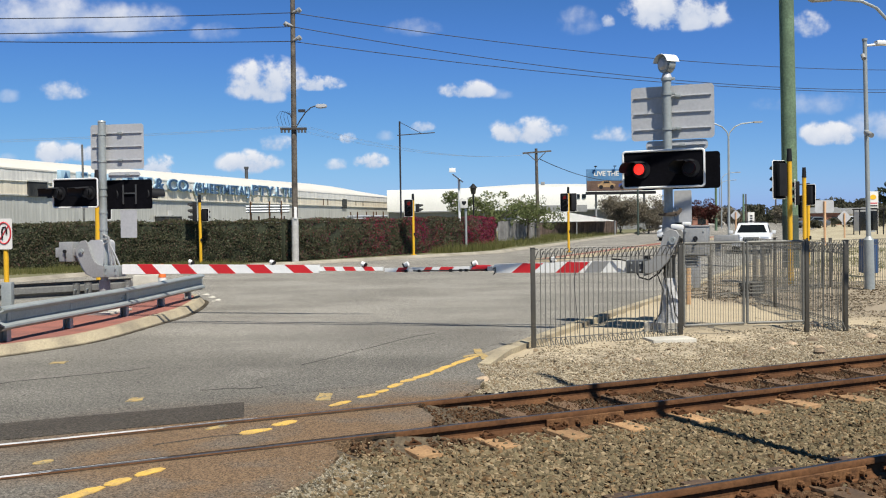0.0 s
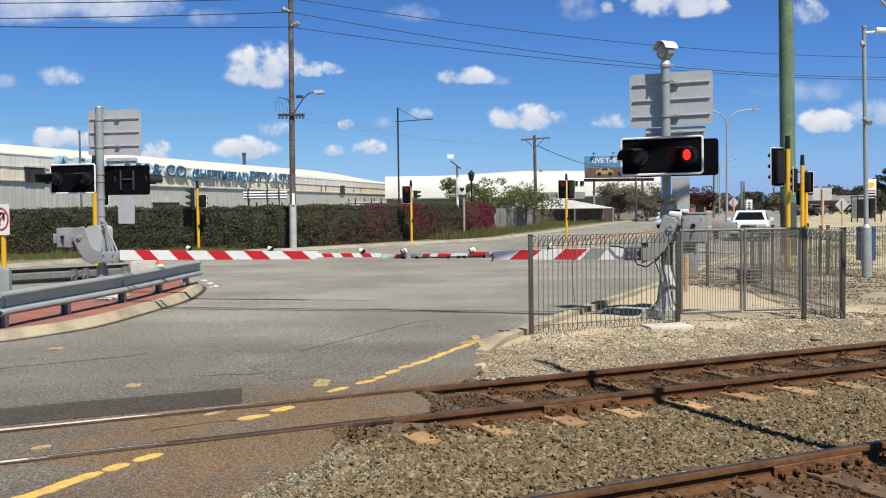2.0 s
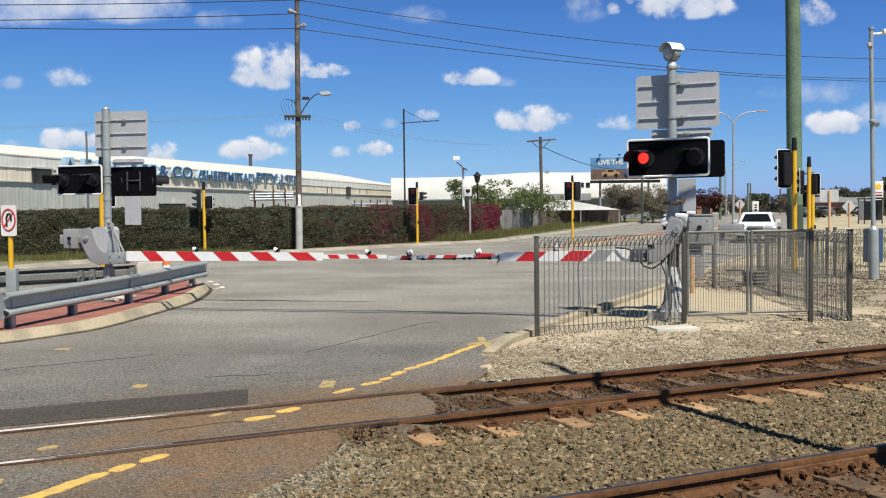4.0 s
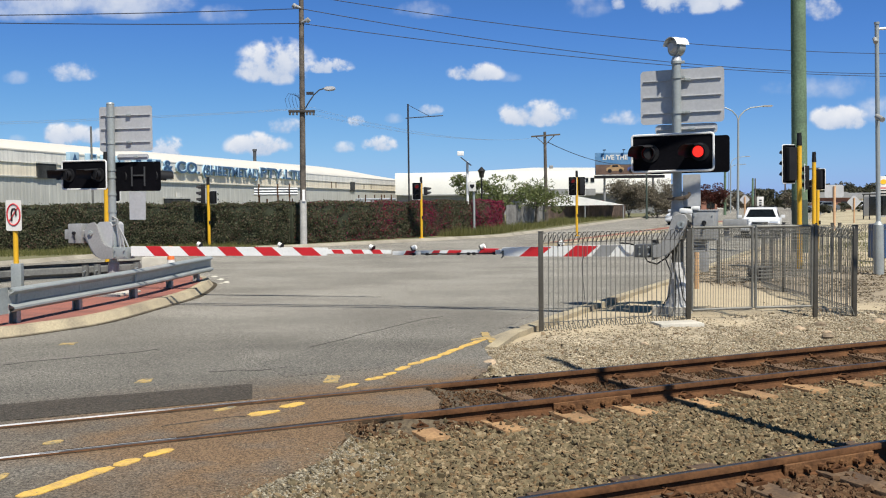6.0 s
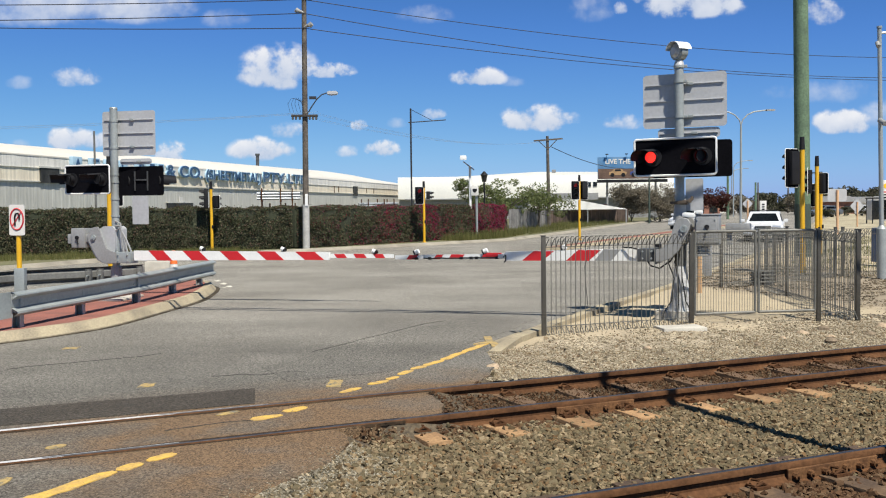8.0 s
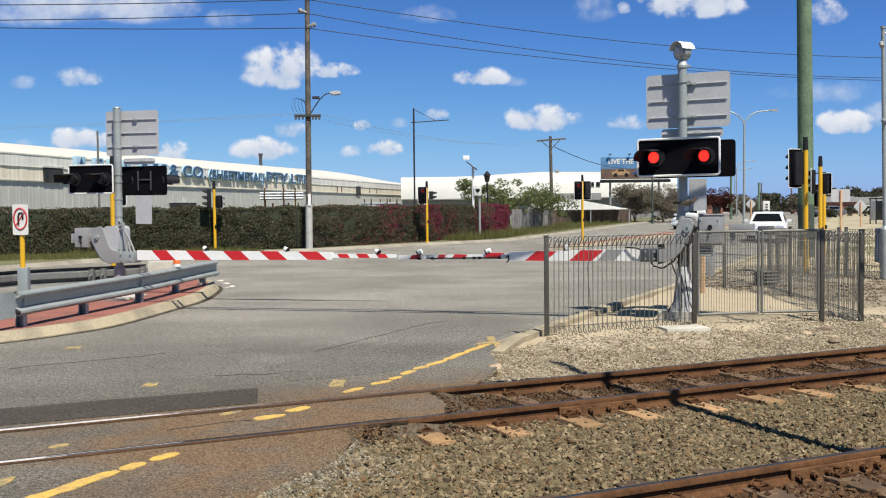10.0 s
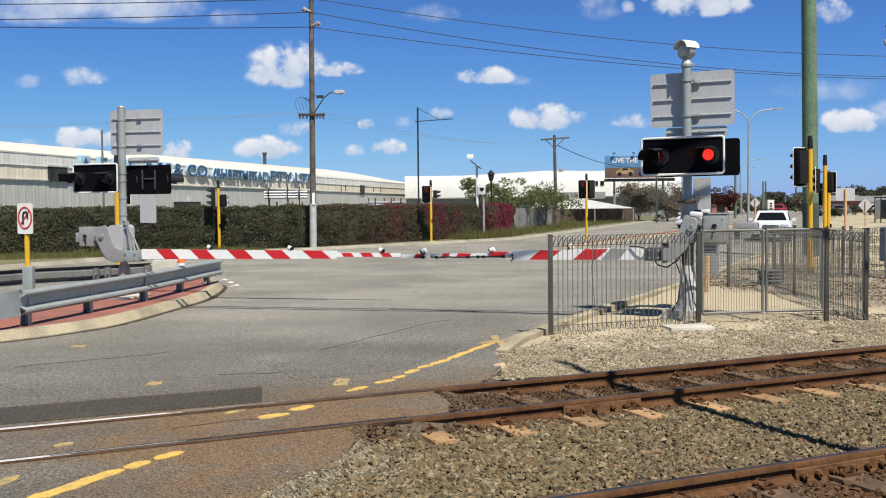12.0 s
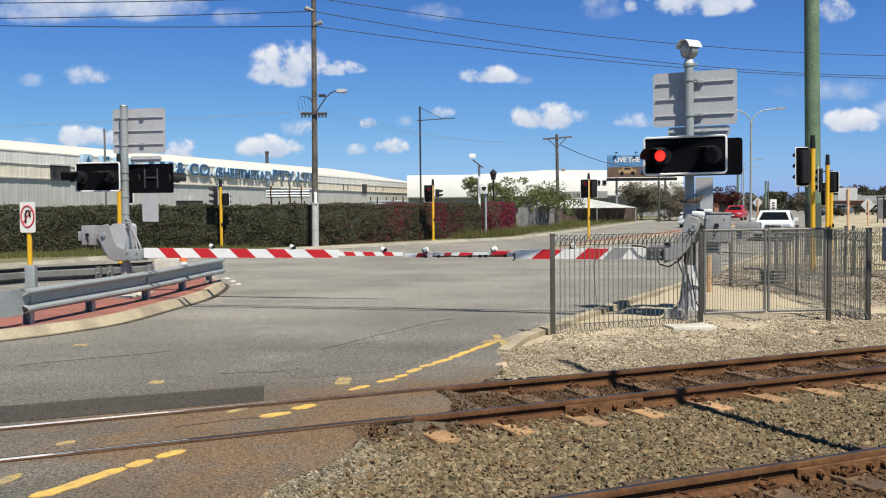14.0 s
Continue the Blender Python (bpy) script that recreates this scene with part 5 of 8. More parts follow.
def mesh_gate(parent, p, q, z0, z1, fine=0.05):
    p, q = Vector((*p, 0)), Vector((*q, 0))
    d = (q - p).normalized()
    for a, b in (((p, z0), (p, z1)), ((q, z0), (q, z1)), ((p, z1), (q, z1)), ((p, z0), (q, z0))):
        bm = bmesh.new()
        rod(bm, a[0] + Vector((0, 0, a[1])), b[0] + Vector((0, 0, b[1])), 0.021, seg=10)
        part("frame_bar", bm, FENCE_WIRE, parent, "dull grey steel tube")
    n = int((q - p).length / fine)
    bm = bmesh.new()
    rod(bm, (0, 0, z0), (0, 0, z1), 0.0032, seg=4, caps=False)
    upright = finish("wire", bm, FENCE_WIRE)
    bm = bmesh.new()
    rod(bm, (0, 0, 0), q - p, 0.0032, seg=4, caps=False)
    level = finish("wire", bm, FENCE_WIRE)
    for i in range(1, n):
        w = new("wire", upright)
        w.parent = parent
        w.matrix_basis = Matrix.Translation(p + d * (q - p).length * i / n)
    for i in range(9, 24):
        w = new("wire", level)
        w.parent = parent
        w.matrix_basis = Matrix.Translation(p + Vector((0, 0, z0 + (z1 - z0) * i / 24)))


P1, P2, P3, P4 = (1.45, 13.27), (3.76, 14.25), (5.81, 14.63), (6.45, 14.72)
f = thing("pedestrian_fence", pose(0, 0, 0), "loop-topped dull steel wire fence by the crossing mast", "fence", "crossing fences")
fence_post(f, P1)
fence_post(f, P2)
loop_panel(f, P1, P2)
bm = bmesh.new()
pipe(bm, [(1.45 + 2.31 * u, 13.24 + 0.98 * u, z) for u, z in ((0.285, 1.27), (0.28, 1.1), (0.262, 0.98), (0.266, 0.8), (0.275, 0.6), (0.282, 0.42), (0.284, 0.2))], 0.004, 5)
part("loose_wire", bm, WIRE, f, "thin bent wire hanging on the fence")
f = thing("pedestrian_fence", pose(0, 0, 0), "short loop-topped steel fence beside the gates", "fence", "crossing fences")
fence_post(f, P3)
fence_post(f, P4)
loop_panel(f, P3, P4)
f = thing("pedestrian_fence", pose(0, 0, 0), "loop-topped steel fence running back from the tracks", "fence", "crossing fences")
P5 = (6.69, 19.7)
for k in (0.36, 0.7):
    fence_post(f, (P4[0] + (P5[0] - P4[0]) * k, P4[1] + (P5[1] - P4[1]) * k), 1.4, 0.045)
loop_panel(f, P4, P5, 1.36)
MID = (4.82, 14.5)
for a, b in ((P2, MID), (P3, MID)):
    d = (Vector(b) - Vector(a)).normalized()
    g = thing("mesh_gate", pose(0, 0, 0), "closed wire mesh gate of dull steel tube", "gate", "crossing gates")
    mesh_gate(g, tuple(Vector(a) + d * 0.06), tuple(Vector(b) - d * 0.03), 0.2, 1.43, 0.043)
    bm = bmesh.new()
    box(bm, 0.03, 0.05, 0.1, pose(*(Vector(b) - d * 0.05), 0.75), 0.005)
    part("latch", bm, FENCE_STEEL, g)
f = thing("pedestrian_fence", pose(0, 0, 0), "loop-topped steel wire fence standing farther back", "fence", "crossing fences")
for p in ((6.0, 20.33), (7.3, 21.3), (7.55, 21.5), (9.53, 23.0), (9.75, 23.1), (13.0, 24.4), (16.5, 25.8)):
    fence_post(f, p, 1.25)
for a, b in (((6.0, 20.33), (7.3, 21.3)), ((7.55, 21.5), (9.53, 23.0)), ((9.75, 23.1), (13.0, 24.4)), ((13.0, 24.4), (16.5, 25.8))):
    loop_panel(f, a, b, 1.2)


# ---- guard rails on the island and behind it ----
WBEAM = [(0.0, 0.18), (0.035, 0.178), (0.1, 0.15), (0.105, 0.13), (0.006, 0.07), (0.0, -0.05), (0.098, -0.1), (0.1, -0.13), (0.035, -0.172), (0.0, -0.18)]


def guardrail(line, posts, z, label, out=1.0, ends=True, steel=None):
    steel = steel or GALV
    t = thing("guardrail", pose(0, 0, 0), label, "guardrail", "guardrails")
    path = smooth_path([(x, y, z) for x, y in line])
    bm = bmesh.new()
    prof = [(a * out, b) for a, b in WBEAM] + [((a - 0.006) * out, b) for a, b in WBEAM[::-1]]
    sweep(bm, prof, path)
    part("beam", bm, steel, t, "corrugated steel beam")
    if ends:
        for p, q in ((path[0], path[1]), (path[-1], path[-2])):
            d = (p - q).normalized()
            m = Matrix.Translation(p) @ pose(0, 0, 0, 0, 0, math.degrees(math.atan2(d.y, d.x)))
            bm = bmesh.new()
            k = -out if p == path[0] else out
            pts = [(0.0, 0.0), (0.3, 0.02 * k), (0.55, 0.1 * k), (0.66, 0.26 * k), (0.65, 0.27 * k), (0.53, 0.12 * k), (0.3, 0.035 * k), (0.0, 0.012 * k)]
            if p != path[0]:
                pts = [(x * 0.5, y * 0.5) for x, y in pts]
            prism(bm, pts, -0.19, 0.19, m)
            part("end_wing", bm, GALV, t, "flared end piece")
    for x, y in posts:
        bm = bmesh.new()
        for dx in (-0.055, 0.055):
            box(bm, 0.012, 0.13, z + 0.14, pose(x + dx, y, (z + 0.14) / 2 - 0.0))
        box(bm, 0.1, 0.012, z + 0.14, pose(x, y + 0.05, (z + 0.14) / 2))
        box(bm, 0.14, 0.1, 0.24, pose(x, y, z - 0.02), 0.008)
        part("post", bm, steel, t, "steel channel post")
        bm = bmesh.new()
        rod(bm, (x + 0.02, y - 0.2, z), (x + 0.02, y - 0.05, z), 0.016, seg=6)
        part("bolt", bm, GALV, t)


guardrail([(-6.22, 13.95), (-6.12, 14.6), (-5.9, 15.8), (-5.6, 17.65), (-5.45, 19.3), (-5.34, 20.9), (-5.22, 22.1)], [(-6.24, 14.2), (-5.95, 15.9), (-5.62, 17.8), (-5.5, 19.8), (-5.42, 21.7)], 0.49, "galvanised steel guardrail curving round the red island", 1.0)
# this rail's steel colour is darker than that of the front guardrail
guardrail([(-11.0, 19.2), (-10.4, 20.0), (-9.75, 20.95), (-9.35, 21.6), (-8.0, 22.7), (-7.2, 23.5)], [(-9.9, 20.6), (-8.15, 22.35), (-7.95, 22.55), (-7.25, 23.3)], 0.34, "dull dark grey steel guardrail along the back of the median island", -1.0, False, DULL_GREY)


# ---- poles, wires and signals ----
def strand(name, pts, r, label, material=None):
    bm = bmesh.new()
    pipe(bm, pts, r, 5)
    ob = part(name, bm, material or WIRE, None, label)
    return tagged(ob, "", "cable", "overhead cables")


def wood_pole():
    t = thing("power_pole", on_ground(-5.66, 41.12, 0, 0.1, 0.45), "weathered timber power pole with white steel foot and street lamp", "power pole", "power poles")
    bm = bmesh.new()
    rod(bm, (0, 0, 1.7), (0, 0, 11.6), 0.13, 0.098, seg=16)
    part("shaft", bm, TIMBER_GREY, t, "grey cracked timber shaft")
    bm = bmesh.new()
    rod(bm, (0, 0, 0), (0, 0, 1.9), 0.155, 0.147, seg=18)
    part("steel_foot", bm, mat("weathered_white_paint", (0.42, 0.41, 0.385), 0.6, 0, 0.12, 2, 12, 0.05), t, "white painted steel foot")
    bm = bmesh.new()
    box(bm, 0.12, 0.03, 0.5, pose(0.05, -0.17, 2.1))
    part("plate", bm, WHITE, t, "small white plate")
    for z, x in ((10.62, 0.18), (10.05, -0.18), (9.45, 0.18)):
        bm = bmesh.new()
        rod(bm, (0, -0.05, z - 0.05), (x * 1.8, -0.12, z + 0.06), 0.05, 0.09, seg=12)
        rod(bm, (x * 1.3, -0.1, z), (x * 1.9, -0.14, z + 0.08), 0.11, 0.1, seg=12)
        part("insulator", bm, GREY_PAINT, t, "pale ceramic insulator")
    bm = bmesh.new()
    box(bm, 1.12, 0.1, 0.1, pose(0.0, -0.16, 5.66), 0.01)
    part("crossarm", bm, TIMBER_DARK, t, "timber crossarm")
    for x in (-0.5, -0.36, -0.2, 0.22, 0.36, 0.5):
        bm = bmesh.new()
        rod(bm, (x, -0.16, 5.62), (x, -0.18, 5.5), 0.045, seg=8)
        part("pin_insulator", bm, DARK_STEEL, t)
    bm = bmesh.new()
    pipe(bm, [(0.1, 0, 5.75), (0.28, -0.1, 6.02), (0.52, -0.2, 6.34), (0.75, -0.25, 6.54), (1.0, -0.25, 6.62)], 0.026, 8)
    part("lamp_arm", bm, DARK_STEEL, t, "curved dark steel lamp arm")
    bm = bmesh.new()
    prism(bm, [(0.95, -0.07), (1.12, -0.12), (1.4, -0.09), (1.46, 0.0), (1.36, 0.07), (1.0, 0.06)], -0.12, 0.12, pose(0, -0.25, 6.62) @ UPRIGHT)
    bmesh.ops.bevel(bm, geom=bm.edges[:], offset=0.03, segments=2, affect="EDGES")
    part("lamp_head", bm, ALU, t, "pale grey street lamp head")
    bm = bmesh.new()
    for k in range(5):
        pipe(bm, [(-0.1, -0.1, 6.3 - 0.05 * k), (-0.55 + 0.1 * k, -0.2, 6.4), (-0.7 + 0.15 * k, -0.2, 6.15), (-0.6 + 0.15 * k, -0.2, 5.8)], 0.008, 5)
    box(bm, 0.3, 0.1, 0.12, pose(0.35, -0.12, 6.42))
    part("service_leads", bm, WIRE, t, "black looped service leads")


wood_pole()
for z, a, b in ((10.65, -4.2, 7.8), (10.07, -6.3, 9.5), (9.45, -3.9, 6.6)):
    strand("overhead_cable", [(-5.6 + 63.7 * t, 41.0 + 33.9 * t, z + a * t + b * t * t) for t in [i / 40 * 0.72 for i in range(41)]], 0.017, "black overhead power cable crossing the sky")
for z, a in ((10.65, -3.2), (10.07, -3.2), (9.45, -2.2)):
    strand("overhead_cable", [(-5.6 - 34.5 * t, 41.0 - 11.1 * t, z + a * t + 1.6 * t * t) for t in [i / 24 * 0.8 for i in range(25)]], 0.018, "black overhead power cable crossing the sky")
for x in (-0.6, -0.3, 0.4, 0.65):
    strand("service_cable", [(-5.69 + x - 30 * t, 40.96 + 2 * t, 5.86 - 1.4 * t + 1.1 * t * t + 0.1 * x) for t in [i / 20 for i in range(21)]], 0.003, "thin low-voltage cable beside the pole", GALV)
    strand("service_cable", [(-5.69 + x + (14.5 - x) * t, 40.96 + 35.6 * t, 5.86 - 1.6 * t + 2.7 * t * t) for t in [i / 20 for i in range(21)]], 0.004, "thin low-voltage cable between two poles", GALV)


def far_pole():
    t = thing("power_pole", on_ground(8.85, 76.6, 0, 0.1, -0.8), "thin grey timber power pole with one crossarm", "power pole", "power poles")
    bm = bmesh.new()
    rod(bm, (0, 0, 0), (0, 0, 7.25), 0.16, 0.11, seg=12)
    part("shaft", bm, TIMBER_GREY, t)
    bm = bmesh.new()
    box(bm, 2.3, 0.1, 0.12, pose(0.05, -0.12, 6.95, 0, -3))
    rod(bm, (-0.75, -0.1, 6.9), (0, -0.1, 6.2), 0.03, seg=6)
    rod(bm, (0.75, -0.1, 6.95), (0, -0.1, 6.2), 0.03, seg=6)
    part("crossarm", bm, TIMBER_GREY, t)
    bm = bmesh.new()
    box(bm, 0.3, 0.2, 0.25, pose(0.45, -0.1, 4.45), 0.03)
    part("junction_box", bm, GREY_PAINT, t)
    bm = bmesh.new()
    rod(bm, (-2.0, 0, 0), (-1.2, 0, 3.4), 0.05, seg=8)
    part("stay_pipe", bm, SIGN_WHITE, t, "pale leaning stay pipe")


far_pole()
strand("service_cable", [(9.0 + 16 * t, 76.4 + 40 * t, 6.5 - 3.2 * t + 3.0 * t * t) for t in [i / 20 for i in range(21)]], 0.03, "black sagging cable from the pole")


def green_pole():
    t = thing("green_pole", on_ground(12.1, 31.77, 0, 0, -0.9), "thick green treated timber pole with a dark wrapped foot", "power pole", "power poles")
    bm = bmesh.new()
    rod(bm, (0, 0, 1.7), (0, 0, 12.0), 0.25, 0.225, seg=24)
    part("shaft", bm, TIMBER_GREEN, t)
    bm = bmesh.new()
    rod(bm, (0, 0, -0.1), (0, 0, 1.8), 0.262, 0.257, seg=24)
    part("foot_wrap", bm, GREEN_DARK, t, "dark green wrap")


green_pole()


def signal_head(parent, m, lenses=3, h=0.85, w=0.3, board=True, lit=None, name="signal_head"):
    """A traffic signal head that faces -y of its own space."""
    b = new(name)
    b.parent = parent
    b.matrix_basis = m
    tagged(b, "black traffic signal head with visors")
    bm = bmesh.new()
    box(bm, w * 0.8, 0.16, h * 0.96, pose(0, 0.06, 0), 0.02)
    part("housing", bm, BLACK, b)
    if board:
        bm = bmesh.new()
        prism(bm, rounded(w * 1.35, h * 1.12, 0.05), -0.006, 0.006, UPRIGHT)
        part("backing_board", bm, MATT_BLACK, b)
        bm = bmesh.new()
        pipe(bm, [(x, 0.0, z) for x, z in rounded(w * 1.35, h * 1.12, 0.05)], 0.011, 5, closed=True)
        part("board_edge", bm, WHITE, b, "white rim")
    for i in range(lenses):
        z = h * (0.5 - (i + 0.5) / lenses) * 0.95
        r = min(0.1, h / lenses * 0.42)
        bm = bmesh.new()
        rod(bm, (0, -0.02, z), (0, -0.035, z), r, seg=18)
        on = lit == i
        part("lens", bm, LED_DIM if on else BLACK, b, "lit red lens" if on else "")
        bm = bmesh.new()
        n = 14
        for off in (0.0, 0.006):
            v0 = [bm.verts.new(((r + off) * math.cos(radians(-20 + 220 * k / n)), -0.02, z + (r + off) * math.sin(radians(-20 + 220 * k / n)))) for k in range(n + 1)]
            v1 = [bm.verts.new((v.co.x, -0.22 if v.co.z > z else -0.12, v.co.z - 0.02)) for v in v0]
            for k in range(n):
                bm.faces.new((v0[k], v0[k + 1], v1[k + 1], v1[k]))
        part("visor", bm, BLACK, b)
    return b


def signal_post(x, y, h, heads, lean=0.0, z=0.1, label="yellow traffic signal post with black signal heads"):
    t = thing("traffic_signal", on_ground(x, y, 0, z, lean), label, "traffic signal", "traffic signals")
    bm = bmesh.new()
    rod(bm, (0, 0, 0), (0, 0, h - 0.3), 0.062, seg=16)
    rod(bm, (0, 0, 0), (0, 0, 0.03), 0.14, seg=16)
    part("post", bm, YELLOW, t)
    bm = bmesh.new()
    rod(bm, (0, 0, h - 0.32), (0, 0, h), 0.07, 0.055, seg=14)
    part("finial", bm, BLACK, t, "black post cap")
    bm = bmesh.new()
    rod(bm, (0.05, -0.06, 1.02), (0.05, -0.09, 1.02), 0.025, seg=12)
    box(bm, 0.07, 0.06, 0.13, pose(0.05, -0.05, 1.02), 0.015)
    part("push_button", bm, BLACK, t)
    for m, n, hh, ww, bd, lit in heads:
        signal_head(t, m, n, hh, ww, bd, lit)
        v = m.translation
        for dz in (0.35 * hh, -0.35 * hh):
            bm = bmesh.new()
            rod(bm, (0, 0, v.z + dz), (v.x, v.y + 0.05, v.z + dz), 0.02, seg=6)
            part("bracket", bm, GALV, t)


signal_post(-9.41, 39.95, 2.9, [(pose(-0.27, 0, 2.2, 0, 0, -80), 3, 0.82, 0.28, False, None), (pose(0.22, 0, 2.05, 0, 0, 155), 2, 0.48, 0.26, True, None)])
signal_post(-0.69, 47.15, 3.0, [(pose(-0.22, -0.1, 2.3, 0, 0, 12), 3, 0.75, 0.32, True, 0), (pose(0.27, 0, 2.3, 0, 0, 100), 2, 0.42, 0.28, False, None)])
signal_post(7.05, 47.9, 3.25, [(pose(-0.22, -0.1, 2.48, 0, 0, 8), 3, 0.82, 0.3, True, 0), (pose(0.24, 0.05, 2.48, 0, 0, 190), 3, 0.82, 0.3, True, None)])
signal_post(9.2, 24.18, 3.5, [(pose(-0.27, -0.02, 2.72, 0, 0, -150), 3, 0.86, 0.36, True, None)], -0.6, 0.0)
signal_post(11.86, 30.0, 3.3, [(pose(0.2, 0.05, 2.44, 0, 0, 130), 3, 0.58, 0.27, True, None), (pose(-0.2, 0.25, 2.5, 0, 0, -110), 3, 0.78, 0.3, True, None)], -0.4, 0.0)
signal_post(13.16, 33.0, 2.9, [(pose(-0.1, 0.2, 2.1, 0, 0, 180), 3, 0.7, 0.28, True, None)], 0.0, 0.0)
signal_post(-8.2, 24.0, 3.2, [(pose(0.1, 0.16, 2.4, 0, 0, 170), 3, 0.8, 0.3, True, None)], 0.5, 0.0)


def light_post():
    t = thing("camera_post", on_ground(10.3, 22.21, 0, 0, -1.15), "pale grey steel post with a camera arm", "post")
    bm = bmesh.new()
    rod(bm, (0, 0, 1.25), (0, 0, 5.85), 0.052, 0.047, seg=16)
    rod(bm, (0, 0, 5.83), (0, 0, 5.88), 0.06, seg=16)
    part("shaft", bm, GALV, t)
    bm = bmesh.new()
    rod(bm, (0, 0, 0), (0, 0, 1.22), 0.115, 0.11, seg=20)
    rod(bm, (0, 0, 1.22), (0, 0, 1.3), 0.11, 0.055, seg=20)
    rod(bm, (0, 0, 0), (0, 0, 0.03), 0.19, seg=20)
    part("base_tube", bm, GALV, t, "wider galvanised base tube")
    bm = bmesh.new()
    rod(bm, (0, 0, 5.72), (0.5, 0, 5.74), 0.03, seg=10)
    box(bm, 0.5, 0.2, 0.1, pose(0.5, 0, 5.76, 0, 4), 0.03)
    part("lamp_head", bm, WHITE, t, "white lamp head")
    bm = bmesh.new()
    rod(bm, (-0.04, -0.06, 3.72), (-0.02, -0.3, 3.62), 0.06, seg=12)
    part("camera_body", bm, GREY_PAINT, t, "small grey camera")
    bm = bmesh.new()
    rod(bm, (-0.06, -0.02, 5.5), (-0.08, -0.12, 5.4), 0.05, seg=12)
    part("camera_body", bm, GREY_PAINT, t, "small grey camera")


light_post()


def street_light(x, y, h, arms, r=0.09, lean=0.0, label="tall galvanised street light with a curved arm"):
    t = thing("street_light", on_ground(x, y, 0, 0, lean), label, "street light", "street lights")
    bm = bmesh.new()
    rod(bm, (0, 0, 0), (0, 0, h - 1.0), r, r * 0.7, seg=14)
    part("shaft", bm, GALV, t)
    for s, reach in arms:
        bm = bmesh.new()
        pipe(bm, [(0, 0, h - 1.1), (0, 0, h - 1.0), (s * 0.06 * reach, 0, h - 0.65), (s * 0.25 * reach, 0, h - 0.3), (s * 0.5 * reach, 0, h - 0.1), (s * reach, 0, h)], r * 0.5, 8)
        part("arm", bm, GALV, t)
        bm = bmesh.new()
        prism(bm, [(0, -0.05), (0.5 * s, -0.06), (0.62 * s, 0.0), (0.5 * s, 0.06), (0, 0.05)], -0.13, 0.13, pose(s * reach, 0, h) @ UPRIGHT)
        part("lamp_head", bm, GREY_PAINT, t)


street_light(12.85, 26.0, 7.7, [(-1, 1.6)], 0.085, -1.6)
street_light(20.5, 65.0, 8.1, [(1, 1.7), (-1, 1.7)], 0.09, 0.0, "thin galvanised street light with two curved arms")
street_light(40.0, 130.0, 7.6, [(1, 2.0)], 0.09)
street_light(52.0, 170.0, 8.0, [(1, 2.4)], 0.1)


def arm_post():
    t = thing("gantry_post", on_ground(-1.5, 55, 0, 0.1), "tall thin black post with a braced side arm", "post")
    bm = bmesh.new()
    rod(bm, (0, 0, 0), (0, 0, 7.35), 0.052, seg=10)
    part("shaft", bm, WIRE, t)
    bm = bmesh.new()
    rod(bm, (-0.15, 0, 6.55), (2.0, 0, 6.68), 0.028, seg=8)
    part("arm", bm, WIRE, t)
    bm = bmesh.new()
    rod(bm, (0, 0, 7.3), (1.25, 0, 6.64), 0.015, seg=6)
    part("brace", bm, WIRE, t)


arm_post()


def solar_post():
    t = thing("solar_sign_post", on_ground(2.15, 53.6, 0, 0.1), "grey post with a solar panel and a white display box", "sign post")
    bm = bmesh.new()
    rod(bm, (0, 0, 0), (0, 0, 2.3), 0.07, seg=12)
    part("shaft", bm, GALV, t)
    bm = bmesh.new()
    rod(bm, (-0.35, 0, 1.6), (-0.35, 0, 4.0), 0.07, seg=12)
    part("upper_shaft", bm, WHITE, t)
    bm = bmesh.new()
    box(bm, 0.75, 0.6, 0.04, pose(-0.42, -0.05, 4.0, 0, 38, 0), 0.01)
    part("solar_panel", bm, mat("solar_cells", (0.05, 0.06, 0.12), 0.2), t, "dark solar panel")
    bm = bmesh.new()
    box(bm, 0.36, 0.1, 0.24, pose(-0.72, -0.05, 4.45), 0.01)
    part("top_box", bm, WHITE, t)
    bm = bmesh.new()
    box(bm, 0.42, 0.14, 0.52, pose(-0.1, -0.1, 2.6), 0.015)
    part("display_box", bm, SIGN_WHITE, t, "white display box")
    bm = bmesh.new()
    prism(bm, [(-0.12, 0.1), (0.12, 0.1), (0.12, -0.02), (0, -0.14), (-0.12, -0.02)], 0.075, 0.085, pose(-0.1, -0.1, 2.62) @ UPRIGHT)
    part("shield", bm, BLACK, t, "dark shield")


solar_post()


def lantern():
    t = thing("lantern_post", on_ground(2.8, 58, 0, 0.1), "black lantern on a slim post", "lamp")
    bm = bmesh.new()
    rod(bm, (0, 0, 0), (0, 0, 3.2), 0.05, seg=10)
    part("shaft", bm, BLACK, t)
    bm = bmesh.new()
    rod(bm, (0, 0, 3.2), (0, 0, 3.6), 0.12, 0.2, seg=8)
    part("lantern_glass", bm, GLASS_DARK, t)
    bm = bmesh.new()
    rod(bm, (0, 0, 3.6), (0, 0, 3.85), 0.26, 0.03, seg=8)
    part("cap", bm, BLACK, t)


lantern()


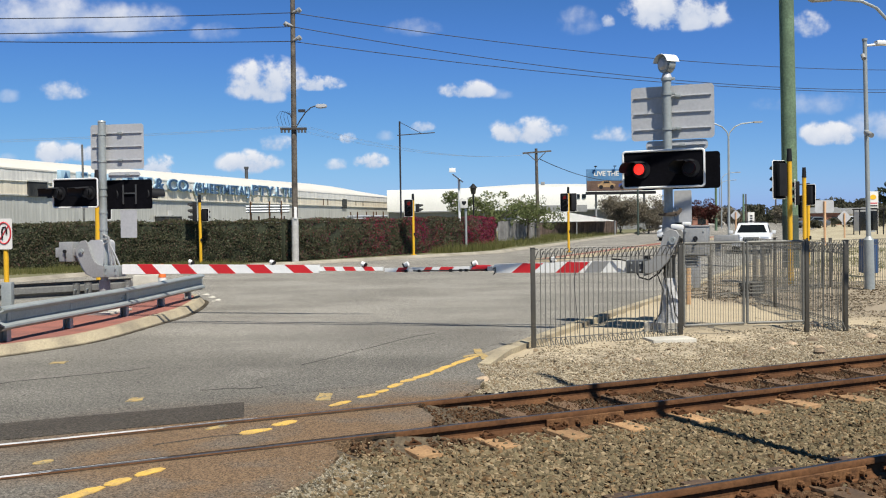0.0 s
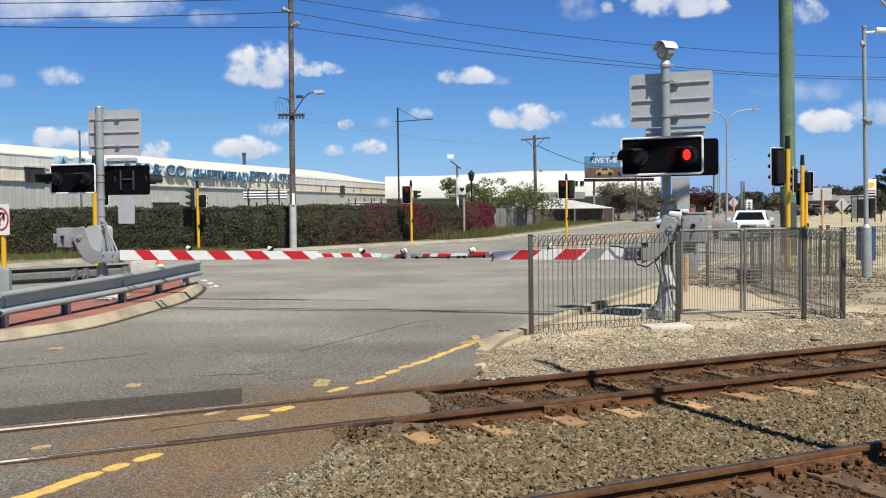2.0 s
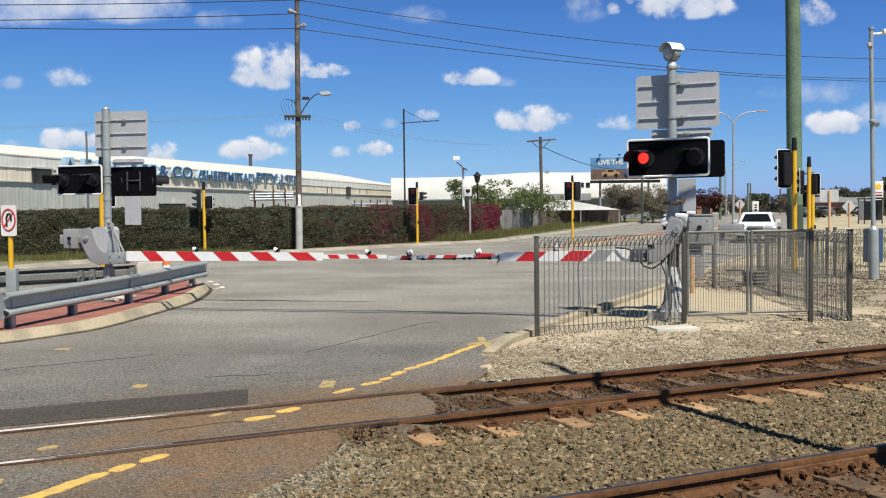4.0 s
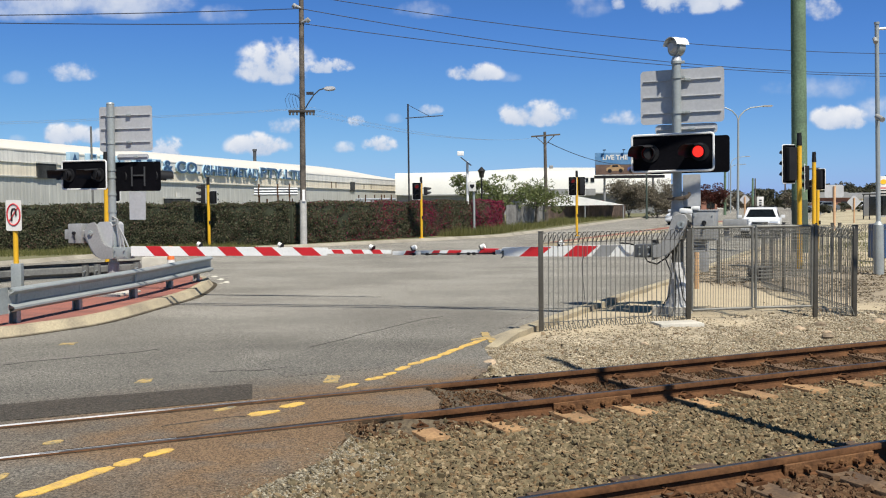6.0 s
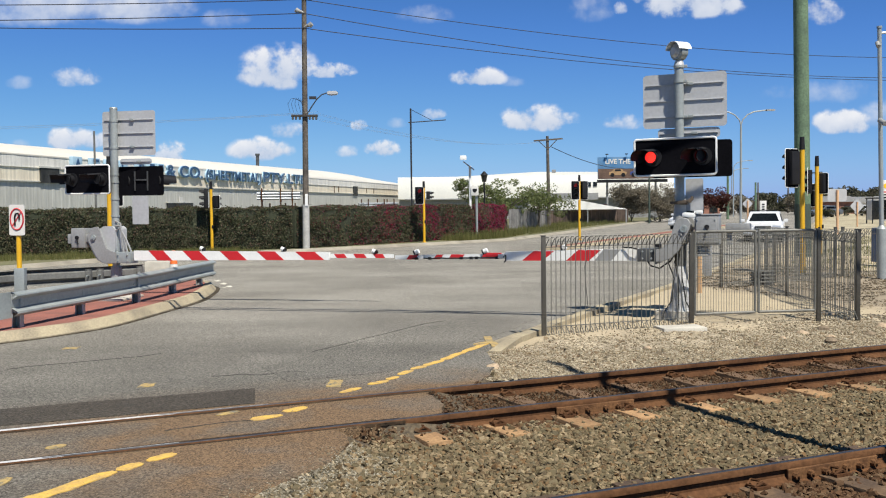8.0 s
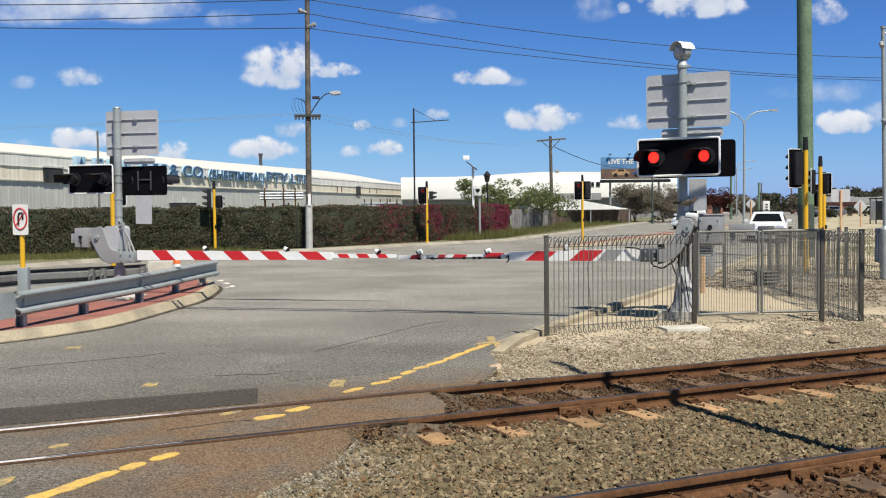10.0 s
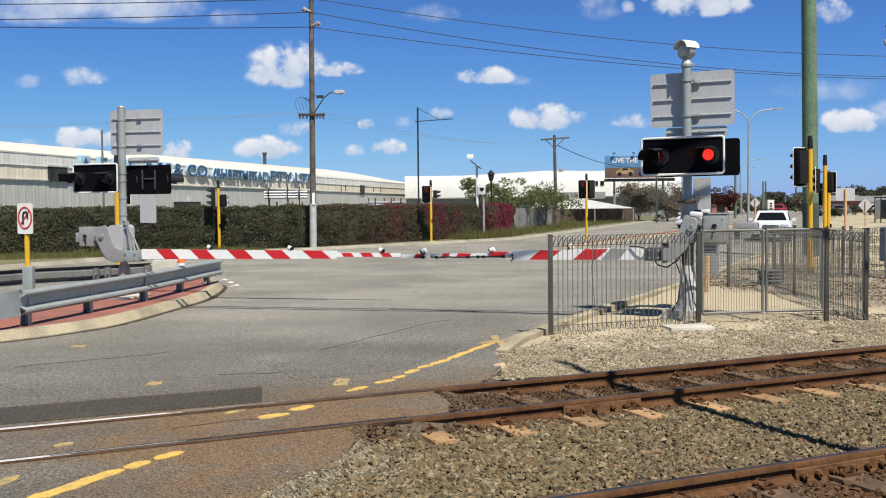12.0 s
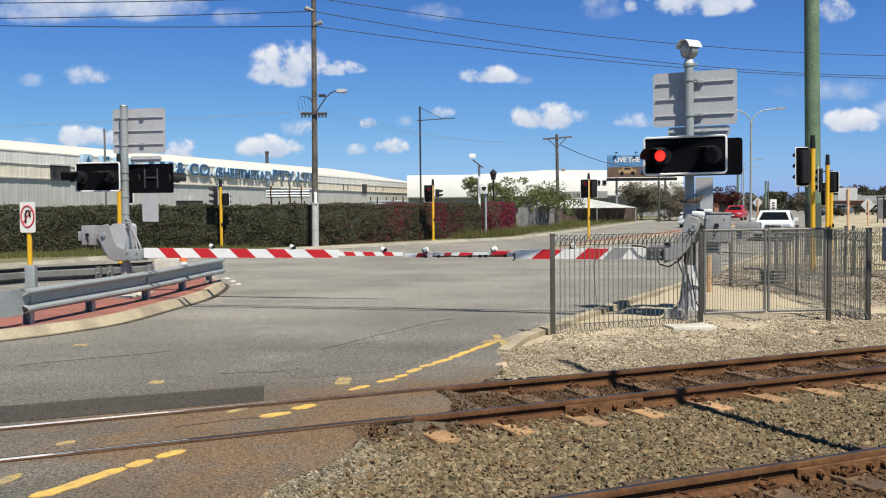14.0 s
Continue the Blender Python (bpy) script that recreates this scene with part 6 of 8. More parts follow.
# ---- signs ----
def no_u_turn():
    t = thing("road_sign", on_ground(-9.19, 21.05, 0, 0.0, 0.5), "white no U-turn sign with a red ring on a yellow post", "road sign", "road signs")
    bm = bmesh.new()
    rod(bm, (0, 0, 0.4), (0, 0, 1.4), 0.055, seg=14)
    part("post", bm, YELLOW, t)
    bm = bmesh.new()
    box(bm, 0.22, 0.16, 0.62, pose(0.02, 0, 0.3), 0.01)
    part("socket", bm, GALV, t, "galvanised post socket")
    bm = bmesh.new()
    prism(bm, rounded(0.34, 0.67, 0.04), -0.004, 0.004, pose(0, -0.07, 1.66) @ UPRIGHT)
    plate = part("plate", bm, SIGN_WHITE, t)
    bm = bmesh.new()
    pipe(bm, [(0.14 * math.cos(k * math.tau / 28), -0.078, 1.68 + 0.23 * math.sin(k * math.tau / 28)) for k in range(28)], 0.018, 5, closed=True)
    part("red_ring", bm, PINK_RED, plate)
    bm = bmesh.new()
    pipe(bm, [(-0.04, -0.077, 1.54), (-0.045, -0.077, 1.72), (-0.02, -0.077, 1.8), (0.025, -0.077, 1.81), (0.05, -0.077, 1.76), (0.052, -0.077, 1.66)], 0.022, 5)
    part("black_arrow", bm, BLACK, plate)
    bm = bmesh.new()
    rod(bm, (-0.1, -0.082, 1.53), (0.1, -0.082, 1.84), 0.014, seg=5)
    part("red_bar", bm, PINK_RED, plate)


no_u_turn()


def sign_from_behind(x, y, z, w, h, post_r, turn=0.0, diamond=False, post=None, label="grey back of a road sign on a post"):
    t = thing("road_sign", on_ground(x, y, turn, 0.0), label, "road sign", "road signs")
    bm = bmesh.new()
    rod(bm, (0, 0, 0), (0, 0, z + h * 0.4), post_r, seg=10)
    part("post", bm, post or GALV, t)
    bm = bmesh.new()
    prism(bm, rounded(w, h, min(w, h) * 0.15), -0.006, 0.006, pose(0, 0.06, z) @ pose(0, 0, 0, 0, 45 if diamond else 0, 0) @ UPRIGHT)
    part("plate", bm, ALU, t)


sign_from_behind(22.9, 55, 2.25, 1.1, 0.72, 0.07, 0, False, PEACH_POST, "grey back of a wide road sign on a peach post")
sign_from_behind(30.6, 70, 1.55, 0.75, 0.75, 0.06, 0, True, PEACH_POST, "grey back of a diamond road sign")
sign_from_behind(24.2, 75, 1.8, 0.6, 0.6, 0.06, 0, True, PEACH_POST, "grey back of a diamond road sign")
sign_from_behind(21.0, 80, 1.7, 0.3, 0.45, 0.04, 0, False, None, "small grey sign on a thin post")


# ---- hedges, grass, trees ----
LEAVES = leaf_protos(RNG)
HEDGE_GREEN = island_mat("hedge_leaf", [(0.049, 0.058, 0.031), (0.09, 0.102, 0.049), (0.064, 0.075, 0.04), (0.145, 0.14, 0.075), (0.122, 0.064, 0.051), (0.082, 0.097, 0.055)], 0.6, 0.3, 0.3)
HEDGE_RED = island_mat("bougainvillea_bract", [(0.204, 0.017, 0.036), (0.336, 0.024, 0.06), (0.12, 0.026, 0.036), (0.24, 0.036, 0.102), (0.144, 0.036, 0.066)], 0.7, 0.2, 0.3)
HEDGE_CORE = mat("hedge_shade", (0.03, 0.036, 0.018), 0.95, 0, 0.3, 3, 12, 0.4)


def hedge(line, height, depth, red, label, density=900, trim=0.1):
    t = thing("hedge", pose(0, 0, 0.1), label, "hedge", "hedges")
    line = [Vector((*p, 0)) for p in line]
    green, bract = [], []
    bm = bmesh.new()
    for a, b in zip(line, line[1:]):
        d = (b - a)
        L = d.length
        d.normalize()
        back = Vector((-d.y, d.x, 0))
        m = Matrix.Translation((a + b) / 2 + back * depth / 2 + Vector((0, 0, height / 2 - 0.05))) @ Vector((1, 0, 0)).rotation_difference(d).to_matrix().to_4x4()
        # dark boxes behind the leaves stand in for the hedge's inner shade
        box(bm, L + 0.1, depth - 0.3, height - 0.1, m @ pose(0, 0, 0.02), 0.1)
        for _ in range(int(L * (height + depth * 0.6) * density)):
            s = RNG.uniform(0, L)
            u = RNG.uniform(0, height + depth * 0.6)
            base = a + d * s
            bulge = 0.16 * noise.noise(Vector((base.x * 0.9, base.y * 0.9, u * 1.1))) + 0.1 * noise.noise(Vector((base.x * 3, base.y * 3, u * 3)))
            if u < height:
                p = base + back * (-bulge + RNG.uniform(0, 0.12) + 0.12 * (u / height) ** 4) + Vector((0, 0, u))
            else:
                p = base + back * (u - height + 0.08) + Vector((0, 0, height + bulge * 0.8 + RNG.uniform(-0.08, 0.04)))
            if RNG.random() < 0.012:
                p.z += RNG.uniform(0, 0.16)
            k = spin(RNG, RNG.uniform(0.032, 0.062))
            k[:3, 3] = p
            r = red(p) if red else 0.0
            (bract if RNG.random() < r else green).append((RNG.integers(4), k))
    part("shade_core", bm, HEDGE_CORE, t, "dark boxes for the shade inside the hedge")
    me = scatter_mesh("leaves", LEAVES, green)
    me.materials.append(HEDGE_GREEN)
    ob = new("leaves", me)
    ob.parent = t
    tagged(ob, "small dark green leaves", "", "", "stuff")
    if bract:
        me = scatter_mesh("blossom", LEAVES, bract)
        me.materials.append(HEDGE_RED)
        ob = new("blossom", me)
        ob.parent = t
        tagged(ob, "magenta-red bougainvillea blossom", "", "", "stuff")


hedge([(-30, 34.0), (-17.4, 37.6), (-6.3, 41.55)], 1.78, 1.3, None, "long clipped dark green hedge along the verge")


def bougainvillea(p):
    n = noise.noise(Vector((p.x * 0.5 + 3, p.y * 0.5, p.z * 0.7))) + 0.5 * noise.noise(Vector((p.x * 1.7, p.y * 1.7, p.z * 1.9)))
    along = (p.y - 41.8) / 18.4
    return min(0.85, max(0.05, 0.1 * along + (0.8 * n + 0.3) * min(1, max(0, (along - 0.05) / 0.3)) + 0.55 * min(1, max(0, (along - 0.76) / 0.08))))


hedge([(-6.05, 41.55), (-0.7, 48.4), (2.0, 53.6), (4.3, 60.2)], 1.78, 1.3, bougainvillea, "clipped hedge of bougainvillea with red blossom", 850)


def grass(name, spots, count, h, cols, label):
    """Tufts of thin blades."""
    blades = []
    for _ in range(3):
        v = np.array([(-0.05, 0, 0), (0.05, 0, 0), (RNG.uniform(-0.25, 0.25), RNG.uniform(-0.25, 0.25), 1.0)])
        blades.append((v, np.array([[0, 1, 2]])))
    places = []
    for _ in range(count):
        x, y, z, dens = spots()
        for _ in range(4):
            hh = h * RNG.uniform(0.4, 1.2) * dens
            a = RNG.uniform(0, math.tau)
            m = np.eye(4)
            w = 0.16
            m[:3, :3] = np.array([[math.cos(a) * w, -math.sin(a) * hh, 0], [math.sin(a) * w, math.cos(a) * hh, 0], [0, 0, hh]])
            m[:3, 3] = (x + RNG.normal(0, 0.05), y + RNG.normal(0, 0.05), z)
            places.append((RNG.integers(3), m))
    me = scatter_mesh(name, blades, places)
    me.materials.append(island_mat(name + "_blade", cols, 0.9, 0.1, 0.3))
    tagged(new(name, me), label, "grass", "", "stuff")


def between(line, spread, z=0.1):
    line = [Vector((*p, 0)) for p in line]
    def pick():
        i = RNG.integers(len(line) - 1)
        p = line[i].lerp(line[i + 1], RNG.random())
        d = (line[i + 1] - line[i]).normalized()
        p = p + Vector((-d.y, d.x, 0)) * RNG.uniform(*spread)
        return p.x, p.y, z, 0.5 + 0.8 * max(0, noise.noise(p * 0.8) + 0.4)
    return pick


DRY = [(0.153, 0.145, 0.052), (0.092, 0.106, 0.031), (0.22, 0.199, 0.086), (0.061, 0.079, 0.022)]
grass("verge_grass", between([(-24, 31.5), (-17, 34.5), (-12, 36.8), (-8, 39.6)], (-1.6, 1.8)), 5200, 0.22, DRY, "uneven green and dry grass along the hedge foot")
grass("tall_grass", between([(0.6, 49.2), (3.0, 53.5), (4.6, 59.5)], (-0.9, 0.6)), 1500, 0.5, DRY, "tall dry grass at the hedge foot")
grass("yard_grass", between([(5.2, 58.5), (9, 70), (13, 82), (20, 100)], (-0.6, 5.0)), 4200, 0.4, DRY, "long dry grass along the far verge")
grass("roadside_grass", between([(7.2, 24.2), (10.6, 30.5), (15, 38), (22, 51)], (-3.5, -0.6), 0.0), 2600, 0.16, DRY, "sparse dry grass beside the kerb")


def tree(x, y, h, spread, cols, label, clumps=26, leaves=90, leaf=0.1, name="tree", trunk_r=0.09, low=0.35, seed=1):
    rng = np.random.default_rng(seed)
    t = thing(name, pose(x, y, 0.05), label, name, "trees" if name == "tree" else "shrubs")
    bm = bmesh.new()
    fork = Vector((rng.uniform(-0.1, 0.1), 0, h * low))
    pipe(bm, [(0, 0, 0), (fork.x * 0.5, 0.02, h * low * 0.5), fork], trunk_r, 8)
    tips = []
    for k in range(7):
        a = k * 2.4 + rng.uniform(-0.4, 0.4)
        r = spread * rng.uniform(0.35, 0.9)
        tip = Vector((r * math.cos(a), r * math.sin(a), h * rng.uniform(0.55, 0.92)))
        mid = fork.lerp(tip, 0.5) + Vector((0, 0, 0.08 * h))
        pipe(bm, [fork, mid, tip], trunk_r * 0.4, 6)
        tips.append(tip)
    part("trunk", bm, TIMBER_GREY, t, "grey-brown trunk and limbs")
    places = []
    for k in range(clumps):
        base = tips[rng.integers(len(tips))]
        c = base.lerp(fork, rng.uniform(0, 0.45)) + Vector(rng.normal(0, 0.22 * spread, 3))
        c.z = min(max(c.z, h * low * 0.75), h * 0.97)
        R = spread * rng.uniform(0.16, 0.34)
        for _ in range(leaves):
            v = rng.normal(0, 1, 3)
            v = v / np.linalg.norm(v) * R * rng.uniform(0.3, 1.0) ** 0.5
            m = spin(rng, leaf * rng.uniform(0.6, 1.2))
            m[:3, 3] = (c.x + v[0] * 1.25, c.y + v[1], c.z + v[2] * 0.75)
            places.append((rng.integers(4), m))
    me = scatter_mesh("crown", LEAVES, places)
    me.materials.append(island_mat(name + "_leaf", cols, 0.7, 0.25, 0.25))
    ob = new("crown", me)
    ob.parent = t
    tagged(ob, "", "", "", "stuff")


GUM = [(0.068, 0.091, 0.031), (0.128, 0.156, 0.053), (0.189, 0.208, 0.085), (0.101, 0.117, 0.045)]
GREY_LEAF = [(0.152, 0.128, 0.093), (0.218, 0.189, 0.141), (0.112, 0.096, 0.066), (0.264, 0.23, 0.174)]
MAROON = [(0.06, 0.015, 0.012), (0.1, 0.025, 0.02), (0.04, 0.015, 0.01), (0.08, 0.03, 0.02)]
tree(2.6, 66, 4.0, 1.7, GUM, "small green tree behind the hedge", 26, 90, 0.12, seed=2)
tree(5.0, 70, 2.9, 1.6, GUM, "low green tree behind the hedge", 22, 80, 0.12, seed=3)
tree(7.5, 72, 3.7, 2.1, GUM, "spreading green tree beside the timber fence", 34, 90, 0.12, seed=4)
tree(19.7, 98, 3.7, 2.2, GREY_LEAF, "dense rounded grey-brown shrub beside the road", 120, 130, 0.1, "shrub", 0.07, 0.05, 5)
tree(22.9, 99, 3.7, 2.3, GREY_LEAF, "dense rounded grey-brown shrub beside the road", 120, 130, 0.1, "shrub", 0.07, 0.05, 6)
tree(25.2, 100, 2.2, 1.2, GUM, "low green shrub beside the road", 26, 80, 0.14, "shrub", 0.08, 0.1, 7)
tree(17.0, 100, 1.9, 0.9, [(0.2, 0.01, 0.03), (0.1, 0.02, 0.02), (0.06, 0.06, 0.02)], "red flowering shrub by the fence", 18, 80, 0.12, "shrub", 0.06, 0.1, 8)
tree(31.5, 110, 3.4, 1.9, MAROON, "round dark maroon-leaved tree", 40, 90, 0.15, seed=9)
# greyer and lighter leaves: the haze of distance is put into their colour
HAZED_GREEN = [(0.055, 0.06, 0.036), (0.095, 0.092, 0.056), (0.038, 0.042, 0.027), (0.13, 0.115, 0.08)]
for k in range(10):
    tree(46 + 3.0 * k, 192 + 5 * ((k * 7) % 4), 2.5 + 0.9 * ((k * 5) % 4) / 3, 3.0, HAZED_GREEN, "distant dark green tree along the road", 24, 60, 0.36, seed=20 + k, low=0.15)
for k in range(16):
    tree(146 + 5.5 * k, 385 + 9 * ((k * 7) % 5), 4.0 + 1.6 * ((k * 5) % 4) / 3, 5.0, HAZED_GREEN, "distant dark green tree at the end of the road", 26, 60, 0.7, seed=40 + k, low=0.12)
for k in range(7):
    tree(78 + 3.4 * k, 166 + 5 * (k % 3), 2.6 + 1.2 * ((k * 5) % 4) / 3, 2.6, HAZED_GREEN, "dark green tree beyond the dry verge", 26, 60, 0.35, seed=80 + k, low=0.15)
for k, (x, y, h) in enumerate(((55, 129, 1.0), (64, 147, 1.3), (75, 162, 1.1), (80, 172, 1.5), (88, 184, 1.4), (92, 192, 1.6), (70, 168, 0.9), (98, 202, 1.8))):
    tree(x, y, h, 1.2, HAZED_GREEN, "low dull green shrub on the dry verge", 14, 50, 0.14, "shrub", 0.05, 0.1, 100 + k)
for k in range(6):
    tree(44 + 3.4 * k, 146 + 5 * (k % 3), 2.3 + 0.5 * (k % 2), 1.9, GREY_LEAF, "distant grey-brown shrub beside the road", 22, 60, 0.25, "shrub", 0.08, 0.12, 60 + k)
for k in range(9):
    tree(80 + 2.6 * k, 205 + 6 * ((k * 5) % 3), 3.3 + 1.3 * ((k * 5) % 4) / 3 + 0.1 * k, 3.4, HAZED_GREEN, "distant dark gum tree behind the low shops", 24, 60, 0.42, seed=120 + k, low=0.15)
for k, (x, y, h) in enumerate(((47.5, 117, 0.9), (53.2, 119, 1.1), (56.5, 121, 0.8), (58.8, 124, 1.2))):
    tree(x, y, h, 1.1, HAZED_GREEN, "low dull green shrub before the low shops", 16, 60, 0.13, "shrub", 0.05, 0.08, 140 + k)
tree(64, 130, 6.5, 2.6, [(0.03, 0.04, 0.018), (0.05, 0.06, 0.028)], "tall dark gum tree beyond the sign", 30, 70, 0.3, seed=50)


# ---- factory behind the hedge ----
def corrugated(name, base, pitch, rough=0.5, stain=(0.3, 0.26, 0.2)):
    """Ribbed sheet metal, ribs upright along the wall's x."""
    m = mat(name, base, rough, 0.1, 0.07, 0.6, 14, 0, col2=stain, mix=1.2)
    nt = m.node_tree
    tc, mp, nz = nt.nodes.new("ShaderNodeTexCoord"), nt.nodes.new("ShaderNodeMapping"), nt.nodes.new("ShaderNodeTexNoise")
    mp.inputs["Scale"].default_value = (2.2, 1, 0.12)
    nt.links.new(tc.outputs["Object"], mp.inputs["Vector"])
    nt.links.new(mp.outputs[0], nz.inputs["Vector"])
    nz.inputs["Scale"].default_value, nz.inputs["Detail"].default_value = 2.5, 6
    b = nt.nodes["Principled BSDF"]
    old = b.inputs["Base Color"].links[0].from_socket
    r = nt.nodes.new("ShaderNodeMapRange")
    r.inputs["From Min"].default_value, r.inputs["From Max"].default_value = 0.35, 0.6
    r.inputs["To Min"].default_value, r.inputs["To Max"].default_value = 0.84, 1.05
    nt.links.new(nz.outputs["Fac"], r.inputs["Value"])
    mul = nt.nodes.new("ShaderNodeMix")
    mul.data_type, mul.blend_type = "RGBA", "MULTIPLY"
    mul.inputs["Factor"].default_value = 1.0
    nt.links.new(old, mul.inputs["A"])
    nt.links.new(r.outputs[0], mul.inputs["B"])
    nt.links.new(mul.outputs["Result"], b.inputs["Base Color"])
    return m


WALL_TAN = corrugated("tan_wall_sheet", (0.84, 0.76, 0.6), 0.2, stain=(0.7, 0.6, 0.46))
WALL_GREY = corrugated("grey_wall_sheet", (0.56, 0.55, 0.5), 0.2, stain=(0.44, 0.43, 0.385))
FASCIA = corrugated("grey_fascia_sheet", (0.8, 0.77, 0.7), 0.2, stain=(0.68, 0.655, 0.6))
ROOF_WHITE = mat("white_roof_sheet", (0.63, 0.595, 0.525), 0.45, 0, 0.04, 0.3, 5, 0)
LETTER_BLUE = mat("blue_letter_face", (0.03, 0.085, 0.18), 0.4, 0, 0.05)
LETTER_PALE = mat("pale_letter_edge", (0.36, 0.52, 0.64), 0.4, 0, 0.05)


def ribbed_wall(parent, name, x0, x1, z0, z1, y, pitch, depth, material, label=""):
    """Upright sheet ribs as real folds."""
    bm = bmesh.new()
    n = int((x1 - x0) / pitch)
    pts = []
    for i in range(n):
        x = x0 + (x1 - x0) * i / n
        pts += [(x, y), (x + pitch * 0.62, y), (x + pitch * 0.7, y - depth), (x + pitch * 0.92, y - depth)]
    pts.append((x1, y))
    lo = [bm.verts.new((px, py, z0)) for px, py in pts]
    hi = [bm.verts.new((px, py, z1)) for px, py in pts]
    for i in range(len(pts) - 1):
        bm.faces.new((lo[i], lo[i + 1], hi[i + 1], hi[i]))
    return part(name, bm, material, parent, label, None, 0)


# solid dark panels: the dimness inside the wall openings is in the colour
DARK_OPENING = mat("dark_opening_panel", (0.05, 0.05, 0.046), 0.5, 0, 0.3, 1.5, 8, 0, spec=0.2)


def factory():
    m = pose(-24.79, 54, 0.0, 0, 0, 78.35)      # x along the front wall; -y faces the road
    t = thing("factory", m, "long low sheet-metal factory with a white roof and blue lettering", "factory building")
    L0, L1 = -34.0, 95.0
    bm = bmesh.new()
    box(bm, L1 - L0, 24, 4.9, pose((L0 + L1) / 2, 12.12, 2.4))
    part("wall", bm, WALL_GREY, t, "grey sheet wall", None, 0)
    ribbed_wall(t, "lower_wall", L0, L1, 0.0, 3.6, 0.0, 0.9, 0.012, WALL_GREY, "grey ribbed lower wall")
    ribbed_wall(t, "upper_wall", L0, L1, 3.64, 4.48, -0.05, 1.9, 0.014, WALL_TAN, "weathered tan upper wall")
    bm = bmesh.new()
    box(bm, L1 - L0, 0.12, 0.07, pose((L0 + L1) / 2, -0.06, 3.62))
    part("rail_flashing", bm, WALL_GREY, t)
    ribbed_wall(t, "fascia", L0, L1, 4.46, 5.2, -0.1, 3.0, 0.01, FASCIA, "pale grey fascia under the roof")
    bm = bmesh.new()
    box(bm, L1 - L0, 0.08, 0.03, pose((L0 + L1) / 2, -0.08, 4.45))
    part("soffit", bm, FASCIA, t)
    bm = bmesh.new()
    # a curved sheet roof whose back sinks towards the far end
    rings = []
    for x, top in ((L0, 5.95), (0, 6.0), (22, 6.12), (44, 6.26), (66, 6.43), (72, 6.38), (77, 6.27), (82, 6.1), (86, 5.97), (90, 5.86), (L1 + 0.1, 5.76)):
        rise = top - 5.2
        rings.append([bm.verts.new((x, y, z)) for y, z in ((-0.13, 5.12), (-0.13, 5.2), (0.1, 5.2 + 0.24 * rise), (0.5, 5.2 + 0.48 * rise), (1.2, 5.2 + 0.72 * rise), (2.0, 5.2 + 0.88 * rise), (3.0, top), (6.0, top + 0.14), (14.0, top + 0.3), (24.0, 5.2), (24.0, 5.0))])
    for p, q in zip(rings, rings[1:]):
        for i in range(len(p)):
            j = (i + 1) % len(p)
            bm.faces.new((p[i], p[j], q[j], q[i]))
    bm.faces.new(rings[0])
    bm.faces.new(rings[-1])
    part("roof", bm, ROOF_WHITE, t, "white sheet roof", None, 40)
    # windows, doors and vents
    for x, z, w, h in ((5.0, 4.0, 1.9, 0.9), (22.1, 1.85, 4.3, 1.0), (70.2, 3.95, 1.9, 1.15)):
        bm = bmesh.new()
        box(bm, w, 0.1, h, pose(x, -0.1, z))
        wdw = part("window", bm, DARK_OPENING, t, "dark panel for a window opening")
        bm = bmesh.new()
        box(bm, w + 0.2, 0.14, 0.1, pose(x, -0.12, z + h / 2 + 0.05))
        part("lintel", bm, WALL_GREY, wdw)
    bm = bmesh.new()
    box(bm, 0.55, 0.05, 0.45, pose(22.2, -0.12, 2.6))
    part("notice", bm, SIGN_WHITE, t, "small white notice")
    for x, z, h in ((61.5, 4.0, 0.8), (63.2, 4.05, 0.7), (75.5, 4.05, 0.6), (79.0, 4.05, 0.6)):
        bm = bmesh.new()
        box(bm, 0.12, 0.05, h, pose(x, -0.1, z))
        part("rust_streak_pipe", bm, RUST_RAIL, t, "short rusty downpipe")
    bm = bmesh.new()
    rod(bm, (45.6, 3.0, 6.0), (45.6, 3.0, 7.3), 0.17, seg=14)
    rod(bm, (45.6, 3.0, 7.3), (45.6, 3.0, 7.5), 0.23, seg=14)
    part("flue", bm, DARK_STEEL, t, "dark steel roof flue")
    # lettering: pale raised edges with blue faces
    for dy, ma, dep, bo in ((-0.2, LETTER_PALE, 0.06, 0.045), (-0.28, LETTER_BLUE, 0.012, 0.015)):
        letters("& CO.", 1.25, pose(19.6, dy, 4.4), ma, t, "lettering", dep, 6.2 - 0.12 * (bo < 0.01), "", bo)
        letters("(SHEETMETAL)", 1.12, pose(26.4, dy, 4.36), ma, t, "lettering", dep, 11.95 - 0.12 * (bo < 0.01), "", bo)
        letters("PTY.LTD", 1.34, pose(38.8, dy, 4.42), ma, t, "lettering", dep, 12.7 - 0.12 * (bo < 0.01), "", bo)
    for i, x in enumerate((7.6, 9.7, 11.5, 13.2, 15.6, 17.2, 18.5)):
        bm = bmesh.new()
        box(bm, 1.05, 0.3, 0.62, pose(x, -0.26, 4.97), 0.05)
        p = part("letter_block", bm, LETTER_PALE, t, "pale raised letter block")
        bm = bmesh.new()
        if i == 0:
            prism(bm, [(-0.25, -0.22), (0.25, -0.22), (0, 0.24)], 0.415, 0.43, pose(x, 0, 4.97) @ UPRIGHT)
        else:
            box(bm, 0.66, 0.04, 0.16, pose(x, -0.41, 5.12))
            box(bm, 0.2, 0.04, 0.4, pose(x - 0.2, -0.412, 4.94))
        part("letter_face", bm, LETTER_BLUE, p)


factory()


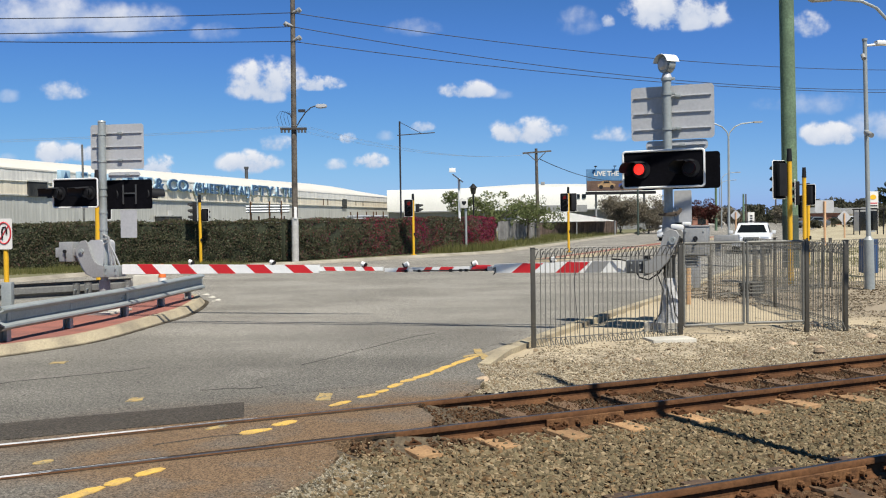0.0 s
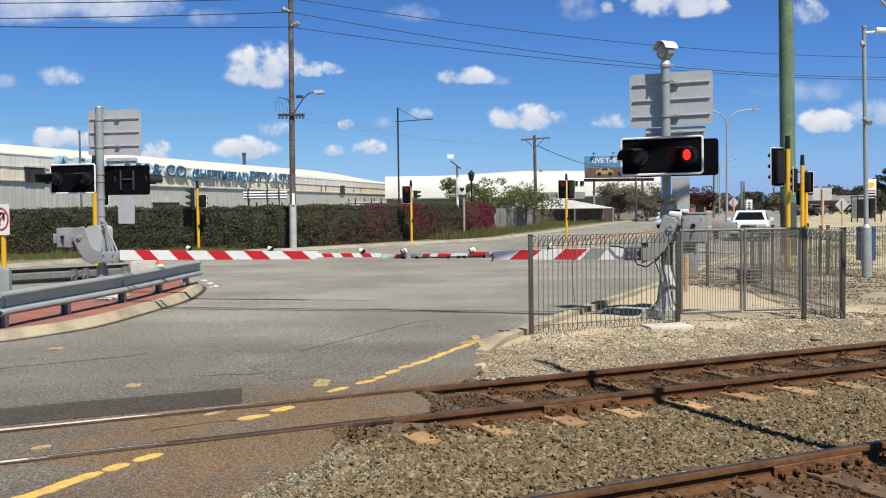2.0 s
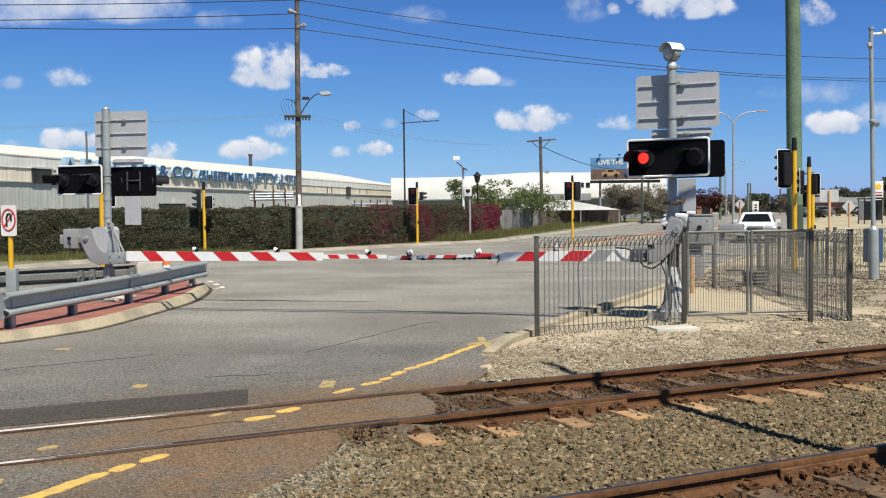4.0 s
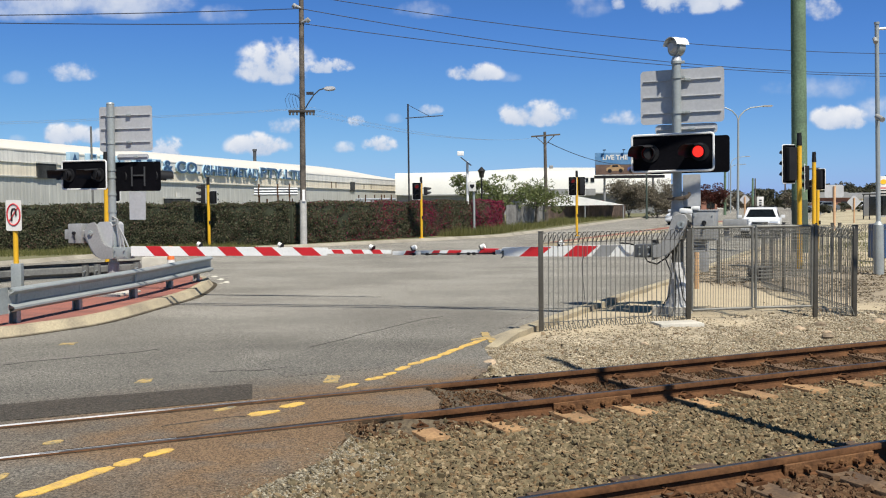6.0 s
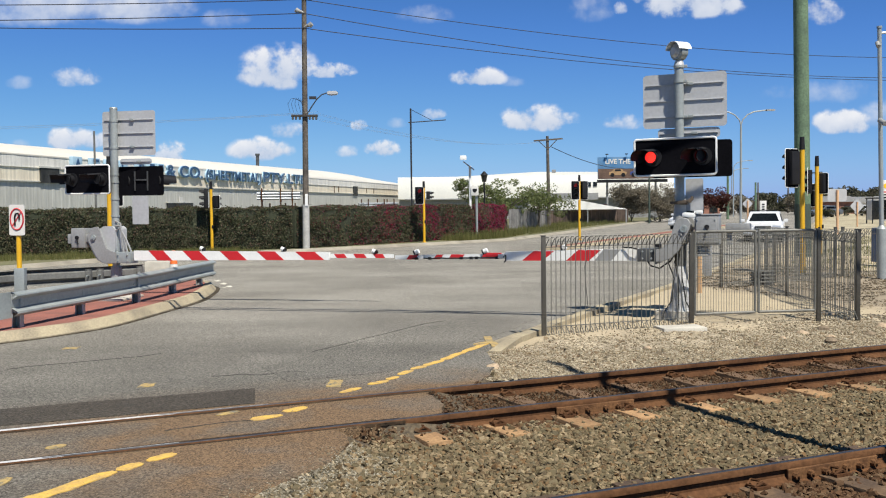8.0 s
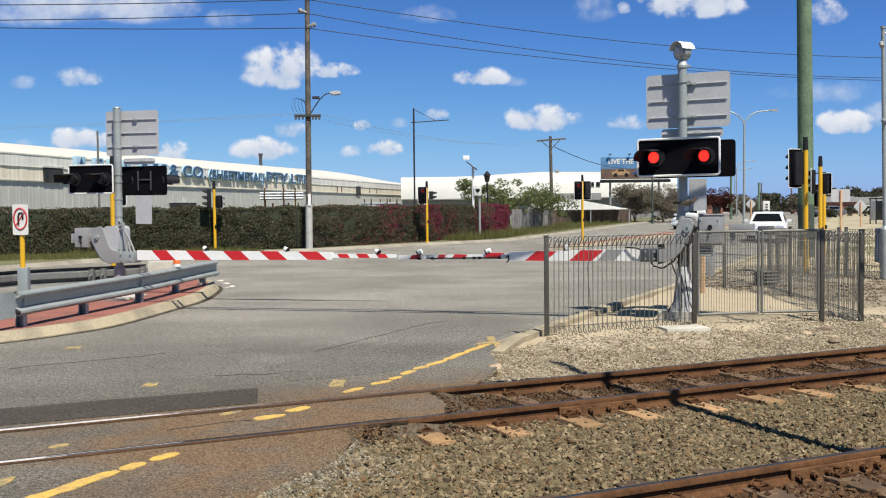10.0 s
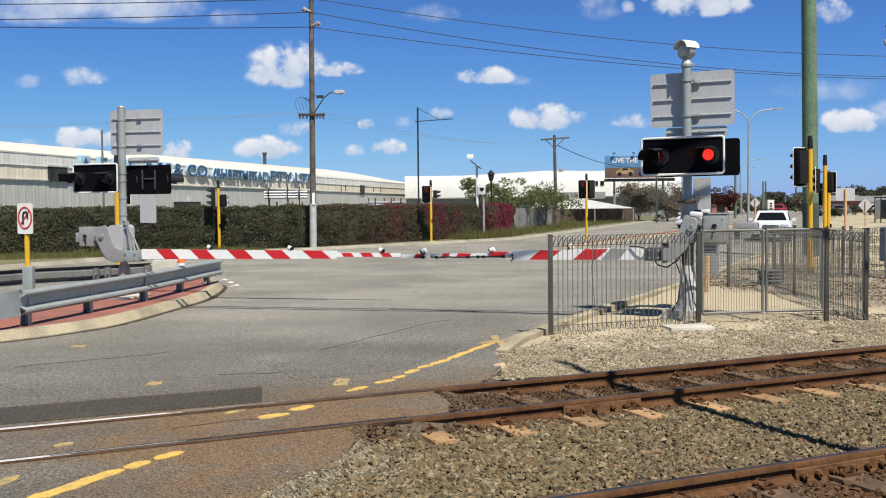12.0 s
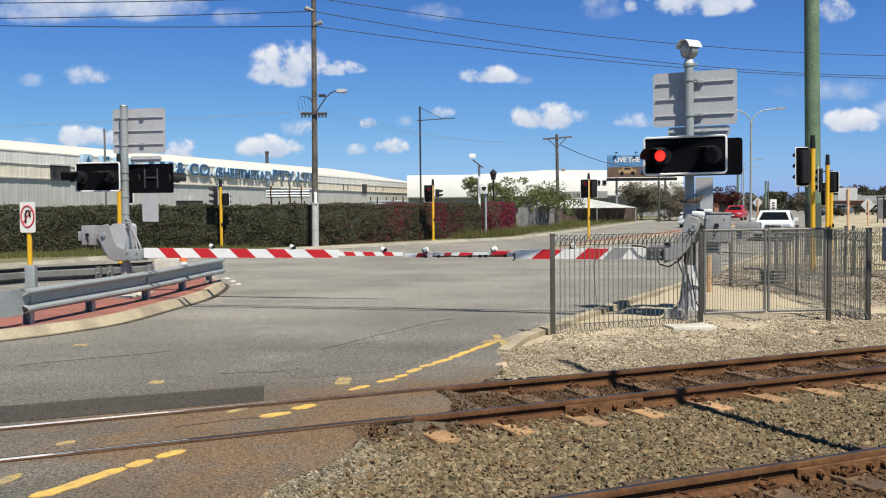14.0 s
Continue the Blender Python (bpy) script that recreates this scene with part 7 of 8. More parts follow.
WAREHOUSE_WHITE = mat("white_wall_sheet", (0.86, 0.84, 0.78), 0.5, 0, 0.04, 0.3, 5, 0)


def warehouse():
    t = thing("warehouse", pose(0, 0, 0), "broad white warehouse with a dark band under the wall", "warehouse building")
    m = pose(-9, 131, 0, 0, 0, -5.5)
    bm = bmesh.new()
    box(bm, 36.8, 26, 2.98, m @ pose(22.0, 13, 4.36), 0.03)
    part("wall", bm, WAREHOUSE_WHITE, t, "plain white upper wall")
    bm = bmesh.new()
    prism(bm, [(3.55, 5.45), (8.5, 5.72), (14.0, 5.95), (22.4, 6.35), (40.45, 6.1), (40.45, 5.4), (3.55, 5.4)], -26.0, -0.01, m @ UPRIGHT)
    part("roof", bm, WAREHOUSE_WHITE, t, "white sheet roof")
    bm = bmesh.new()
    box(bm, 36.7, 25, 2.86, m @ pose(22.0, 13.4, 1.43))
    part("lower_wall", bm, GREY_PAINT, t, "shaded grey lower wall")
    bm = bmesh.new()
    box(bm, 35.8, 0.5, 0.16, m @ pose(22.4, 0.2, 2.84))
    part("flashing", bm, GREY_PAINT, t)
    for x in (29.3, 30.1):
        bm = bmesh.new()
        box(bm, 0.5, 0.1, 0.6, m @ pose(x, -0.03, 4.6))
        part("window", bm, GLASS_DARK, t)
    for x in (21.5, 23.5, 38.0, 38.8):
        bm = bmesh.new()
        box(bm, 0.12, 0.12, 2.8, m @ pose(x, -0.1, 1.6))
        part("downpipe", bm, SIGN_WHITE, t)
    bm = bmesh.new()
    box(bm, 9, 0.1, 0.9, m @ pose(26, -0.03, 3.0))
    part("window", bm, GREY_PAINT, t, "long grey window band")


warehouse()


def shade_roof():
    t = thing("shade_canopy", pose(13.5, 92, 0), "white shade canopy on thin posts above a dark yard", "canopy")
    bm = bmesh.new()
    a = [bm.verts.new(p) for p in ((-4.9, -2.2, 1.42), (4.2, -2.2, 1.42), (4.2, 3, 1.6), (-4.9, 3, 1.6), (-3.0, 0.5, 2.42), (-0.2, 0.5, 2.36))]
    for f in ((0, 1, 5, 4), (1, 2, 5), (2, 3, 4, 5), (3, 0, 4)):
        bm.faces.new([a[i] for i in f])
    bmesh.ops.solidify(bm, geom=bm.faces[:], thickness=0.05)
    part("canopy_cloth", bm, WHITE, t, "white stretched cloth", None, 20)
    for x, y in ((-4.8, -2.1), (4.1, -2.1), (4.1, 2.9), (-4.8, 2.9), (0.5, -2.1)):
        bm = bmesh.new()
        rod(bm, (x, y, 0), (x, y, 1.4), 0.06, seg=8)
        part("post", bm, GREY_PAINT, t)


shade_roof()


def board_fence(x0, y0, x1, y1, h, n, label, ma):
    d = Vector((x1 - x0, y1 - y0, 0))
    m = pose(x0, y0, 0.1, 0, 0, math.degrees(math.atan2(d.y, d.x)))
    t = thing("board_fence", m, label, "fence", "yard fences")
    for i in range(n):
        bm = bmesh.new()
        w = d.length / n
        box(bm, w * 0.94, 0.04, h, pose(w * (i + 0.5), 0.012 * (i % 2), h / 2 + 0.02 * ((i * 7) % 3)))
        part("board", bm, ma, t)
    bm = bmesh.new()
    box(bm, d.length, 0.06, 0.1, pose(d.length / 2, 0.06, h * 0.75))
    part("rail", bm, ma, t)


FENCE_BROWN = mat("dark_brown_boards", (0.09, 0.06, 0.045), 0.85, 0, 0.25, 2, 12, 0.2, per_object=0.3)
FENCE_GREY = mat("grey_boards", (0.2, 0.19, 0.18), 0.85, 0, 0.25, 2, 12, 0.2, per_object=0.3)
board_fence(4.9, 66.5, 9.0, 78, 1.5, 24, "weathered grey board fence beyond the hedge", FENCE_GREY)
board_fence(9.4, 88, 19, 96, 1.25, 30, "dark brown board fence under the canopy", FENCE_BROWN)


def billboard():
    t = thing("billboard", pose(24.2, 120, 0, 0, 0, -4), "large billboard with a car picture on tall posts", "billboard")
    bm = bmesh.new()
    box(bm, 8.4, 0.3, 2.75, pose(0, 0, 6.42), 0.02)
    part("panel", bm, mat("billboard_sky", (0.05, 0.16, 0.32), 0.6, 0, 0.1, 0.5, 6, 0, col2=(0.14, 0.24, 0.36)), t, "blue printed panel")
    bm = bmesh.new()
    box(bm, 8.3, 0.02, 1.25, pose(0, -0.16, 5.7))
    part("printed_ground", bm, mat("billboard_ground", (0.13, 0.075, 0.05), 0.6, 0, 0.2, 1.2, 6, 0), t, "brown printed foreground")
    for x, ma in ((-1.7, mat("printed_tan", (0.4, 0.25, 0.12), 0.6)), (0.9, mat("printed_blue", (0.03, 0.06, 0.22), 0.6))):
        bm = bmesh.new()
        prism(bm, [(-1.1, -0.3), (1.0, -0.3), (1.1, 0.05), (0.7, 0.15), (0.45, 0.45), (-0.5, 0.45), (-0.75, 0.15), (-1.1, 0.05)], 0.18, 0.19, pose(x, 0, 5.85) @ UPRIGHT)
        part("printed_car", bm, ma, t, "printed picture of a car")
        for wx in (-0.7, 0.65):
            bm = bmesh.new()
            rod(bm, (x + wx, -0.19, 5.55), (x + wx, -0.2, 5.55), 0.25, seg=16)
            part("printed_wheel", bm, BLACK, t)
        bm = bmesh.new()
        prism(bm, [(-0.42, 0.15), (0.4, 0.15), (0.3, 0.4), (-0.36, 0.4)], 0.195, 0.2, pose(x, 0, 5.85) @ UPRIGHT)
        part("printed_glass", bm, BLACK, t)
    letters("LIVE THE", 0.8, pose(-3.3, -0.17, 6.95), SIGN_WHITE, t, "lettering", 0.01, 3.1, "", 0.025)
    bm = bmesh.new()
    box(bm, 8.6, 0.9, 0.36, pose(0, -0.3, 4.78))
    part("catwalk", bm, BLACK, t, "dark catwalk")
    for x in (-3.0, 3.0):
        bm = bmesh.new()
        rod(bm, (x, 0.3, 0), (x, 0.3, 5.0), 0.14, seg=10)
        part("post", bm, GREY_PAINT, t)
    for x in (-3.1, -0.7, 1.9):
        bm = bmesh.new()
        rod(bm, (x, 0, 7.8), (x, -0.5, 8.1), 0.03, seg=6)
        box(bm, 0.35, 0.2, 0.12, pose(x, -0.5, 8.12))
        part("spotlight", bm, BLACK, t)


billboard()


def plain_pole(x, y, h, r, ma, label):
    bm = bmesh.new()
    rod(bm, (0, 0, 0), (0, 0, h), r, r * 0.75, seg=10)
    ob = part("pole", bm, ma, None, label, pose(x, y, 0.05))
    tagged(ob, "", "pole", "distant poles")


plain_pole(-17.75, 50, 5.9, 0.065, DULL_GREY, "plain grey pole beside the factory")
plain_pole(19.8, 90, 4.6, 0.1, GREEN_DARK, "slim dark green pole")
plain_pole(33.2, 110, 5.2, 0.16, TIMBER_GREEN, "green timber pole beside the road")
plain_pole(43.0, 130, 4.6, 0.16, TIMBER_GREEN, "green timber pole beside the road")
plain_pole(62.0, 170, 5.5, 0.16, TIMBER_GREY, "distant grey timber power pole")
plain_pole(92.0, 230, 6.0, 0.18, TIMBER_GREY, "distant grey timber power pole")
plain_pole(50.0, 150, 5.0, 0.13, TIMBER_GREY, "distant grey timber power pole")


# stacked pipes and racks in the factory yard
PIPE = mat("dull_galvanised_pipe", (0.42, 0.44, 0.46), 0.4, 0.3, 0.1)


def pipe_stack(x, y, z, length, turn, rows, label):
    t = thing("pipe_stack", pose(x, y, 0, 0, 0, turn), label, "pipe stack", "pipe stacks")
    for j in range(rows):
        for i in range(5):
            bm = bmesh.new()
            rod(bm, (-length / 2 + 0.1 * ((i * 3) % 4), (i - 2) * 0.14, z + j * 0.13), (length / 2 + 0.1 * ((i * 5) % 3), (i - 2) * 0.14, z + j * 0.13), 0.06, seg=8)
            part("tube", bm, PIPE, t)
    for sx in (-length * 0.38, length * 0.1, length * 0.4):
        bm = bmesh.new()
        for sy in (-0.42, 0.42):
            rod(bm, (sx, sy, 0), (sx, sy, z + 0.13 * rows + 0.12), 0.03, seg=6)
        box(bm, 0.08, 0.95, 0.08, pose(sx, 0, z - 0.11))
        part("rack_frame", bm, RUST_RAIL, t, "rusty rack frame")


pipe_stack(-7.95, 47.5, 2.33, 1.9, 8, 3, "bundles of galvanised pipe on a rusty rack behind the hedge")
pipe_stack(-7.8, 48.2, 1.86, 1.6, 8, 1, "loose galvanised pipes on a low rack behind the hedge")
pipe_stack(-3.3, 52.5, 1.92, 2.0, 30, 2, "low bundle of galvanised pipe behind the hedge")


# ---- vehicles ----
def wheel(parent, x, y, r, side):
    bm = bmesh.new()
    rod(bm, (0, -0.11, 0), (0, 0.11, 0), r, seg=24)
    w = part("wheel", bm, RUBBER, parent, "black tyre and alloy rim", pose(x, y, r))
    bm = bmesh.new()
    rod(bm, (0, side * 0.1, 0), (0, side * 0.12, 0), r * 0.62, seg=16)
    part("rim", bm, GALV, w)


def vehicle(name, m, paint, label, length=4.7, width=1.86, high=1.78, ute=True, group="vehicles"):
    """A vehicle whose front faces -x of its own space, wheels on z = 0."""
    t = thing(name, m, label, "car", group)
    hb = 0.86 if ute else 0.92
    L, hw = length / 2, width / 2
    if ute:
        lower = [(-L, 0.4), (-L + 0.02, 0.74), (-L + 0.3, hb - 0.06), (-L + 1.2, hb + 0.04), (L - 0.05, hb + 0.04), (L, 0.8), (L, 0.5), (L - 0.2, 0.32), (-L + 0.25, 0.3)]
        cab = [(-L + 1.12, hb + 0.03), (-L + 1.85, high - 0.03), (-L + 2.3, high), (L - 0.6, high - 0.03), (L - 0.15, hb + 0.02)]
    else:
        lower = [(-L, 0.35), (-L + 0.05, 0.7), (-L + 0.4, 0.82), (-L + 1.25, hb), (L - 0.5, hb + 0.02), (L, 0.85), (L, 0.4), (L - 0.2, 0.25), (-L + 0.2, 0.24)]
        cab = [(-L + 1.15, hb), (-L + 2.0, high - 0.03), (-L + 2.7, high), (L - 1.1, high - 0.06), (L - 0.4, hb)]
    bm = bmesh.new()
    prism(bm, lower, -hw, hw, UPRIGHT)
    bmesh.ops.bevel(bm, geom=bm.edges[:], offset=0.07, segments=3, affect="EDGES", profile=0.6)
    part("body", bm, paint, t)
    bm = bmesh.new()
    rings = []
    for s in (-1, 1):
        rings.append([bm.verts.new((x, s * (hw - 0.06 - 0.17 * (z - hb) / (high - hb)), z)) for x, z in cab])
    n = len(cab)
    bm.faces.new(rings[0])
    bm.faces.new(rings[1][::-1])
    for i in range(n):
        bm.faces.new((rings[0][i], rings[0][(i + 1) % n], rings[1][(i + 1) % n], rings[1][i]))
    bmesh.ops.bevel(bm, geom=bm.edges[:], offset=0.05, segments=2, affect="EDGES", profile=0.6)
    part("cabin", bm, paint, t)
    # glass, set proud of the cabin shell
    a, b = Vector((cab[0][0], 0, cab[0][1])), Vector((cab[1][0], 0, cab[1][1]))
    n1 = Vector((-(b.z - a.z), 0, b.x - a.x)).normalized()
    bm = bmesh.new()
    q = []
    for k, f in ((0.16, 0.0), (0.86, 1.0)):
        p = a.lerp(b, k) + n1 * 0.012
        wy = hw - 0.2 - 0.17 * f * 0.95
        q += [bm.verts.new(p + Vector((0, -wy, 0))), bm.verts.new(p + Vector((0, wy, 0)))]
    bm.faces.new((q[0], q[1], q[3], q[2]))
    bmesh.ops.solidify(bm, geom=bm.faces[:], thickness=0.01)
    part("windscreen", bm, GLASS_DARK, t, "dark windscreen")
    for s in (-1, 1):
        for x0, x1 in ((cab[0][0] + 0.62, cab[2][0] + 0.45), (cab[2][0] + 0.55, cab[3][0] - 0.1)):
            bm = bmesh.new()
            z0, z1 = hb + 0.1, high - 0.14
            yy = lambda z: s * (hw - 0.06 - 0.17 * (z - hb) / (high - hb) + 0.008)
            vs = [bm.verts.new(p) for p in ((x0 - 0.22, yy(z0), z0), (x1, yy(z0), z0), (x1 - 0.05, yy(z1), z1), (x0 + 0.12, yy(z1), z1))]
            bm.faces.new(vs)
            bmesh.ops.solidify(bm, geom=bm.faces[:], thickness=0.008)
            part("side_window", bm, GLASS_DARK, t)
        bm = bmesh.new()
        box(bm, 0.12, 0.2, 0.16, pose(cab[0][0] + 0.45, s * (hw + 0.1), hb + 0.14), 0.03)
        part("mirror", bm, paint, t)
        bm = bmesh.new()
        box(bm, 0.14, 0.4, 0.2, pose(-L + 0.08, s * (hw - 0.28), 0.7 if ute else 0.68, 0, 0, s * 12), 0.04)
        part("headlight", bm, LAMP_GLASS, t, "clear headlight")
        for x in (-L + 0.85, L - 0.9):
            wheel(t, x, s * (hw - 0.12), 0.34 if ute else 0.32, s)
    bm = bmesh.new()
    box(bm, 0.08, width - 1.05, 0.24, pose(-L + 0.0, 0, 0.66 if ute else 0.6), 0.02)
    part("grille", bm, BLACK, t, "dark grille")
    for z in (0.74, 0.8, 0.87):
        bm = bmesh.new()
        box(bm, 0.03, width - 1.1, 0.018, pose(-L - 0.045, 0, z - 0.14 if ute else z - 0.2))
        part("grille_bar", bm, GALV, t)
    bm = bmesh.new()
    box(bm, 0.2, width - 0.06, 0.22, pose(-L + 0.0, 0, 0.45 if ute else 0.42), 0.05)
    part("bumper", bm, paint, t)
    bm = bmesh.new()
    box(bm, 0.04, 0.9, 0.1, pose(-L - 0.09, 0, 0.46 if ute else 0.4), 0.01)
    part("air_intake", bm, BLACK, t)
    bm = bmesh.new()
    box(bm, 0.012, 0.37, 0.12, pose(-L - 0.108, 0, 0.56 if ute else 0.5))
    part("blank_plate", bm, SIGN_WHITE, t, "blank pale plate")
    if ute:
        for s in (-1, 1):
            bm = bmesh.new()
            rod(bm, (-L + 2.2, s * 0.55, high + 0.03), (L - 0.8, s * 0.55, high + 0.03), 0.02, seg=8)
            part("roof_rail", bm, BLACK, t)
        for x in (-L + 2.3, -L + 2.8, L - 1.0):
            bm = bmesh.new()
            box(bm, 0.06, 1.15, 0.03, pose(x, 0, high + 0.045))
            part("rack_bar", bm, BLACK, t)
    return t


def heading(dx, dy):
    """The turn that points a vehicle's front along dx, dy."""
    return math.degrees(math.atan2(dy, dx)) + 180


vehicle("waiting_car", pose(16.0, 47.0, 0, 0, 0, heading(-0.355, -0.935)), CAR_WHITE, "white station wagon with black roof bars waiting on the road", 4.6, 1.78, 1.44, True)
vehicle("parked_car", pose(18.6, 71.5, 0, 0, 0, heading(-0.48, -0.88)), CAR_WHITE, "white car waiting on the far carriageway", 4.4, 1.8, 1.48, False)
RED_CAR = vehicle("moving_car", pose(141, 340, 0, 0, 0, heading(-0.45, -0.9)), CAR_RED, "red hatchback driving along the road", 4.2, 1.8, 1.5, False)

# ---- far roadside ----
def white_pylon():
    t = thing("pylon_sign", pose(36.9, 109, 0), "slim white pylon sign with dark bars", "sign")
    bm = bmesh.new()
    box(bm, 0.75, 0.2, 1.5, pose(0, 0, 1.35), 0.02)
    part("panel", bm, SIGN_WHITE, t)
    for i, h in enumerate((0.12, 0.18, 0.14, 0.16)):
        bm = bmesh.new()
        box(bm, 0.28, 0.02, h, pose(0, -0.11, 0.85 + 0.28 * i))
        part("dark_bar", bm, BLACK, t)
    bm = bmesh.new()
    rod(bm, (0, 0, 0), (0, 0, 0.7), 0.08, seg=8)
    part("post", bm, GREY_PAINT, t)


white_pylon()


def fuel_sign():
    t = thing("fuel_sign", pose(42.0, 90, 0), "tall white fuel price sign with yellow, red and dark panels", "sign")
    bm = bmesh.new()
    box(bm, 1.0, 0.25, 3.4, pose(0, 0, 2.15), 0.03)
    part("panel", bm, SIGN_WHITE, t)
    bm = bmesh.new()
    box(bm, 0.5, 0.2, 0.6, pose(0, 0, 0.25))
    part("plinth", bm, GREY_PAINT, t)
    bm = bmesh.new()
    prism(bm, [(0.3 * math.cos(radians(a)), 0.26 * math.sin(radians(a))) for a in range(-20, 201, 20)] + [(-0.12, -0.2), (0.12, -0.2)], 0.13, 0.15, pose(0, 0, 3.3) @ UPRIGHT)
    part("emblem", bm, mat("yellow_plastic", (0.8, 0.45, 0.02), 0.4), t, "plain yellow emblem")
    for z, h, ma in ((2.75, 0.1, PINK_RED), (2.5, 0.12, BLACK), (2.25, 0.12, BLACK), (2.0, 0.12, BLACK), (1.75, 0.12, BLACK), (1.2, 0.35, PINK_RED)):
        bm = bmesh.new()
        box(bm, 0.8, 0.02, h, pose(0, -0.13, z))
        part("panel_bar", bm, ma, t)


fuel_sign()


def far_building(x, y, w, d, h, ma, label, openings=3):
    t = thing("shop_building", pose(x, y, 0), label, "building", "distant shops")
    bm = bmesh.new()
    box(bm, w, d, h, pose(0, d / 2, h / 2))
    part("wall", bm, ma, t)
    bm = bmesh.new()
    prism(bm, [(-w / 2 - 0.3, h), (w / 2 + 0.3, h), (w / 2 - 1.0, h + 0.9), (-w / 2 + 1.0, h + 0.9)], -d - 0.3, 0.4, UPRIGHT)
    part("roof", bm, GREY_PAINT, t, "grey sheet roof")
    for i in range(openings):
        bm = bmesh.new()
        box(bm, w / openings * 0.6, 0.1, h * 0.55, pose((i + 0.5) * w / openings - w / 2, -0.02, h * 0.4))
        part("window", bm, GLASS_DARK, t)


BRICK_FAR = mat("far_brick", (0.28, 0.13, 0.09), 0.85, 0, 0.2)
far_building(45, 165, 7, 8, 2.3, BRICK_FAR, "low brick shop beside the road")
far_building(56, 188, 8, 8, 2.4, ROOF_WHITE, "low pale shop beside the road", 4)
far_building(84, 172, 6, 8, 2.0, SIGN_WHITE, "low white shop across the road", 4)
far_building(92, 168, 8, 8, 2.2, GREY_PAINT, "low grey shop across the road", 3)

far_building(84, 195, 10, 6, 2.0, ROOF_WHITE, "low pale shop behind parked cars", 5)
far_building(104, 205, 9, 6, 2.2, GREY_PAINT, "low grey shop beyond the dry verge", 4)
vehicle("parked_car", pose(68.0, 160.0, 0, 0, 0, heading(-0.9, -0.4)), mat("dark_car_paint", (0.03, 0.035, 0.045), 0.3, 0, 0.03, 2, 10, 0), "dark car parked on the dry verge", 4.3, 1.75, 1.42, False)
CAR_GREY = mat("dull_car_paint", (0.09, 0.1, 0.11), 0.3, 0, 0.03, 2, 10, 0)
vehicle("parked_car", pose(50.2, 124.5, 0, 0, 0, heading(-0.95, -0.3)), CAR_GREY, "dark grey car parked before the low shops", 4.4, 1.75, 1.45, False)
vehicle("parked_car", pose(56.6, 127.0, 0, 0, 0, heading(-0.6, -0.8)), CAR_WHITE, "white car parked before the low shops", 4.4, 1.75, 1.45, False)
far_building(62.0, 150, 6.5, 8, 1.9, BRICK_FAR, "low brown shop with a pale roof beyond the dry verge", 3)
far_building(70.5, 156, 5.5, 8, 1.7, ROOF_WHITE, "low pale shop beyond the dry verge", 3)
vehicle("parked_car", pose(74.0, 166.0, 0, 0, 0, heading(-0.8, -0.6)), mat("grey_car_paint", (0.2, 0.21, 0.22), 0.3, 0, 0.03, 2, 10, 0), "grey car parked on the dry verge", 4.3, 1.75, 1.42, False)


def bus_shelter():
    t = thing("bus_shelter", pose(37.0, 80, 0), "dark glass bus shelter beside the road", "bus shelter")
    bm = bmesh.new()
    box(bm, 2.2, 1.3, 0.1, pose(0, 0, 2.15), 0.02)
    part("roof", bm, BLACK, t)
    for x, y in ((-1.0, -0.55), (1.0, -0.55), (-1.0, 0.55), (1.0, 0.55)):
        bm = bmesh.new()
        rod(bm, (x, y, 0), (x, y, 2.12), 0.05, seg=8)
        part("post", bm, BLACK, t)
    bm = bmesh.new()
    box(bm, 1.9, 0.03, 1.6, pose(0, 0.5, 1.15))
    part("glass_panel", bm, GLASS_DARK, t)
    bm = bmesh.new()
    box(bm, 0.06, 1.0, 1.6, pose(-1.0, 0, 1.15), 0.01)
    part("poster_panel", bm, SIGN_WHITE, t, "pale poster panel")


bus_shelter()


def bin_post():
    t = thing("litter_bin", pose(12.3, 26.6, 0), "tall blue bin beside the path", "bin")
    bm = bmesh.new()
    box(bm, 0.4, 0.4, 0.95, pose(0, 0, 0.65), 0.04)
    part("body", bm, BLUE, t)
    bm = bmesh.new()
    rod(bm, (0, 0, 0), (0, 0, 0.2), 0.12, seg=12)
    part("foot", bm, GREY_PAINT, t)


bin_post()


def peach_bollard():
    t = thing("marker_post", pose(5.28, 19.38, 0), "weathered orange timber marker post", "marker post")
    bm = bmesh.new()
    rod(bm, (0, 0, 0), (0, 0, 0.95), 0.05, 0.048, seg=12)
    part("stake", bm, mat("orange_timber", (0.5, 0.31, 0.16), 0.8, 0, 0.2, 4, 20, 0.3), t)


peach_bollard()


PIT_PLASTIC = mat("dusty_black_plastic", (0.085, 0.08, 0.072), 0.8, 0, 0.25, 3, 25, 0.05)


def grey_pillar():
    t = thing("service_pillar", pose(6.72, 23.93, 0, 0, 0, -20), "plain lilac-grey service pillar standing on the verge", "pillar")
    bm = bmesh.new()
    box(bm, 0.2, 0.2, 0.8, pose(0, 0, 0.4), 0.02)
    part("body", bm, GREY_PAINT, t)
    bm = bmesh.new()
    box(bm, 0.22, 0.22, 0.05, pose(0, 0, 0.82), 0.015)
    part("cap", bm, GALV, t)


grey_pillar()


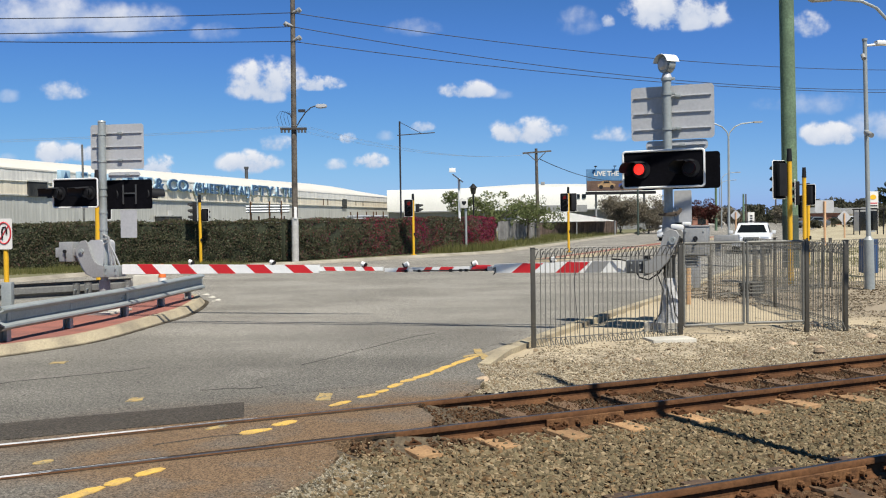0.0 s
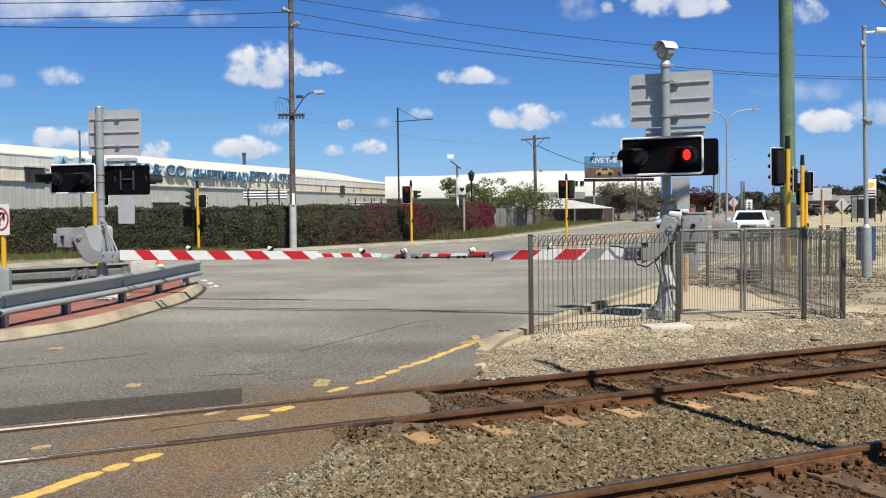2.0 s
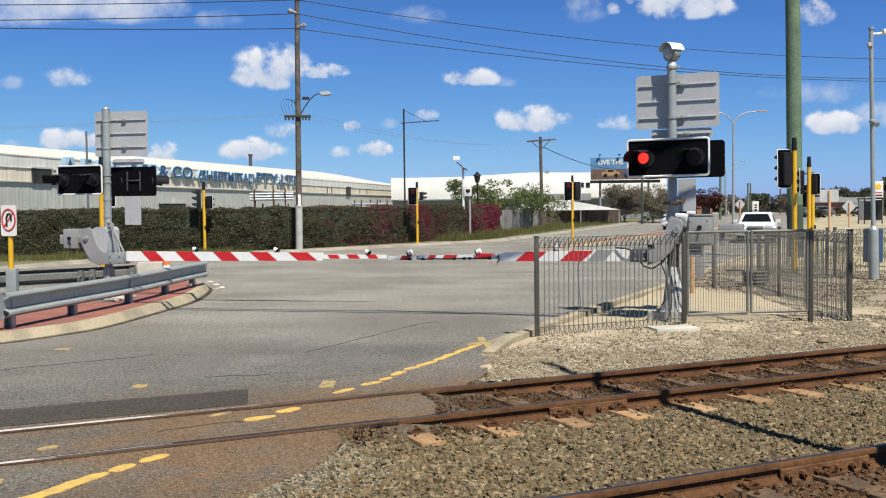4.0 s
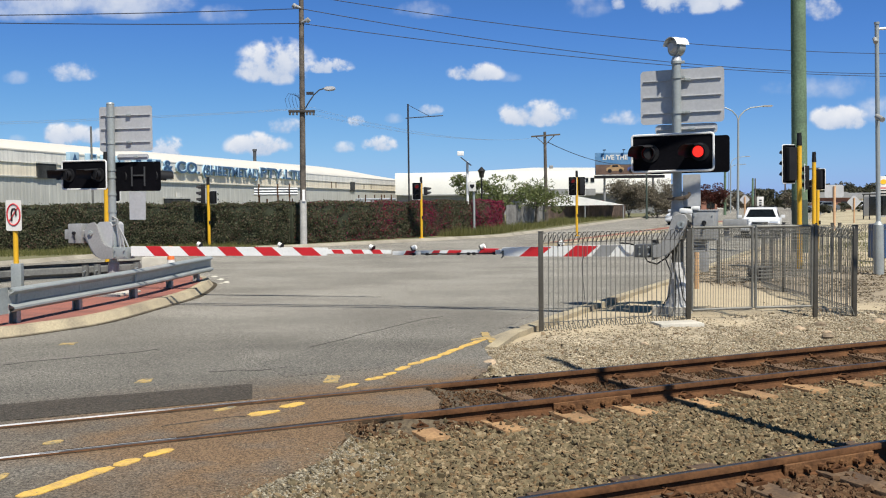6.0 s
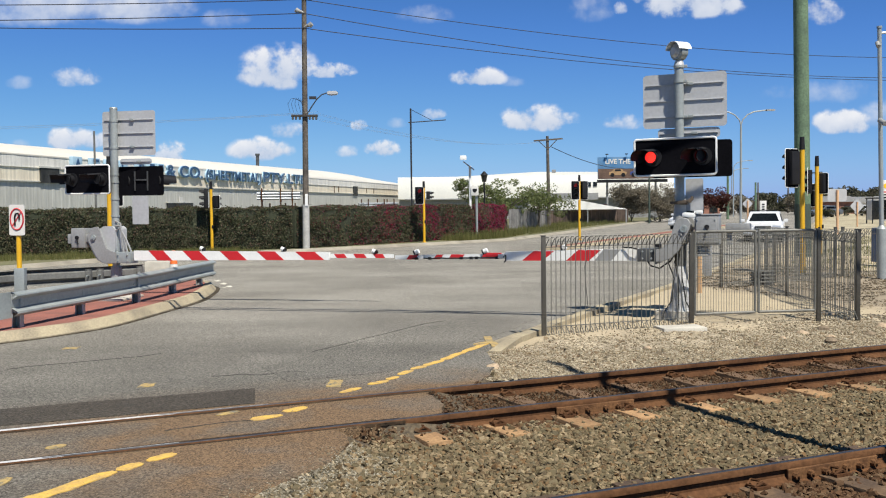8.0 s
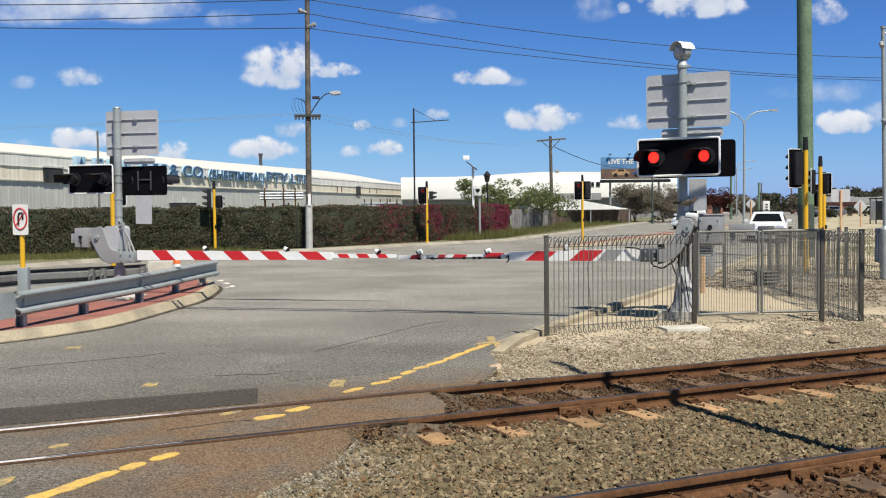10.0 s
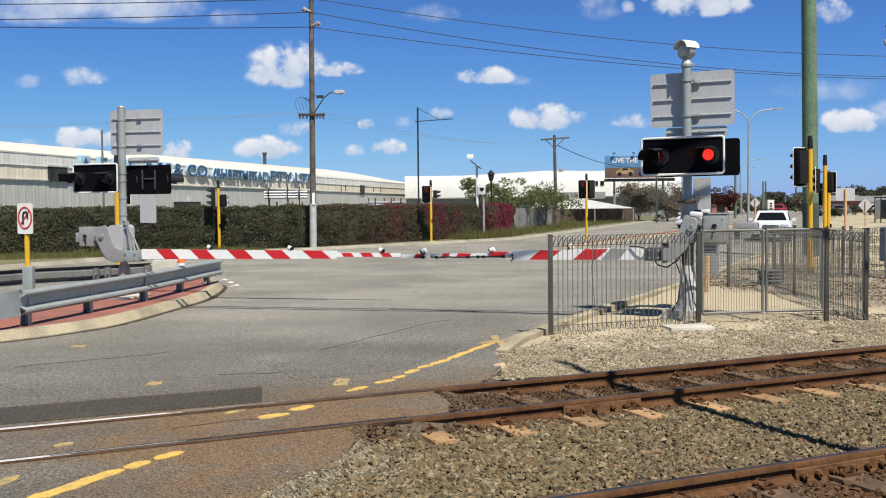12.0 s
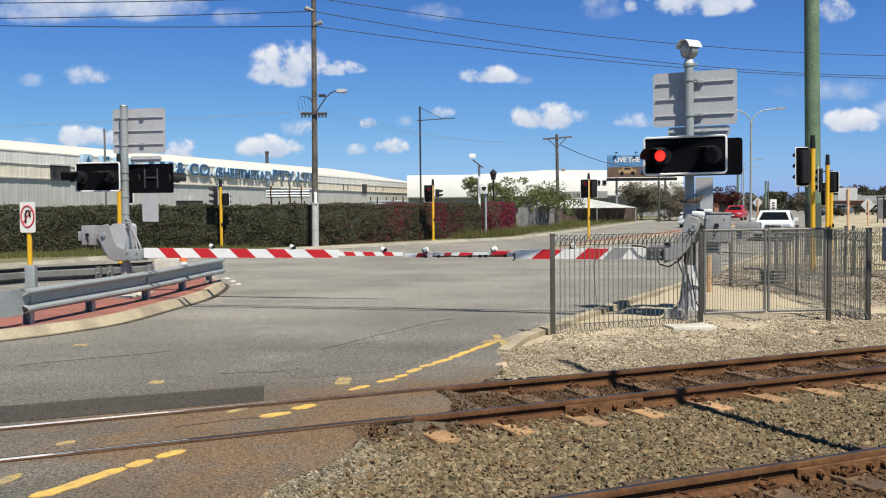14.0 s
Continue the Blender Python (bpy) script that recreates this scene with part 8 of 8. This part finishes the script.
def pit_ring():
    t = thing("ribbed_pit_ring", pose(7.1, 21.0, 0), "black ribbed plastic pit ring standing on the dirt", "pit ring")
    for k in range(5):
        bm = bmesh.new()
        pipe(bm, [(0.23 * math.cos(a * math.tau / 24), 0.23 * math.sin(a * math.tau / 24), 0.05 + 0.075 * k) for a in range(24)], 0.03, 6, closed=True)
        part("rib", bm, PIT_PLASTIC, t)
    bm = bmesh.new()
    rod(bm, (0, 0, 0), (0, 0, 0.37), 0.222, seg=24)
    part("wall", bm, PIT_PLASTIC, t)


pit_ring()


def cone():
    t = thing("traffic_cone", pose(-6.8, 24.65, 0.0), "orange traffic cone with a white sleeve", "traffic cone")
    bm = bmesh.new()
    rod(bm, (0, 0, 0.02), (0, 0, 0.75), 0.17, 0.04, seg=16)
    part("cone", bm, SIGN_WHITE, t)
    bm = bmesh.new()
    rod(bm, (0, 0, 0.46), (0, 0, 0.8), 0.098, 0.045, seg=16)
    part("orange_top", bm, ORANGE, t, "orange upper half")
    bm = bmesh.new()
    box(bm, 0.4, 0.4, 0.03, pose(0, 0, 0.015), 0.01)
    part("base", bm, ORANGE, t, "square orange base")


cone()


def slab(x, y, sx, sy, h, turn, label, z=-0.03):
    bm = bmesh.new()
    box(bm, sx, sy, h, pose(0, 0, h / 2), 0.015)
    ob = part("concrete_slab", bm, SLAB, None, label, pose(x, y, z, 0, 0, turn))
    tagged(ob, "", "slab", "loose slabs")


def barrier_block():
    bm = bmesh.new()
    box(bm, 0.64, 0.4, 0.5, pose(0, 0, 0.25), 0.025)
    ob = part("barrier_block", bm, SLAB, None, "pale grey concrete barrier block behind the guardrail", pose(-7.35, 25.2, 0.0, 0, 0, 6))
    tagged(ob, "", "barrier", "")


barrier_block()
slab(3.47, 13.75, 0.66, 0.38, 0.07, 10, "pale concrete pit cover on the dirt", 0.02)
slab(-6.2, 18.55, 0.6, 0.95, 0.05, -8, "pale rough concrete pad on the red island", 0.13)


def rock(x, y, s, seed, tone=(0.4, 0.3, 0.2), label="small tan stone lying on the dirt"):
    rng = np.random.default_rng(seed)
    bm = bmesh.new()
    bmesh.ops.create_icosphere(bm, subdivisions=2, radius=s)
    for v in bm.verts:
        v.co *= 1 + 0.35 * noise.noise(v.co * (1.5 / s) + Vector((seed, 0, 0)))
        v.co.z *= 0.55
    ob = part("stone", bm, mat("stone_" + "abcdefghijklmnopqrstuvwxyz"[seed], tone, 0.9, 0, 0.2, 6, 50, 0.4), None, label, pose(x, y, max(-0.02, dirt_top(*(TRACK.inverted() @ Vector((x, y, 0))).xy) if x > 0.75 else -0.02)))
    tagged(ob, "", "stone", "loose stones")


for i, (x, y, s) in enumerate(((0.62, 11.05, 0.09), (5.15, 13.55, 0.09), (5.45, 13.3, 0.06), (4.75, 13.2, 0.05), (6.6, 14.2, 0.1), (7.1, 14.6, 0.07), (5.9, 13.6, 0.05), (2.7, 12.4, 0.05), (6.2, 15.3, 0.12))):
    rock(x, y, s, i)
for i, (x, y, s) in enumerate(((-5.69, 24.62, 0.1), (-5.32, 23.67, 0.1), (-4.99, 22.79, 0.1), (-5.05, 22.55, 0.06))):
    rock(x, y, s, 10 + i, (0.5, 0.47, 0.4), "broken lump of pale concrete on the road")
for i, (x, y, s) in enumerate(((5.3, 12.9, 0.08), (6.1, 13.5, 0.07), (6.55, 13.75, 0.06), (5.6, 13.9, 0.09), (7.4, 14.0, 0.07), (4.2, 12.6, 0.05))):
    rock(x, y, s, 14 + i, (0.2, 0.15, 0.1), "dark brown stone lying on the dirt")


# post and cables outside the view whose shadows fall across track and road
def signal_pole_near():
    bm = bmesh.new()
    rod(bm, (0, 0, -0.2), (0, 0, 9.7), 0.07, 0.06, seg=12)
    ob = part("trackside_post", bm, GALV, None, "slim steel trackside post", pose(3.95, 5.95, 0))
    tagged(ob, "", "post")


signal_pole_near()


# unseen poles added outside the view to hold the cable ends
def unseen_wire_pole(x, y):
    t = thing("unseen_wire_pole", pose(x, y, 0), "unseen timber pole added to hold up the cables over the road", "power pole", "power poles")
    bm = bmesh.new()
    rod(bm, (0, 0, -0.2), (0, 0, 6.4), 0.16, 0.13, seg=14)
    part("shaft", bm, TIMBER_GREY, t)
    bm = bmesh.new()
    box(bm, 0.1, 0.9, 0.1, pose(0.0, 0, 6.2), 0.01)
    part("crossarm", bm, TIMBER_DARK, t)


unseen_wire_pole(-28.33, 20.52)
unseen_wire_pole(31.67, 6.12)
for k in range(2):
    # their shadows cross the island and the road side by side
    strand("overhead_cable", [(-30 + i + 1.667, 24.07 - 0.1 * k - (0.237 + 0.006 * k) * i - 3.5, 6.2) for i in range(61)], 0.042, "black overhead cable high above the road")


# ---- clouds ----
def cloud_mat(name, soft, density, ragged=1.0, grain=0.014):
    m = bpy.data.materials.new(name)
    m.use_nodes = True
    nt = m.node_tree
    nt.nodes.remove(nt.nodes["Principled BSDF"])
    out = nt.nodes["Material Output"]
    tc = nt.nodes.new("ShaderNodeTexCoord")
    mp = nt.nodes.new("ShaderNodeMapping")
    mp.inputs["Location"].default_value = (-0.5, -0.5, 0)
    nt.links.new(tc.outputs["Generated"], mp.inputs["Vector"])
    sep = nt.nodes.new("ShaderNodeSeparateXYZ")
    nt.links.new(mp.outputs[0], sep.inputs[0])
    ob = nt.nodes.new("ShaderNodeObjectInfo")
    add = nt.nodes.new("ShaderNodeVectorMath")
    add.operation = "MULTIPLY_ADD"
    nt.links.new(ob.outputs["Random"], add.inputs[0])
    add.inputs[1].default_value = (900, 700, 500)
    nt.links.new(tc.outputs["Object"], add.inputs[2])
    big, small = nt.nodes.new("ShaderNodeTexNoise"), nt.nodes.new("ShaderNodeTexNoise")
    big.inputs["Scale"].default_value, big.inputs["Detail"].default_value, big.inputs["Roughness"].default_value = grain, 8, 0.52
    small.inputs["Scale"].default_value, small.inputs["Detail"].default_value = grain * 3.5, 6
    for nz in (big, small):
        nt.links.new(add.outputs[0], nz.inputs["Vector"])

    def calc(op, a, c):
        n = nt.nodes.new("ShaderNodeMath")
        n.operation = op
        for s, v in zip(n.inputs, (a, c)):
            if isinstance(v, (int, float)):
                s.default_value = v
            else:
                nt.links.new(v, s)
        return n.outputs[0]
    x2 = calc("POWER", calc("ABSOLUTE", calc("MULTIPLY", sep.outputs["X"], 2.2), 0), 2.0)
    # flatter foot, rounder head
    yb = calc("ADD", sep.outputs["Y"], 0.12)
    y_lo = calc("MULTIPLY", calc("MINIMUM", yb, 0.0), 3.4)
    y_hi = calc("MULTIPLY", calc("MAXIMUM", yb, 0.0), 1.75)
    y2 = calc("POWER", calc("ABSOLUTE", calc("ADD", y_lo, y_hi), 0), 2.0)
    fall = calc("SUBTRACT", 1.0, calc("ADD", x2, y2))
    n = calc("ADD", calc("MULTIPLY", calc("SUBTRACT", big.outputs["Fac"], 0.5), 3.2 * ragged), calc("MULTIPLY", calc("SUBTRACT", small.outputs["Fac"], 0.5), 0.7 * ragged))
    v = calc("ADD", calc("MULTIPLY", fall, 1.0), n)
    mr = nt.nodes.new("ShaderNodeMapRange")
    mr.interpolation_type = "SMOOTHSTEP"
    mr.inputs["From Min"].default_value, mr.inputs["From Max"].default_value = 0.12, 0.12 + soft
    nt.links.new(v, mr.inputs["Value"])
    edge = calc("MINIMUM", calc("MAXIMUM", calc("MULTIPLY", fall, 2.5), 0.0), 1.0)
    alpha = calc("MULTIPLY", calc("MULTIPLY", mr.outputs[0], edge), density)
    tr, em, mix = nt.nodes.new("ShaderNodeBsdfTransparent"), nt.nodes.new("ShaderNodeEmission"), nt.nodes.new("ShaderNodeMixShader")
    # lit head and grey foot are put into the card's glowing colour
    shade = nt.nodes.new("ShaderNodeValToRGB")
    shade.color_ramp.elements[0].color, shade.color_ramp.elements[1].color = (0.36, 0.42, 0.53, 1), (0.63, 0.635, 0.655, 1)
    shade.color_ramp.elements[0].position, shade.color_ramp.elements[1].position = 0.25, 0.75
    nt.links.new(calc("ADD", calc("MULTIPLY", sep.outputs["Y"], 0.6), calc("ADD", 0.12, calc("MULTIPLY", big.outputs["Fac"], 0.75))), shade.inputs["Fac"])
    nt.links.new(shade.outputs[0], em.inputs["Color"])
    nt.links.new(alpha, mix.inputs[0])
    nt.links.new(tr.outputs[0], mix.inputs[1])
    nt.links.new(em.outputs[0], mix.inputs[2])
    nt.links.new(mix.outputs[0], out.inputs["Surface"])
    return m


CLOUD = cloud_mat("cumulus", 0.75, 0.95, 0.95, 0.016)
HAZY = cloud_mat("soft_cloud", 1.1, 0.78, 0.55)
PUFF = cloud_mat("small_cumulus", 0.85, 0.85, 0.95, 0.03)
HAZY_PUFF = cloud_mat("small_soft_cloud", 1.2, 0.7, 0.75, 0.03)
WISP = cloud_mat("thin_cloud", 1.5, 0.45, 0.8)


CLOUD_COUNT = [0]


def cloud(x, z, w, h, material, label):
    """A far cloud: a flat glowing card facing the crossing, 2500 m off."""
    bm = bmesh.new()
    vs = [bm.verts.new(p) for p in ((-w / 2, -h / 2, 0), (w / 2, -h / 2, 0), (w / 2, h / 2, 0), (-w / 2, h / 2, 0))]
    bm.faces.new(vs)
    ob = part("cloud", bm, material, None, label, pose(x, 2500 + 5 * CLOUD_COUNT[0], z, 90, 0, 0), 0)
    CLOUD_COUNT[0] += 1
    tagged(ob, "", "cloud", "clouds", "structure")


cloud(-410, 369, 266, 155, CLOUD, "small white cumulus cloud")
cloud(-279, 358, 172, 55, PUFF, "small white cumulus cloud")
cloud(-941, 350, 178, 74, HAZY_PUFF, "soft-edged white cloud")
cloud(-1080, 336, 102, 49, WISP, "thin wisp of white cloud")
cloud(-1000, 545, 596, 180, HAZY, "soft-edged white cloud")
cloud(-760, 531, 369, 130, HAZY, "soft-edged white cloud")
cloud(-548, 499, 173, 74, WISP, "thin wisp of white cloud")
cloud(-961, 191, 275, 77, CLOUD, "small white cumulus cloud")
cloud(-703, 152, 136, 78, PUFF, "small white cumulus cloud")
cloud(-395, 208, 136, 58, HAZY_PUFF, "soft-edged white cloud")
cloud(-469, 160, 217, 86, CLOUD, "small white cumulus cloud")
cloud(-206, 221, 58, 46, PUFF, "small white cumulus cloud")
cloud(-112, 225, 77, 41, WISP, "thin wisp of white cloud")
cloud(-10, 249, 88, 42, HAZY_PUFF, "soft-edged white cloud")
cloud(-146, 159, 121, 64, PUFF, "small white cumulus cloud")
cloud(-242, 152, 84, 46, HAZY_PUFF, "soft-edged white cloud")
cloud(-1110, 184, 72, 32, WISP, "thin wisp of white cloud")
cloud(112, 348, 192, 71, CLOUD, "small white cumulus cloud")
cloud(194, 335, 125, 42, WISP, "thin wisp of white cloud")
cloud(270, 237, 275, 99, CLOUD, "small white cumulus cloud")
cloud(504, 226, 133, 64, HAZY_PUFF, "soft-edged white cloud")
cloud(1044, 300, 417, 90, WISP, "thin wisp of white cloud")
cloud(1098, 220, 226, 94, CLOUD, "small white cumulus cloud")
cloud(1250, 240, 284, 116, HAZY, "soft-edged white cloud")
cloud(-34, 521, 199, 72, WISP, "thin wisp of white cloud")
cloud(416, 535, 168, 104, WISP, "thin wisp of white cloud")
cloud(500, 535, 58, 46, HAZY_PUFF, "soft-edged white cloud")
cloud(688, 565, 396, 158, CLOUD, "small white cumulus cloud")
cloud(1057, 523, 146, 99, HAZY_PUFF, "soft-edged white cloud")


# ---- what moves ----
def motions():
    # the two lamps flash in turn: each disc turns its lit or its dark face ahead
    to_right = [0.6, 1.75, 2.98, 4.22, 5.37, 6.67, 8.07, 9.35, 10.65, 11.9, 13.25]
    to_left = [1.27, 2.35, 3.62, 4.83, 6.05, 7.36, 8.7, 10.0, 11.27, 12.65, 13.84]
    changes = sorted([(t, 1) for t in to_right] + [(t, 0) for t in to_left])
    for which, disc in enumerate(LAMP_DISCS):
        home = disc.matrix_basis.copy()
        lit = which == 0
        rows = [(0.0, home @ pose(0, 0, 0, 0, 0, 0 if lit else 180))]
        for t, now in changes:
            a, b = (0, 180) if lit else (180, 360)
            lit_next = now == which
            t0 = t + 0.035 if lit else t - 0.1
            for k in range(4):
                tk = t0 + k / 30
                if tk <= 14.0:
                    rows.append((tk, home @ pose(0, 0, 0, 0, 0, a + (b - a) * k / 3)))
            lit = lit_next
        rows = [r for i, r in enumerate(rows) if i == 0 or frame(r[0]) > frame(rows[i - 1][0])]
        if rows[-1][0] < 14.0:
            rows.append((14.0, rows[-1][1]))
        walk(disc, rows)
    # the red car comes nearer along points placed to fit the camera's view
    walk(RED_CAR, [(0.0, pose(125.3, 300, 0, 0, 0, heading(-0.43, -0.9))), (3.0, pose(91.4, 225, 0, 0, 0, heading(-0.43, -0.9))), (6.5, pose(75.2, 192, 0, 0, 0, heading(-0.43, -0.9))), (10.5, pose(58.6, 160, 0, 0, 0, heading(-0.43, -0.9))), (14.0, pose(29.7, 99, 0, 0, 0, heading(-0.43, -0.9)))])


motions()
